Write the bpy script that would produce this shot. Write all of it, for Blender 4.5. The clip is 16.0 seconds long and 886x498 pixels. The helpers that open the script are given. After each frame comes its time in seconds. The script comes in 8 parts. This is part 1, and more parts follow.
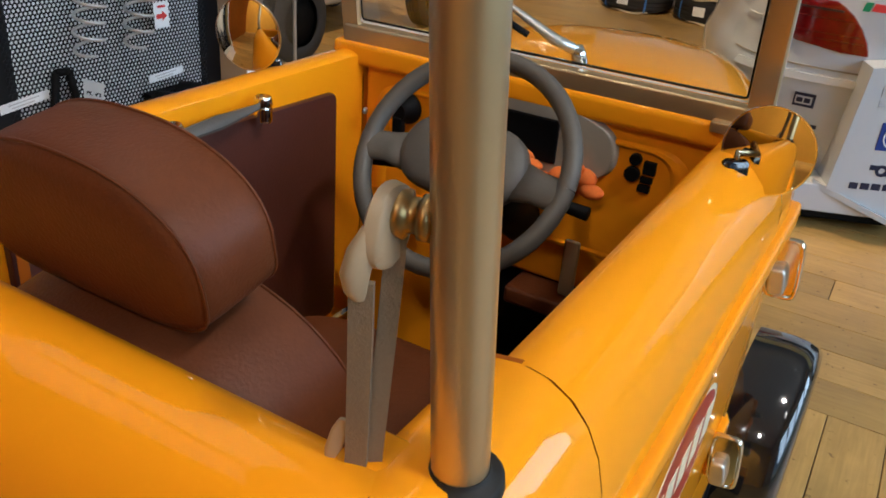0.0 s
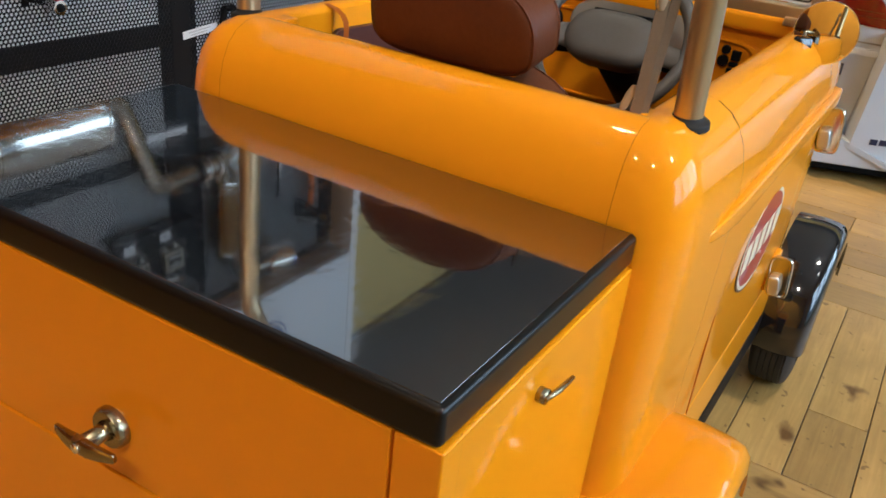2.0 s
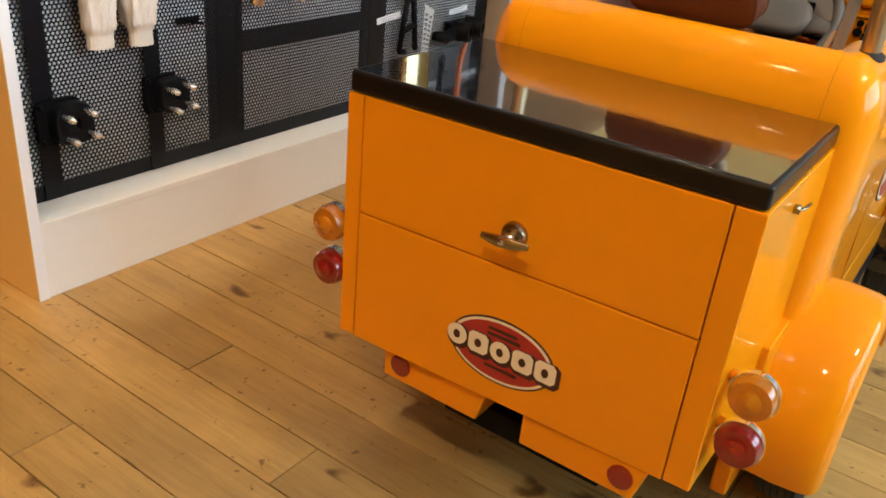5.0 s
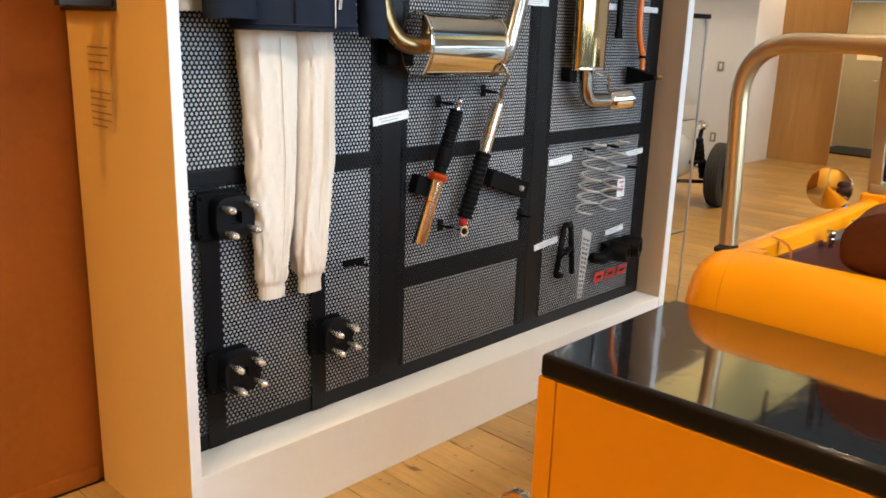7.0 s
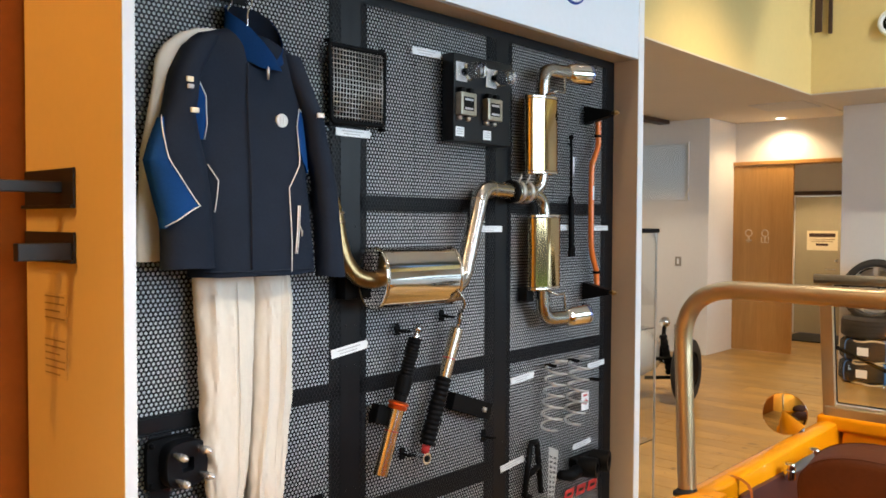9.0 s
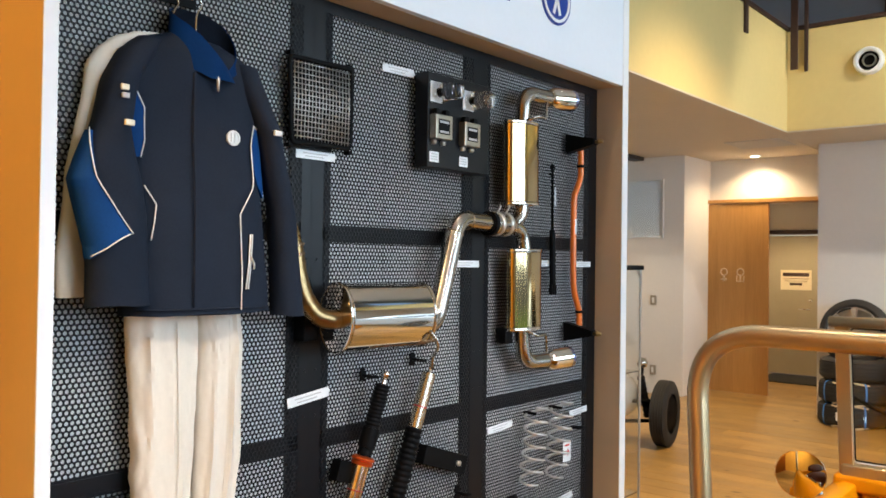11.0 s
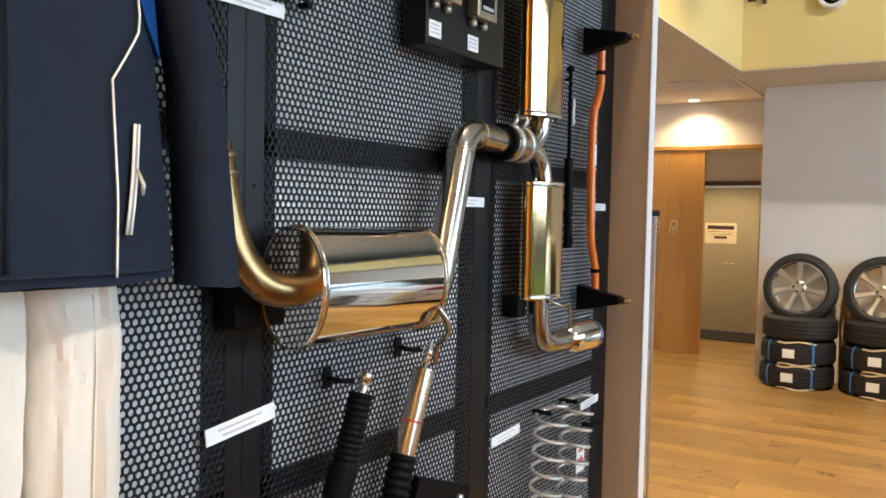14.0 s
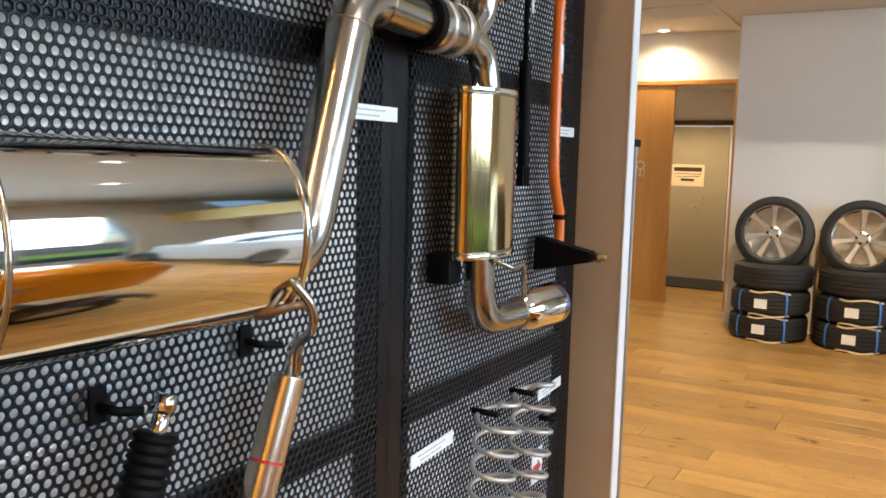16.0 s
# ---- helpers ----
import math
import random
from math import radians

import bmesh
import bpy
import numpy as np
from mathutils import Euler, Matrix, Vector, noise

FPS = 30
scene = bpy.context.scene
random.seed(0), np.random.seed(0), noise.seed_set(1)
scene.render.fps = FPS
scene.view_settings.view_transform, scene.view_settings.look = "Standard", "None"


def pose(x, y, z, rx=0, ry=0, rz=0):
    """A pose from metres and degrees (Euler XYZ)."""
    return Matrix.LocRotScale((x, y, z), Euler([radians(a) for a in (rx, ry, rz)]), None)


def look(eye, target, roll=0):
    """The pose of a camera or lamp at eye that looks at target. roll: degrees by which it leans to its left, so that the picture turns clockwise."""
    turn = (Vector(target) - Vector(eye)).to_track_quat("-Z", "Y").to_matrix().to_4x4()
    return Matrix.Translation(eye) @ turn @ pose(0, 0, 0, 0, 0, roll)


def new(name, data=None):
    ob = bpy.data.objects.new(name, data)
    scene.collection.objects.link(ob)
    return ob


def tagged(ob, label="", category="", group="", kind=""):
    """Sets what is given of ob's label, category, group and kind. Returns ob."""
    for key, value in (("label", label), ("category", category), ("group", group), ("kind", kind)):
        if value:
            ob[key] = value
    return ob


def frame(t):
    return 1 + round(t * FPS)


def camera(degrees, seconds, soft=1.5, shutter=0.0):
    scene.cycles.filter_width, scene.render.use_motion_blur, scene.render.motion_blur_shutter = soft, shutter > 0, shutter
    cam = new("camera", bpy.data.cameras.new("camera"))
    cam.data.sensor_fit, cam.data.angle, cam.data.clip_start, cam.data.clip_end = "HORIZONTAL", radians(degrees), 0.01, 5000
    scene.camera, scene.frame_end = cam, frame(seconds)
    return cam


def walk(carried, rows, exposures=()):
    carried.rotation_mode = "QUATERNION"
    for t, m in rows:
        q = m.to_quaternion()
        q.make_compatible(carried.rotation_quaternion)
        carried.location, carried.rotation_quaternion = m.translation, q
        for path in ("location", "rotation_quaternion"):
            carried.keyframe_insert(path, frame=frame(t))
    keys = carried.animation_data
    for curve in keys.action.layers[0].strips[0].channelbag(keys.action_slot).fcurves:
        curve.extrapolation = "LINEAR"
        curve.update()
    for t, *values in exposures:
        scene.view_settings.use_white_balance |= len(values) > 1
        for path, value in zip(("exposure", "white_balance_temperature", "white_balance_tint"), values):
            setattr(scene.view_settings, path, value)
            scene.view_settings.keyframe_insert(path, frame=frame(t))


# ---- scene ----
cam = camera(56.3, 16.0, 1.7)
PATH = [
    (0, (0.143, 0.097, 1.464), (-0.721, 1.657, 0.559), 4.6),
    (0.5, (0.13, -0.076, 1.466), (-0.709, 1.502, 0.568), 3.9),
    (1, (0.124, -0.283, 1.444), (-0.669, 1.319, 0.547), 3.1),
    (1.5, (0.162, -0.429, 1.42), (-0.642, 1.167, 0.524), 5.1),
    (1.9, (0.214, -0.562, 1.396), (-0.65, 1.001, 0.497), 6.1),
    (2, (0.227, -0.609, 1.395), (-0.658, 0.941, 0.491), 6.3),
    (2.5, (0.247, -0.772, 1.386), (-0.694, 0.739, 0.476), 5.8),
    (3, (0.243, -0.998, 1.366), (-0.68, 0.514, 0.437), 5.1),
    (3.2, (0.241, -1.053, 1.356), (-0.655, 0.468, 0.417), 5.3),
    (5.3, (0.191, -1.402, 1.414), (-0.826, 0.084, 0.544), 5.4),
    (5.5, (0.167, -1.391, 1.421), (-0.895, 0.081, 0.581), 4.5),
    (6, (0.042, -1.363, 1.463), (-1.119, 0.066, 0.683), 2.8),
    (6.5, (-0.008, -1.361, 1.487), (-1.279, 0.032, 0.819), 1.9),
    (7, (-0.015, -1.309, 1.537), (-1.353, 0.086, 1.024), 1.8),
    (7.5, (-0.048, -1.3, 1.582), (-1.388, 0.131, 1.188), 2.2),
    (8, (-0.006, -1.286, 1.616), (-1.359, 0.166, 1.372), 1.0),
    (8.5, (0.006, -1.271, 1.652), (-1.343, 0.199, 1.509), 0.6),
    (9, (0.012, -1.273, 1.674), (-1.329, 0.21, 1.611), 0.3),
    (9.5, (0.01, -1.265, 1.675), (-1.325, 0.223, 1.655), 0.1),
    (9.7, (0.02, -1.264, 1.658), (-1.326, 0.215, 1.657), 1.1),
    (11.8, (-0.399, -0.894, 1.665), (-1.643, 0.672, 1.681), 1.0),
    (12, (-0.448, -0.859, 1.66), (-1.68, 0.717, 1.668), 1.4),
    (12.5, (-0.557, -0.713, 1.643), (-1.758, 0.887, 1.637), 1.7),
    (13, (-0.719, -0.581, 1.63), (-1.894, 1.037, 1.6), 2.4),
    (13.5, (-0.92, -0.503, 1.641), (-2.034, 1.158, 1.604), 2.0),
    (14, (-1.049, -0.418, 1.615), (-2.126, 1.264, 1.533), 1.2),
    (14.5, (-1.129, -0.246, 1.613), (-2.274, 1.391, 1.507), 1.3),
    (15, (-1.217, -0.102, 1.613), (-2.364, 1.531, 1.485), 0.8),
    (15.5, (-1.305, 0.014, 1.602), (-2.394, 1.684, 1.435), 0.6),
    (16, (-1.327, 0.239, 1.577), (-2.317, 1.963, 1.36), 1.5),
]
LIGHTNESS = ((0.0, -0.50, 5700, 9), (1.0, -0.40, 5600, 9), (2.0, -0.27, 5700, 9), (3.2, -0.18, 5900, 10), (5.3, -0.02, 6200, 10), (6.5, 0.09, 6200, 10), (7.3, 0.08, 6150, 10), (8.3, -0.02, 6200, 10),
             (9.5, -0.01, 6200, 10), (12.0, 0.08, 6150, 10), (14.5, 0.10, 6050, 10), (16.0, 0.20, 6000, 10))
walk(cam, [(t, look(eye, target, roll)) for t, eye, target, roll in PATH], LIGHTNESS)

# ---- world, sun, daylight at the window front ----
world = bpy.data.worlds.new("world")
scene.world = world
world.use_nodes = True
wn = world.node_tree
sky = wn.nodes.new("ShaderNodeTexSky")
sky.sky_type = "NISHITA"
sky.sun_disc = False
sky.sun_elevation = radians(48)
sky.sun_rotation = radians(250)
wn.nodes["Background"].inputs["Strength"].default_value = 0.13
wn.links.new(sky.outputs["Color"], wn.nodes["Background"].inputs["Color"])


def lamp(name, kind, m, energy, color, size=0.1, size_y=None, spot=None):
    data = bpy.data.lights.new(name, kind)
    data.energy, data.color = energy, color
    if kind == "AREA":
        data.size = size
        if size_y:
            data.shape, data.size_y = "RECTANGLE", size_y
    elif kind == "SUN":
        data.angle = size
    else:
        data.shadow_soft_size = size
    if spot:
        data.spot_size, data.spot_blend = radians(spot), 0.6
    ob = new(name, data)
    ob.matrix_world = m
    return ob


lamp("sun", "SUN", look((0, 0, 0), (0.63, 0.23, -0.74)), 4.5, (1, 0.95, 0.88), radians(0.6))
DAY = (0.70, 0.87, 1.0)
WARM = (1.0, 0.70, 0.38)
# sky light through the glazed front (+x)
for bay in range(4):
    lamp("window_light_east", "AREA", look((4.78, -0.5 + 2.0 * bay, 2.65), (-2.0, -0.5 + 2.0 * bay, 0.9)), 100, DAY, 1.62, 2.4)


# ---- materials ----
def shader(name):
    m = bpy.data.materials.new(name)
    m.use_nodes = True
    return m, m.node_tree, m.node_tree.nodes["Principled BSDF"]


def node(nt, kind, **values):
    n = nt.nodes.new(kind)
    for key, value in values.items():
        n.inputs[key].default_value = value
    return n


def mat(name, color, rough=0.5, metal=0.0, vary=0.08, scale=6.0, bump=0.0, bump_scale=60.0, coat=0.0, rough_vary=0.08, sheen=0.0, stretch=(1, 1, 1), spec=0.5):
    """A painted, plastic, metal or cloth surface with two scales of variation."""
    m, nt, b = shader(name)
    tc = nt.nodes.new("ShaderNodeTexCoord")
    mp = node(nt, "ShaderNodeMapping", Scale=stretch)
    nt.links.new(tc.outputs["Object"], mp.inputs["Vector"])
    big = node(nt, "ShaderNodeTexNoise", Scale=scale, Detail=4.0)
    fine = node(nt, "ShaderNodeTexNoise", Scale=scale * 14, Detail=3.0)
    for n in (big, fine):
        nt.links.new(mp.outputs["Vector"], n.inputs["Vector"])
    mixn = nt.nodes.new("ShaderNodeMix")
    mixn.inputs["Factor"].default_value = 0.4
    nt.links.new(big.outputs["Fac"], mixn.inputs[2])
    nt.links.new(fine.outputs["Fac"], mixn.inputs[3])
    ramp = nt.nodes.new("ShaderNodeValToRGB")
    lo = [max(0.0, c * (1 - vary)) for c in color]
    hi = [min(1.0, c * (1 + vary)) for c in color]
    ramp.color_ramp.elements[0].position, ramp.color_ramp.elements[1].position = 0.3, 0.7
    ramp.color_ramp.elements[0].color, ramp.color_ramp.elements[1].color = (*lo, 1), (*hi, 1)
    nt.links.new(mixn.outputs[0], ramp.inputs["Fac"])
    nt.links.new(ramp.outputs["Color"], b.inputs["Base Color"])
    rr = node(nt, "ShaderNodeMapRange")
    rr.inputs["To Min"].default_value, rr.inputs["To Max"].default_value = max(0.0, rough * (1 - rough_vary)), min(1.0, rough * (1 + rough_vary))
    nt.links.new(big.outputs["Fac"], rr.inputs["Value"])
    nt.links.new(rr.outputs["Result"], b.inputs["Roughness"])
    b.inputs["Metallic"].default_value = metal
    b.inputs["Specular IOR Level"].default_value = spec
    b.inputs["Coat Weight"].default_value = coat
    b.inputs["Coat Roughness"].default_value = 0.03
    b.inputs["Sheen Weight"].default_value = sheen
    if bump:
        bn = node(nt, "ShaderNodeTexNoise", Scale=bump_scale, Detail=4.0)
        nt.links.new(mp.outputs["Vector"], bn.inputs["Vector"])
        bp = node(nt, "ShaderNodeBump", Strength=bump, Distance=0.002)
        nt.links.new(bn.outputs["Fac"], bp.inputs["Height"])
        nt.links.new(bp.outputs["Normal"], b.inputs["Normal"])
    return m


def glow(name, color, strength):
    m, nt, b = shader(name)
    b.inputs["Emission Color"].default_value = (*color, 1)
    b.inputs["Emission Strength"].default_value = strength
    b.inputs["Base Color"].default_value = (*color, 1)
    return m


def glass(name, color=(1, 1, 1), rough=0.0):
    m, nt, b = shader(name)
    b.inputs["Base Color"].default_value = (*color, 1)
    b.inputs["Transmission Weight"].default_value = 1.0
    b.inputs["Roughness"].default_value = rough
    b.inputs["IOR"].default_value = 1.45
    return m


def wood(name, dark, light, rough, along="X", island=False, knots=True, ring=1.0, coat=0.0):
    """Planed boards: grain along one axis, knots, a tint of its own for each board."""
    m, nt, b = shader(name)
    tc = nt.nodes.new("ShaderNodeTexCoord")
    if island:
        rnd = nt.nodes.new("ShaderNodeNewGeometry").outputs["Random Per Island"]
    else:
        rnd = nt.nodes.new("ShaderNodeObjectInfo").outputs["Random"]
    shift = nt.nodes.new("ShaderNodeVectorMath")
    shift.operation = "SCALE"
    shift.inputs[0].default_value = (17.3, 9.1, 5.7)
    nt.links.new(rnd, shift.inputs["Scale"])
    addv = nt.nodes.new("ShaderNodeVectorMath")
    addv.operation = "ADD"
    nt.links.new(tc.outputs["Object"], addv.inputs[0])
    nt.links.new(shift.outputs["Vector"], addv.inputs[1])
    sc = {"X": (0.35, 5, 5), "Y": (5, 0.35, 5), "Z": (5, 5, 0.35)}[along]
    mp = node(nt, "ShaderNodeMapping", Scale=sc)
    nt.links.new(addv.outputs["Vector"], mp.inputs["Vector"])
    warp = node(nt, "ShaderNodeTexNoise", Scale=2.2, Detail=3.0, Distortion=0.6)
    nt.links.new(mp.outputs["Vector"], warp.inputs["Vector"])
    grain = node(nt, "ShaderNodeTexNoise", Scale=16.0 * ring, Detail=6.0, Distortion=0.8)
    nt.links.new(mp.outputs["Vector"], grain.inputs["Vector"])
    mixg = nt.nodes.new("ShaderNodeMix")
    mixg.inputs["Factor"].default_value = 0.5
    nt.links.new(warp.outputs["Fac"], mixg.inputs[2])
    nt.links.new(grain.outputs["Fac"], mixg.inputs[3])
    ramp = nt.nodes.new("ShaderNodeValToRGB")
    ramp.color_ramp.elements[0].position, ramp.color_ramp.elements[1].position = 0.28, 0.70
    ramp.color_ramp.elements[0].color, ramp.color_ramp.elements[1].color = (*dark, 1), (*light, 1)
    nt.links.new(mixg.outputs[0], ramp.inputs["Fac"])
    out = ramp.outputs["Color"]
    tint = node(nt, "ShaderNodeMapRange")
    tint.inputs["To Min"].default_value, tint.inputs["To Max"].default_value = 0.8, 1.14
    nt.links.new(rnd, tint.inputs["Value"])
    mul = nt.nodes.new("ShaderNodeVectorMath")
    mul.operation = "SCALE"
    nt.links.new(out, mul.inputs[0])
    nt.links.new(tint.outputs["Result"], mul.inputs["Scale"])
    out = mul.outputs["Vector"]
    if knots:
        sk = {"X": (1.25, 2.0, 0.0), "Y": (2.0, 1.25, 0.0), "Z": (4.2, 0.0, 1.3)}[along]
        mk = node(nt, "ShaderNodeMapping", Scale=sk)
        nt.links.new(addv.outputs["Vector"], mk.inputs["Vector"])
        dist = node(nt, "ShaderNodeTexNoise", Scale=6.0, Detail=2.0)
        nt.links.new(mk.outputs["Vector"], dist.inputs["Vector"])
        wob = nt.nodes.new("ShaderNodeVectorMath")
        wob.operation = "MULTIPLY_ADD"
        wob.inputs[1].default_value = (0.25, 0.25, 0.25)
        nt.links.new(dist.outputs["Color"], wob.inputs[0])
        nt.links.new(mk.outputs["Vector"], wob.inputs[2])
        vor = node(nt, "ShaderNodeTexVoronoi", Scale=1.0)
        vor.voronoi_dimensions = "2D"
        nt.links.new(wob.outputs["Vector"], vor.inputs["Vector"])
        kr = nt.nodes.new("ShaderNodeValToRGB")
        kr.color_ramp.elements[0].position, kr.color_ramp.elements[1].position = 0.016, 0.055
        kr.color_ramp.elements[0].color, kr.color_ramp.elements[1].color = (0.30, 0.23, 0.17, 1), (1, 1, 1, 1)
        nt.links.new(vor.outputs["Distance"], kr.inputs["Fac"])
        mk2 = nt.nodes.new("ShaderNodeVectorMath")
        mk2.operation = "MULTIPLY"
        nt.links.new(out, mk2.inputs[0])
        nt.links.new(kr.outputs["Color"], mk2.inputs[1])
        out = mk2.outputs["Vector"]
    if knots:
        wear = node(nt, "ShaderNodeTexNoise", Scale=2.4, Detail=5.0, Roughness=0.65)
        nt.links.new(addv.outputs["Vector"], wear.inputs["Vector"])
        wr = nt.nodes.new("ShaderNodeValToRGB")
        wr.color_ramp.elements[0].position, wr.color_ramp.elements[1].position = 0.36, 0.60
        wr.color_ramp.elements[0].color, wr.color_ramp.elements[1].color = (0.84, 0.82, 0.79, 1), (1.04, 1.03, 1.02, 1)
        nt.links.new(wear.outputs["Fac"], wr.inputs["Fac"])
        speck = node(nt, "ShaderNodeTexNoise", Scale=38.0, Detail=2.0)
        nt.links.new(addv.outputs["Vector"], speck.inputs["Vector"])
        sr = nt.nodes.new("ShaderNodeValToRGB")
        sr.color_ramp.elements[0].position, sr.color_ramp.elements[1].position = 0.26, 0.33
        sr.color_ramp.elements[0].color, sr.color_ramp.elements[1].color = (0.45, 0.40, 0.34, 1), (1, 1, 1, 1)
        nt.links.new(speck.outputs["Fac"], sr.inputs["Fac"])
        for extra in (wr, sr):
            mm = nt.nodes.new("ShaderNodeVectorMath")
            mm.operation = "MULTIPLY"
            nt.links.new(out, mm.inputs[0])
            nt.links.new(extra.outputs["Color"], mm.inputs[1])
            out = mm.outputs["Vector"]
    nt.links.new(out, b.inputs["Base Color"])
    rr = node(nt, "ShaderNodeMapRange")
    rr.inputs["To Min"].default_value, rr.inputs["To Max"].default_value = rough * 0.8, rough * 1.25
    nt.links.new(warp.outputs["Fac"], rr.inputs["Value"])
    nt.links.new(rr.outputs["Result"], b.inputs["Roughness"])
    b.inputs["Coat Weight"].default_value = coat
    b.inputs["Coat Roughness"].default_value = 0.2
    bp = node(nt, "ShaderNodeBump", Strength=0.25, Distance=0.001)
    nt.links.new(grain.outputs["Fac"], bp.inputs["Height"])
    nt.links.new(bp.outputs["Normal"], b.inputs["Normal"])
    return m


M_ORANGE = mat("orange_car_paint", (0.83, 0.296, 0.0), 0.45, vary=0.02, scale=2, bump=0.02, bump_scale=40, coat=0.8, spec=0.04)
M_ORANGE.node_tree.nodes["Principled BSDF"].inputs["Coat IOR"].default_value = 1.42
M_ORANGE_IN = mat("orange_inner_paint", (0.78, 0.265, 0.0), 0.35, vary=0.04, scale=3, coat=0.2, bump=0.05, bump_scale=120, spec=0.1)
M_SEAM = mat("orange_seam_groove", (0.34, 0.075, 0.0), 0.6, vary=0.1, spec=0.2)
M_LID = mat("black_gloss_lacquer", (0.006, 0.006, 0.007), 0.085, vary=0.2, coat=1.0, rough_vary=0.3, bump=0.9, bump_scale=8)
M_LID.node_tree.nodes["Principled BSDF"].inputs["IOR"].default_value = 2.2
M_LID.node_tree.nodes["Principled BSDF"].inputs["Coat IOR"].default_value = 2.2
M_LIDEDGE = mat("black_lid_edge", (0.006, 0.0055, 0.005), 0.3, vary=0.2, spec=0.2, coat=0.15)
M_BLACKGLOSS = mat("black_gloss_paint", (0.008, 0.008, 0.009), 0.09, vary=0.2, coat=1.0)
M_BLACK = mat("black_plastic", (0.0035, 0.0035, 0.004), 0.55, vary=0.25, bump=0.15, bump_scale=200, spec=0.1)
M_PANEL = mat("black_powder_coat", (0.0045, 0.0055, 0.0078), 0.34, vary=0.2, bump=0.08, bump_scale=400, spec=0.27)
M_HOOK = mat("dark_bronze_steel", (0.016, 0.012, 0.010), 0.42, vary=0.2, scale=12, spec=0.35)
M_RUBBER = mat("tyre_rubber", (0.016, 0.016, 0.017), 0.68, vary=0.3, bump=0.3, bump_scale=80)
M_GREYRUB = mat("grey_rubber", (0.014, 0.012, 0.010), 0.6, vary=0.15, spec=0.25)
M_LAMINATE = mat("white_laminate", (0.84, 0.83, 0.80), 0.38, vary=0.025, scale=2.5, bump=0.04, bump_scale=150)
# White case side with the orange wall's bounce light put into its colour.
M_LAMBOUNCE = mat("laminate_orange_bounce", (0.72, 0.50, 0.185), 0.42, vary=0.025, scale=2.5, bump=0.04, bump_scale=150)
M_BACKING = mat("white_backing_board", (0.93, 0.94, 0.95), 0.7, vary=0.03, scale=3)
# White fascia laminate with the cool daylight on it put into the colour.
M_FASCIA = mat("laminate_daylight_tint", (0.78, 0.84, 0.92), 0.38, vary=0.02, scale=2.5, bump=0.04, bump_scale=150)
M_EDGE = mat("white_edge_band", (0.86, 0.87, 0.88), 0.4, vary=0.02)
# Browner tone than the white laminate, on far inner side and head board.
M_GREIGE = mat("greige_inner_faces", (0.50, 0.385, 0.265), 0.5, vary=0.03, scale=2)
M_CHAMP = mat("champagne_metal_paint", (0.52, 0.40, 0.235), 0.32, metal=0.85, vary=0.04, scale=5, rough_vary=0.2)
M_CHROME = mat("chrome", (0.86, 0.86, 0.86), 0.06, metal=1.0, vary=0.02, rough_vary=0.5)
M_OLDCHROME = mat("dulled_chrome", (0.36, 0.305, 0.19), 0.24, metal=1.0, vary=0.15, scale=30, rough_vary=0.4)
M_MIRROR = mat("mirror_glass", (0.70, 0.64, 0.52), 0.01, metal=1.0, vary=0.01)
M_STEEL = mat("polished_stainless", (0.80, 0.76, 0.69), 0.055, metal=1.0, vary=0.04, scale=4, rough_vary=0.5, bump=0.03, bump_scale=9)
M_CAN = mat("polished_tail_silencer", (0.60, 0.46, 0.24), 0.10, metal=1.0, vary=0.05, scale=4, rough_vary=0.1, bump=0.8, bump_scale=16, stretch=(1, 1, 0.02))
M_SILVER = mat("satin_silver_tube", (0.64, 0.57, 0.45), 0.24, metal=0.95, vary=0.05, scale=8)
M_PALEALU = mat("pale_satin_aluminium", (0.84, 0.84, 0.83), 0.5, vary=0.04, scale=20)
M_LEAF = mat("polished_hinge_leaf", (0.80, 0.74, 0.62), 0.08, metal=1.0, vary=0.05, scale=20)
M_UNIT = mat("dull_zinc_casing", (0.42, 0.39, 0.32), 0.3, metal=0.9, vary=0.2, scale=30)
M_BRUSH = mat("satin_stainless_tube", (0.43, 0.405, 0.365), 0.21, metal=1.0, vary=0.06, scale=5, rough_vary=0.3)
M_TAN = mat("heat_tinted_tube", (0.25, 0.17, 0.08), 0.27, metal=1.0, vary=0.25, scale=6, rough_vary=0.3)
M_WELD = mat("weld_bead", (0.30, 0.22, 0.15), 0.4, metal=1.0, vary=0.3, scale=60)
M_BLUETIP = mat("blued_tip", (0.30, 0.32, 0.55), 0.2, metal=1.0, vary=0.2)
M_SPRING = mat("zinc_spring_wire", (0.62, 0.62, 0.61), 0.32, metal=0.75, vary=0.08, scale=30)
M_LEATHER = mat("maroon_leather", (0.104, 0.029, 0.009), 0.46, vary=0.16, scale=7, bump=0.35, bump_scale=260, rough_vary=0.15, spec=0.22)
M_VINYL = mat("maroon_vinyl", (0.078, 0.020, 0.012), 0.5, vary=0.12, scale=5, bump=0.3, bump_scale=220)
M_WHEEL = mat("grey_taupe_plastic", (0.076, 0.066, 0.054), 0.5, vary=0.08, bump=0.2, bump_scale=300)
M_BEIGE = mat("beige_webbing", (0.185, 0.138, 0.088), 0.75, vary=0.1, scale=20, bump=0.4, bump_scale=500)
M_BEIGEPL = mat("beige_plastic", (0.34, 0.265, 0.17), 0.45, vary=0.06)
M_BRASS = mat("brass_bolt", (0.34, 0.235, 0.10), 0.34, metal=1.0, vary=0.1)
M_GREYPL = mat("warm_grey_plastic", (0.30, 0.27, 0.22), 0.5, vary=0.05)
M_ORCLOTH = mat("orange_cloth", (0.85, 0.20, 0.03), 0.9, vary=0.15, scale=20)
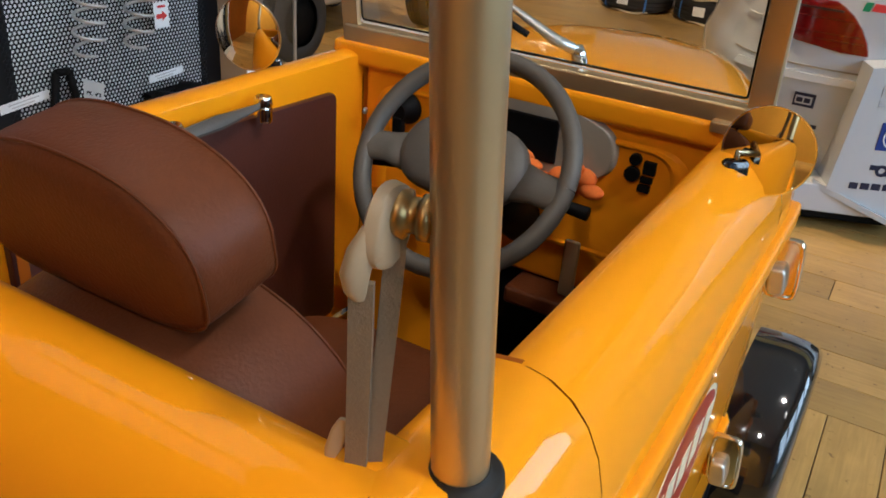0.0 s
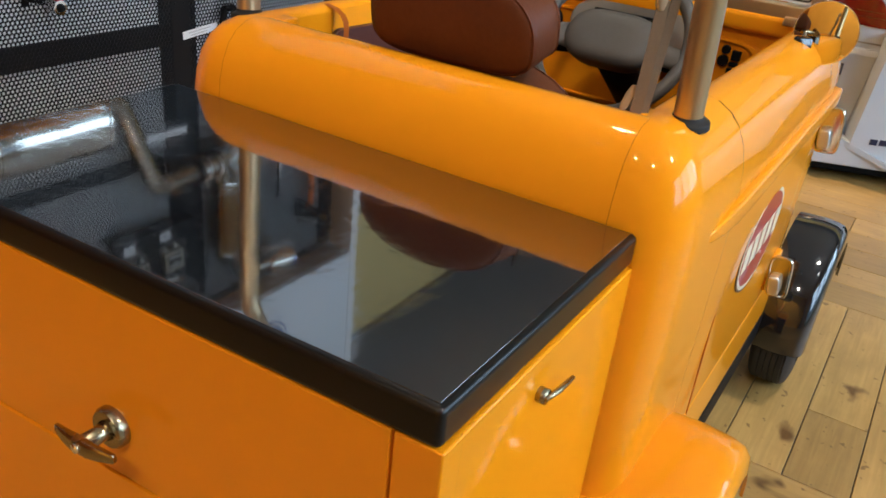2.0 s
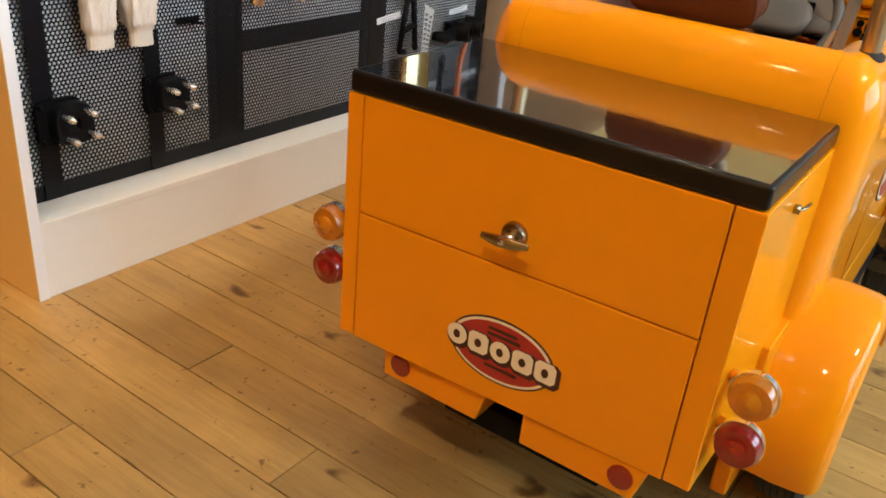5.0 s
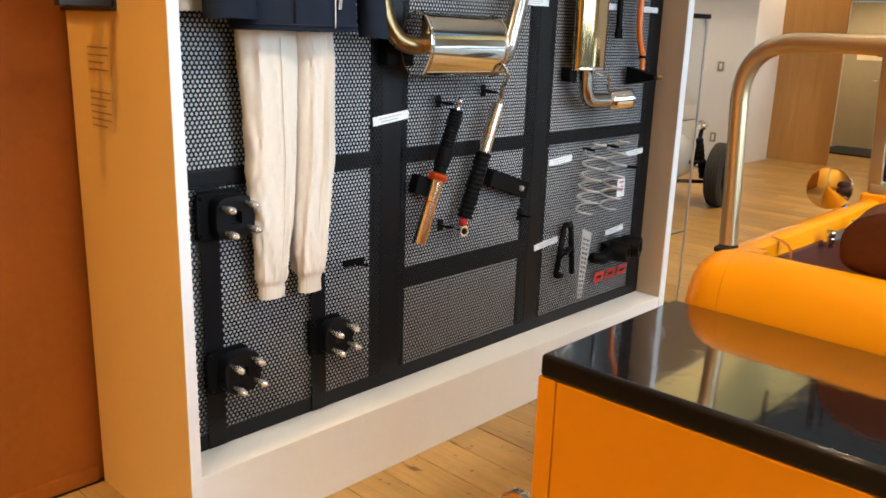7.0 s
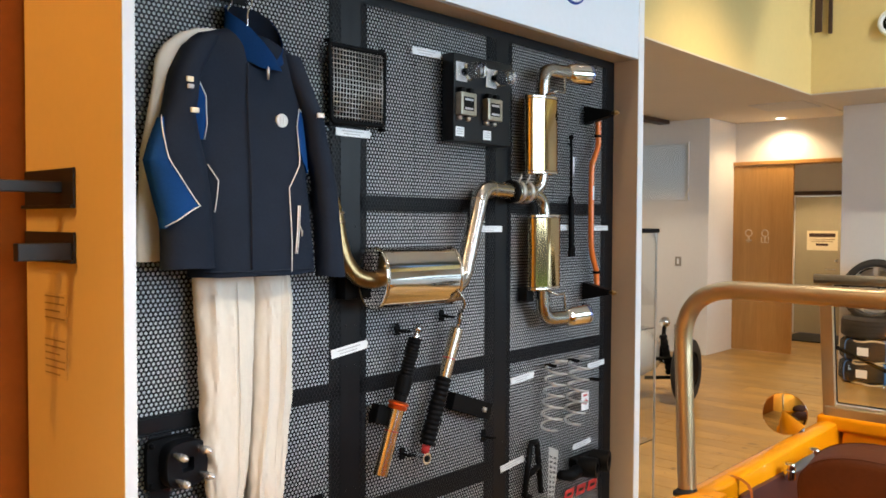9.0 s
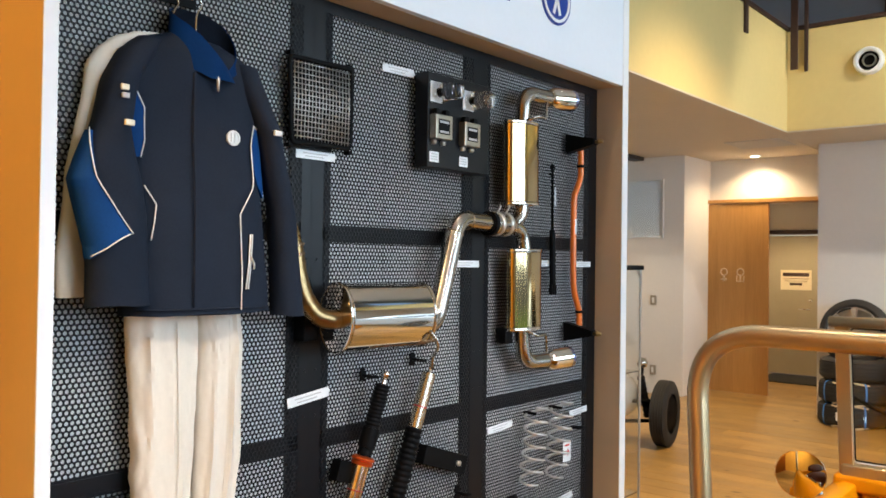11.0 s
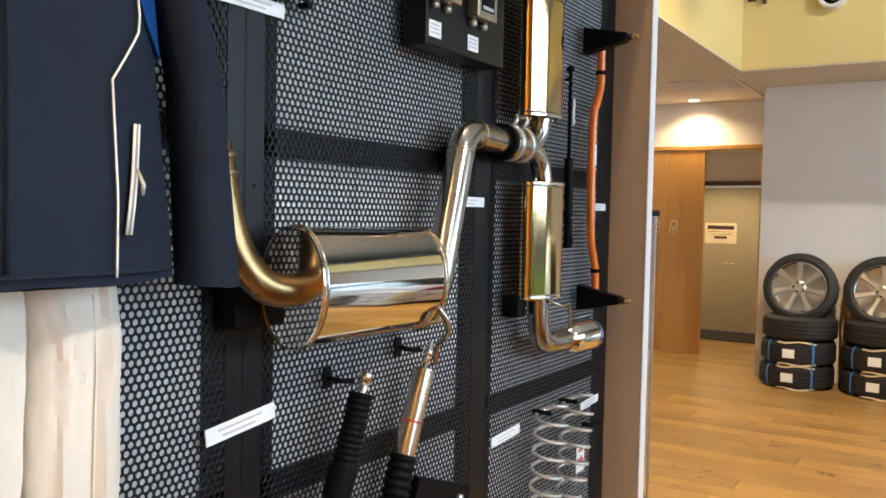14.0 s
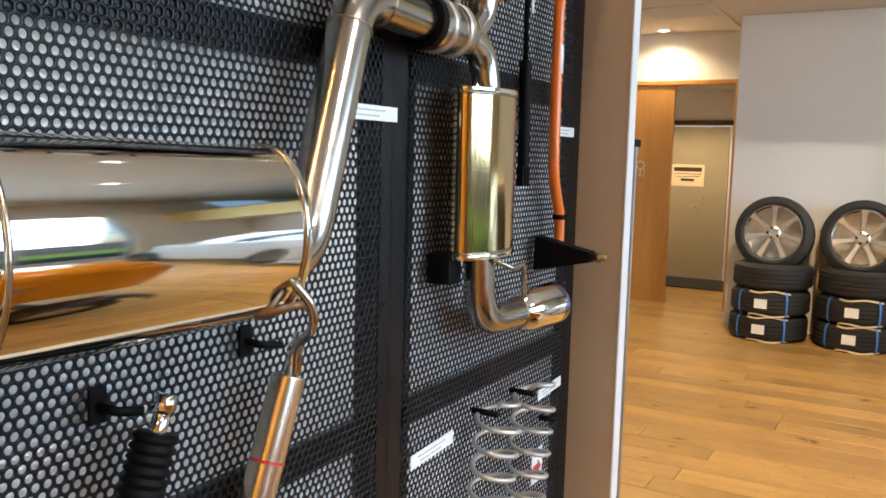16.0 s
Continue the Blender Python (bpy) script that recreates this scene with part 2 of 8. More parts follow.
M_CLOTHW = mat("offwhite_cotton", (0.78, 0.71, 0.61), 0.75, vary=0.05, scale=8, bump=0.45, bump_scale=15, sheen=0.1, stretch=(1, 1, 0.7))
M_JACKET = mat("navy_softshell", (0.0115, 0.0168, 0.0300), 0.78, vary=0.2, scale=12, bump=0.4, bump_scale=500, spec=0.14)
M_BLUE = mat("royal_blue_fabric", (0.006, 0.048, 0.18), 0.75, vary=0.14, scale=14, bump=0.4, bump_scale=500, spec=0.12)
M_ORLINING = mat("tan_lining", (0.42, 0.27, 0.10), 0.8, vary=0.08, scale=20)
M_PIPING = mat("white_piping", (0.75, 0.75, 0.75), 0.7, vary=0.05)
M_AMBER = mat("amber_lens", (0.88, 0.33, 0.012), 0.12, vary=0.15, scale=60, coat=0.8, bump=0.5, bump_scale=110)
M_AMBER.node_tree.nodes["Principled BSDF"].inputs["Transmission Weight"].default_value = 0.6
M_REDLENS = mat("red_lens", (0.40, 0.010, 0.008), 0.12, vary=0.15, scale=60, coat=0.8, bump=0.5, bump_scale=110)
M_REDLENS.node_tree.nodes["Principled BSDF"].inputs["Transmission Weight"].default_value = 0.5
M_RED = mat("red_print", (0.36, 0.016, 0.014), 0.35, vary=0.08, coat=0.3)
M_CREAM = mat("cream_print", (0.80, 0.72, 0.52), 0.4, vary=0.04, coat=0.3)
M_DARKPRINT = mat("dark_print", (0.05, 0.012, 0.01), 0.4)
M_MARKRED = mat("red_vinyl_lettering", (0.55, 0.03, 0.03), 0.45)
M_TAG = mat("white_label_card", (0.82, 0.84, 0.86), 0.55, vary=0.02)
M_PRINTGREY = mat("grey_print", (0.50, 0.50, 0.52), 0.6)
M_PRINTPALE = mat("pale_grey_print", (0.55, 0.57, 0.60), 0.5)
# Clear film, given the case side's bounce tint, slightly darker.
M_FILM = mat("clear_sticker_film", (0.66, 0.45, 0.17), 0.3, vary=0.03)
M_FILMPRINT = mat("brown_fine_print", (0.30, 0.17, 0.05), 0.5)
M_SWAY = mat("orange_powder_coat", (0.80, 0.185, 0.020), 0.35, vary=0.08, coat=0.3)
M_STUD = mat("zinc_plated_stud", (0.80, 0.81, 0.83), 0.22, metal=0.75, vary=0.06, scale=40)
M_GOLD = mat("gold_anodised", (0.76, 0.65, 0.48), 0.24, metal=1.0, vary=0.12)
M_ORANGEMETAL = mat("orange_anodised", (0.75, 0.12, 0.02), 0.3, metal=0.7, vary=0.1)
M_ALU = mat("brushed_aluminium", (0.62, 0.62, 0.60), 0.35, metal=0.9, vary=0.08, scale=40)
M_CLEARPL = glass("clear_plastic_cap", (0.98, 0.985, 0.985), 0.06)
M_GLASS = glass("window_glass", (0.97, 0.985, 0.98))
M_WALLW = mat("white_wall_paint", (0.74, 0.73, 0.71), 0.75, vary=0.025, scale=1.5, bump=0.12, bump_scale=120)
M_WALLY = mat("yellow_wall_paint", (0.70, 0.57, 0.25), 0.7, vary=0.03, scale=1.2, bump=0.15, bump_scale=120)
M_WALLO = mat("orange_wall_paint", (0.275, 0.070, 0.002), 0.66, vary=0.14, scale=2.2, bump=0.3, bump_scale=60, spec=0.2)
M_WALLS = mat("amber_wall_paint", (0.62, 0.31, 0.035), 0.66, vary=0.1, scale=1.6, bump=0.25, bump_scale=70, spec=0.2)
M_SOFFIT = mat("plaster_soffit", (0.66, 0.61, 0.52), 0.8, vary=0.03, scale=1.5)
M_CEIL = mat("grey_white_ceiling_paint", (0.58, 0.575, 0.565), 0.8, vary=0.03)
M_GREYDOOR = mat("grey_green_steel_door", (0.37, 0.33, 0.23), 0.45, vary=0.04)
M_MAT = mat("dark_door_mat", (0.02, 0.02, 0.02), 0.95, vary=0.4, scale=60, bump=0.6, bump_scale=300)
M_BROWN = mat("dark_brown_steel", (0.05, 0.025, 0.016), 0.5, vary=0.15)
M_CARWHITE = mat("white_car_paint", (0.60, 0.63, 0.67), 0.25, vary=0.015, coat=1.0)
M_CARBLUE = mat("blue_print", (0.015, 0.05, 0.30), 0.35)
M_CARDARK = mat("navy_print", (0.01, 0.014, 0.05), 0.4)
M_CARGREEN = mat("green_print", (0.01, 0.22, 0.10), 0.4)
M_CARRED = mat("tail_lamp_red", (0.22, 0.005, 0.005), 0.1, vary=0.35, scale=14, coat=1.0)
M_CARD = mat("brown_cardboard", (0.42, 0.28, 0.16), 0.8, vary=0.1)
M_WRAP = mat("pale_paper_wrap", (0.60, 0.50, 0.34), 0.7, vary=0.1)
M_BLUETAPE = mat("blue_strapping", (0.05, 0.2, 0.6), 0.4)
M_LAWN = mat("lawn", (0.13, 0.24, 0.04), 0.95, vary=0.35, scale=3, bump=0.8, bump_scale=40)
M_ASPHALT = mat("asphalt", (0.055, 0.055, 0.055), 0.9, vary=0.2, scale=8)
M_PLANK = wood("pine_floor_boards", (0.30, 0.178, 0.050), (0.48, 0.302, 0.095), 0.40, coat=0.14)
M_PLANKREST = wood("pine_floor_boards_far", (0.30, 0.178, 0.050), (0.48, 0.302, 0.095), 0.40, island=True, coat=0.14)
M_DOORWOOD = wood("oak_veneer_door", (0.40, 0.20, 0.050), (0.54, 0.29, 0.085), 0.4, along="Z", knots=False, ring=0.7, coat=0.1)
M_LIGHT = glow("lamp_diffuser", (1.0, 0.86, 0.62), 14)
M_COOLLIGHT = glow("spot_lamp_face", (1.0, 0.93, 0.82), 7)

# ---- building tools ----
def thing(name, at, label, category, group="", kind="", turn=0.0):
    ob = new(name)
    ob.empty_display_size = 0.05
    ob.matrix_basis = pose(*at, 0, 0, turn)
    return tagged(ob, label, category, group, kind)


def weighted_normals(bm, smooth):
    """Corner normals weighted by face area, so that large faces beside bevels stay flat."""
    bm.normal_update()
    lim = math.cos(radians(max(smooth, 50)))
    area = {f: f.calc_area() for f in bm.faces}
    out = []
    for f in bm.faces:
        for loop in f.loops:
            n = Vector((0, 0, 0))
            for g in loop.vert.link_faces:
                if g.normal.dot(f.normal) > lim:
                    n += g.normal * area[g]
            out.append(n.normalized() if n.length > 1e-12 else f.normal.copy())
    return out


def mesh_of(name, bm, material, smooth=35):
    me = bpy.data.meshes.new(name)
    if smooth:
        lim = radians(smooth)
        for f in bm.faces:
            f.smooth = True
        for e in bm.edges:
            if len(e.link_faces) == 2 and e.calc_face_angle(0) > lim:
                e.smooth = False
    flat = smooth and 6 < len(bm.faces) < 700 and max(f.calc_area() for f in bm.faces) > 25 * sorted(f.calc_area() for f in bm.faces)[len(bm.faces) // 2]
    normals = weighted_normals(bm, smooth) if flat else None
    bm.to_mesh(me)
    bm.free()
    if normals:
        me.normals_split_custom_set(normals)
    for m in material if isinstance(material, (list, tuple)) else [material]:
        me.materials.append(m)
    return me


def part(name, bm, material, parent, label="", smooth=35, kind=""):
    """One mesh, given in world places, under a thing or under a part."""
    ob = new(name, mesh_of(name, bm, material, smooth))
    ob.parent = parent
    if parent.parent is None:
        ob.matrix_parent_inverse = parent.matrix_basis.inverted()
    return tagged(ob, label, kind=kind)


def single(name, bm, material, label, category="", group="", kind="", smooth=35):
    ob = new(name, mesh_of(name, bm, material, smooth))
    return tagged(ob, label, category, group, kind)


def box(bm, x0, x1, y0, y1, z0, z1, bevel=0.0, seg=2, m=None):
    g = bmesh.ops.create_cube(bm, size=1)
    vs = g["verts"]
    for v in vs:
        v.co = Vector((x0 + (v.co.x + 0.5) * (x1 - x0), y0 + (v.co.y + 0.5) * (y1 - y0), z0 + (v.co.z + 0.5) * (z1 - z0)))
    if m is not None:
        bmesh.ops.transform(bm, matrix=m, verts=vs)
    if bevel:
        es = {e for v in vs for e in v.link_edges}
        bmesh.ops.bevel(bm, geom=list(es), offset=bevel, segments=seg, affect="EDGES", profile=0.5)
    return bm


def boxm(x0, x1, y0, y1, z0, z1, bevel=0.0, seg=2, m=None):
    return box(bmesh.new(), x0, x1, y0, y1, z0, z1, bevel, seg, m)


def axis_frame(p, q):
    d = Vector(q) - Vector(p)
    return Matrix.Translation(p) @ d.to_track_quat("Z", "Y").to_matrix().to_4x4(), d.length


def lathe(bm, p, q, profile, seg=24, cap=True):
    """Turns (height along p-q as a share, radius) pairs about the line p-q."""
    m, length = axis_frame(p, q)
    rings = []
    for h, r in profile:
        rings.append([bm.verts.new(m @ Vector((r * math.cos(2 * math.pi * i / seg), r * math.sin(2 * math.pi * i / seg), h * length))) for i in range(seg)])
    for a, b in zip(rings, rings[1:]):
        for i in range(seg):
            j = (i + 1) % seg
            bm.faces.new((a[i], a[j], b[j], b[i]))
    if cap:
        if profile[0][1] > 1e-6:
            bm.faces.new(list(reversed(rings[0])))
        if profile[-1][1] > 1e-6:
            bm.faces.new(rings[-1])
    return bm


def cyl(bm, p, q, r, seg=20, r2=None, edge=0.0):
    r2 = r if r2 is None else r2
    length = (Vector(q) - Vector(p)).length
    if edge:
        e = edge / length
        return lathe(bm, p, q, [(0, r - edge), (e * 0.3, r - edge * 0.3), (e, r), (1 - e, r2), (1 - e * 0.3, r2 - edge * 0.3), (1, r2 - edge)], seg)
    return lathe(bm, p, q, [(0, r), (1, r2)], seg)


def smooth_line(pts, n=8):
    """Catmull-Rom through the points."""
    P = [Vector(p) for p in pts]
    P = [P[0] * 2 - P[1]] + P + [P[-1] * 2 - P[-2]]
    out = []
    for i in range(1, len(P) - 2):
        for k in range(n):
            t = k / n
            a, b, c, d = P[i - 1], P[i], P[i + 1], P[i + 2]
            out.append(0.5 * ((2 * b) + (c - a) * t + (2 * a - 5 * b + 4 * c - d) * t * t + (3 * b - a - 3 * c + d) * t ** 3))
    out.append(P[-2])
    return out


def fillet(pts, r, n=8):
    """The polyline with its inner corners rounded by arcs of radius about r."""
    P = [Vector(p) for p in pts]
    out = [P[0]]
    for a, b, c in zip(P, P[1:], P[2:]):
        u, v = (a - b).normalized(), (c - b).normalized()
        ang = u.angle(v)
        d = min(r / math.tan(ang / 2), (a - b).length * 0.49, (c - b).length * 0.49)
        p, q = b + u * d, b + v * d
        for k in range(n + 1):
            t = k / n
            out.append(p * (1 - t) ** 2 + b * 2 * t * (1 - t) + q * t * t)
    out.append(P[-1])
    return out


def tube(bm, pts, r, seg=14, cap=True, flat=1.0):
    """Sweeps a round section along the points; r is a number or one per point."""
    P = [Vector(p) for p in pts]
    rs = r if isinstance(r, (list, tuple)) else [r] * len(P)
    t0 = (P[1] - P[0]).normalized()
    n = t0.orthogonal().normalized()
    rings = []
    for i, p in enumerate(P):
        t = (P[min(i + 1, len(P) - 1)] - P[max(i - 1, 0)]).normalized()
        n = (n - t * n.dot(t)).normalized()
        b = t.cross(n)
        rings.append([bm.verts.new(p + n * rs[i] * math.cos(2 * math.pi * k / seg) + b * rs[i] * flat * math.sin(2 * math.pi * k / seg)) for k in range(seg)])
    for a, b in zip(rings, rings[1:]):
        for i in range(seg):
            j = (i + 1) % seg
            bm.faces.new((a[i], a[j], b[j], b[i]))
    if cap:
        bm.faces.new(list(reversed(rings[0])))
        bm.faces.new(rings[-1])
    return bm


def tubem(pts, r, seg=14, **k):
    return tube(bmesh.new(), pts, r, seg, **k)


def loft(bm, rings, closed=True, cap=True):
    vs = [[bm.verts.new(p) for p in ring] for ring in rings]
    n = len(vs[0])
    for a, b in zip(vs, vs[1:]):
        for i in range(n if closed else n - 1):
            j = (i + 1) % n
            bm.faces.new((a[i], a[j], b[j], b[i]))
    if cap and closed:
        bm.faces.new(list(reversed(vs[0])))
        bm.faces.new(vs[-1])
    return bm


def ball(bm, c, r, su=20, sv=12, scale=(1, 1, 1), m=None):
    mm = Matrix.Translation(c) @ (m or Matrix.Identity(4)) @ Matrix.Diagonal((r * scale[0], r * scale[1], r * scale[2], 1))
    bmesh.ops.create_uvsphere(bm, u_segments=su, v_segments=sv, radius=1, matrix=mm)
    return bm


def super_ring(c, ax, ay, hx, hy, power, n):
    """A rounded-rectangle ring about c, spanned by the vectors ax, ay."""
    out = []
    for i in range(n):
        a = 2 * math.pi * i / n
        s, t = math.cos(a), math.sin(a)
        s, t = math.copysign(abs(s) ** (2 / power), s), math.copysign(abs(t) ** (2 / power), t)
        out.append(Vector(c) + Vector(ax) * hx * s + Vector(ay) * hy * t)
    return out


def plate(bm, outline, normal, thick):
    """A flat plate: the outline (3D points in one plane), thickened along the normal."""
    n = Vector(normal).normalized() * thick
    return loft(bm, [[Vector(p) for p in outline], [Vector(p) + n for p in outline]])


def fix(bm):
    bmesh.ops.recalc_face_normals(bm, faces=bm.faces)
    return bm


def move(bm, m):
    bmesh.ops.transform(bm, matrix=m, verts=bm.verts)
    return bm

# ---- room: walls, soffits, ceiling, openings ----
def wall(name, label, *spec, material=None, bevel=0.0):
    bm = bmesh.new()
    for s in spec:
        box(bm, *s, bevel)
    return single(name, bm, material, label, kind="structure", smooth=0)


single("floor", boxm(-7.5, 5.0, -5.6, 12.1, -0.16, -0.012), M_BROWN, "dark subfloor under the pine boards", kind="structure", smooth=0)
wall("wall_west", "orange painted wall beside the display case", (-2.90, -2.62, -5.4, 2.42, 0, 5.6), material=M_WALLO)
wall("baseboard", "thin orange-brown skirting along the orange wall", (-2.62, -2.608, -5.4, -0.275, 0, 0.055), material=M_WALLO, bevel=0.003)
wall("wall_west_return", "plain wall closing the side room", (-6.5, -2.90, 2.30, 2.42, 0, 3.02), material=M_WALLW)
wall("wall_far_west", "white painted side wall", (-6.7, -6.5, 2.30, 9.0, 0, 3.02), material=M_WALLW)
wall("wall_north", "white painted back wall with a door recess",
     (-6.5, -4.55, 8.80, 9.0, 0, 3.02), (-4.75, -4.55, 9.0, 9.62, 0, 3.02), (-2.95, 5.0, 8.75, 8.95, 0, 3.02), (-2.95, -2.75, 8.95, 9.62, 0, 3.02),
     (-4.75, -4.66, 9.62, 9.78, 0, 3.02), (-4.66, -3.10, 9.62, 9.78, 2.47, 3.02), (-3.10, -2.75, 9.62, 9.78, 0, 3.02), material=M_WALLW)
wall("corridor_wall", "plain corridor walls beyond the open sliding door",
     (-5.3, -5.2, 9.78, 12.0, 0, 2.6), (-2.95, -2.85, 9.78, 12.0, 0, 2.6), (-5.2, -4.58, 11.98, 12.08, 0, 2.6), (-3.62, -2.85, 11.98, 12.08, 0, 2.6),
     (-4.58, -3.62, 11.98, 12.08, 2.12, 2.6), material=M_WALLW)
wall("corridor_ceiling", "plain low ceiling of the corridor", (-5.3, -2.85, 9.78, 12.08, 2.6, 2.66), material=M_CEIL)
wall("parapet_west", "yellow painted gallery parapet", (-3.08, -2.93, 2.42, 7.60, 3.02, 4.03), material=M_WALLY)
wall("parapet_north", "yellow painted gallery parapet with a round vent", (-3.08, 5.0, 7.60, 7.75, 3.02, 4.03), material=M_WALLY)
wall("gallery_rail_west", "dark brown steel rail on the parapet", (-3.10, -2.91, 2.42, 7.58, 4.034, 4.075), material=M_BROWN, bevel=0.004)
wall("gallery_rail_north", "dark brown steel rail on the parapet", (-3.10, 5.0, 7.58, 7.77, 4.034, 4.075), material=M_BROWN, bevel=0.004)
wall("soffit_west", "beige plaster soffit under the gallery", (-6.7, -3.084, 2.30, 9.0, 3.024, 3.2), material=M_SOFFIT)
wall("soffit_north", "beige plaster soffit under the gallery", (-3.076, 5.0, 7.756, 9.8, 3.024, 3.2), material=M_SOFFIT)
wall("soffit_edge", "lower edge of the gallery parapet", (-3.082, -2.93, 2.42, 7.604, 3.006, 3.018), (-3.082, 5.0, 7.606, 7.752, 3.006, 3.018), (-6.5, -3.10, 9.0, 9.8, 3.024, 3.2), material=M_SOFFIT)
wall("gallery_wall", "grey-blue panelled wall behind the gallery", (-8.2, 5.0, 10.4, 10.5, 3.2, 5.6), material=mat("grey_blue_panels", (0.34, 0.37, 0.42), 0.5, vary=0.04))
wall("gallery_wall_west", "dark wall behind the gallery", (-8.2, -8.1, 2.3, 10.4, 3.2, 5.6), (-8.2, -2.9, 2.3, 2.4, 3.2, 5.6), material=mat("dark_gallery_wall", (0.06, 0.065, 0.06), 0.6, vary=0.1))
wall("ceiling", "white painted hall ceiling", (-8.2, 5.0, -5.6, 12.1, 5.6, 5.75), material=M_CEIL)
gm = thing("gallery_window_frame", (-1.0, 10.36, 3.3), "dark steel glazing bars before grey-blue panels", "window frame", kind="structure")
for gx in (-2.6, -1.0, 0.6, 2.2, 3.8):
    part("glazing_bar", boxm(gx - 0.025, gx + 0.025, 10.33, 10.398, 3.2, 5.6), M_BROWN, gm)
part("glazing_rail", boxm(-3.0, 5.0, 10.325, 10.396, 4.45, 4.5), M_BROWN, gm)

# glazed east front and south entrance end
wall("wall_east", "wall above and below the glazed front", (4.9, 5.1, -5.6, 9.0, 0, 0.10), (4.9, 5.1, -5.6, 9.0, 3.9, 5.6), (4.9, 5.1, -5.6, -2.114, 0.1, 3.9), (4.9, 5.1, 6.8, 9.0, 0.1, 3.9), material=M_WALLW)
wall("wall_south", "amber painted end wall of the showroom", (-2.9, 5.0, -5.6, -5.4, 0, 5.6), material=M_WALLS)
win = thing("window_1", (4.95, 1.6, 0.1), "tall glazed shop front with grey mullions", "window", kind="structure")
for k in range(7):
    y = -2.114 + k * 10.4 / 7
    part("mullion", boxm(4.93, 5.03, y - 0.035, y + 0.035, 0.1, 3.9, 0.004), M_ALU, win)
part("transom", boxm(4.94, 5.02, -2.114, 6.8, 2.35, 2.42, 0.004), M_ALU, win)
wall("ground", "asphalt forecourt reaching to the horizon", (-300, 300, -300, 300, -0.5, -0.2), material=M_ASPHALT)
wall("lawn", "mown green verge outside the glazed front", (8.5, 15.5, -14, 20, -0.198, -0.12), material=M_LAWN)

# sliding door with its frame
d = thing("door_1", (-4.2, 9.6, 0), "oak veneer sliding door, half open", "door", kind="structure")
part("door_leaf", boxm(-4.63, -3.77, 9.565, 9.605, 0.012, 2.445, 0.003), M_DOORWOOD, d)
fr = bmesh.new()
box(fr, -4.68, -4.64, 9.545, 9.79, 0, 2.50, 0.002)
box(fr, -3.125, -3.09, 9.545, 9.79, 0, 2.50, 0.002)
box(fr, -4.64, -3.125, 9.545, 9.79, 2.455, 2.50, 0.002)
part("door_frame", fr, M_DOORWOOD, d)
sym = bmesh.new()
for x in (-4.335, -4.12):
    tube(sym, [(x + 0.042 * math.cos(a), 9.562, 1.56 + 0.044 * math.sin(a)) for a in [2 * math.pi * i / 20 for i in range(21)]], 0.009, 6)
    box(sym, x - 0.012, x + 0.012, 9.553, 9.563, 1.44, 1.51, 0.002)
    if x < -4.2:
        box(sym, x - 0.04, x + 0.04, 9.553, 9.563, 1.455, 1.475, 0.002)
    else:
        tube(sym, [(x - 0.045, 9.559, 1.515), (x - 0.045, 9.559, 1.44), (x + 0.045, 9.559, 1.44), (x + 0.045, 9.559, 1.515)], 0.008, 6)
part("door_symbol", sym, mat("pale_symbol_film", (0.62, 0.46, 0.29), 0.4), d, "pale pictogram symbols")
d2 = thing("door_2", (-4.1, 11.97, 0), "grey-green steel door with a paper notice", "door", kind="structure")
part("door_leaf", boxm(-4.565, -3.63, 11.955, 11.995, 0.01, 2.105, 0.002), M_GREYDOOR, d2)
part("door_lintel", boxm(-5.19, -2.96, 11.945, 11.978, 2.13, 2.19, 0.002), M_BROWN, d2)
h = bmesh.new()
cyl(h, (-3.96, 11.955, 1.0), (-3.96, 11.905, 1.0), 0.012, 12)
tube(h, [(-3.96, 11.905, 1.0), (-4.10, 11.905, 1.0)], 0.010, 8)
cyl(h, (-3.95, 11.956, 1.13), (-3.95, 11.94, 1.13), 0.022, 16)
part("door_handle", h, M_CHROME, d2)
nt_ = thing("notice", (-4.16, 11.95, 1.43), "cream paper notice with dark lines on the steel door", "sign")
part("sheet", boxm(-4.385, -3.935, 11.946, 11.952, 1.285, 1.585), M_CREAM, nt_)
bars = bmesh.new()
box(bars, -4.35, -3.97, 11.942, 11.947, 1.49, 1.545)
box(bars, -4.25, -4.07, 11.942, 11.947, 1.355, 1.39)
part("print_bar", bars, M_BROWN, nt_)
lines = bmesh.new()
box(lines, -4.35, -3.97, 11.942, 11.947, 1.45, 1.46)
box(lines, -4.32, -4.00, 11.942, 11.947, 1.415, 1.425)
part("print_line", lines, M_GOLD, nt_)
single("door_mat", boxm(-4.45, -3.0, 10.95, 11.85, 0.0, 0.018, 0.004), M_MAT, "dark door mat on the corridor floor", "mat")

# switches, vent, downlights
for y0, z0, w in ((8.795, 1.19, 0.075), (8.795, 0.30, 0.075)):
    s = thing("light_switch" if z0 > 1 else "wall_socket", (-4.95, y0, z0), "grey plastic plate on the white wall", "switch")
    part("plate", boxm(-4.99, -4.91, y0 - 0.010, y0, z0 - 0.06, z0 + 0.06, 0.003), M_GREYPL, s)
    part("rocker", boxm(-4.965, -4.935, y0 - 0.015, y0 - 0.010, z0 - 0.035, z0 + 0.035, 0.002), M_TAG, s)
v = thing("round_vent", (-2.17, 7.6, 3.63), "white round air outlet with dark throat on the yellow parapet", "vent")
bm = lathe(bmesh.new(), (-2.17, 7.60, 3.625), (-2.17, 7.53, 3.625), [(0, 0.135), (0.55, 0.135), (1, 0.12), (1, 0.10), (0.5, 0.092), (0.0, 0.088)], 36, cap=False)
part("outer_ring", fix(bm), M_TAG, v)
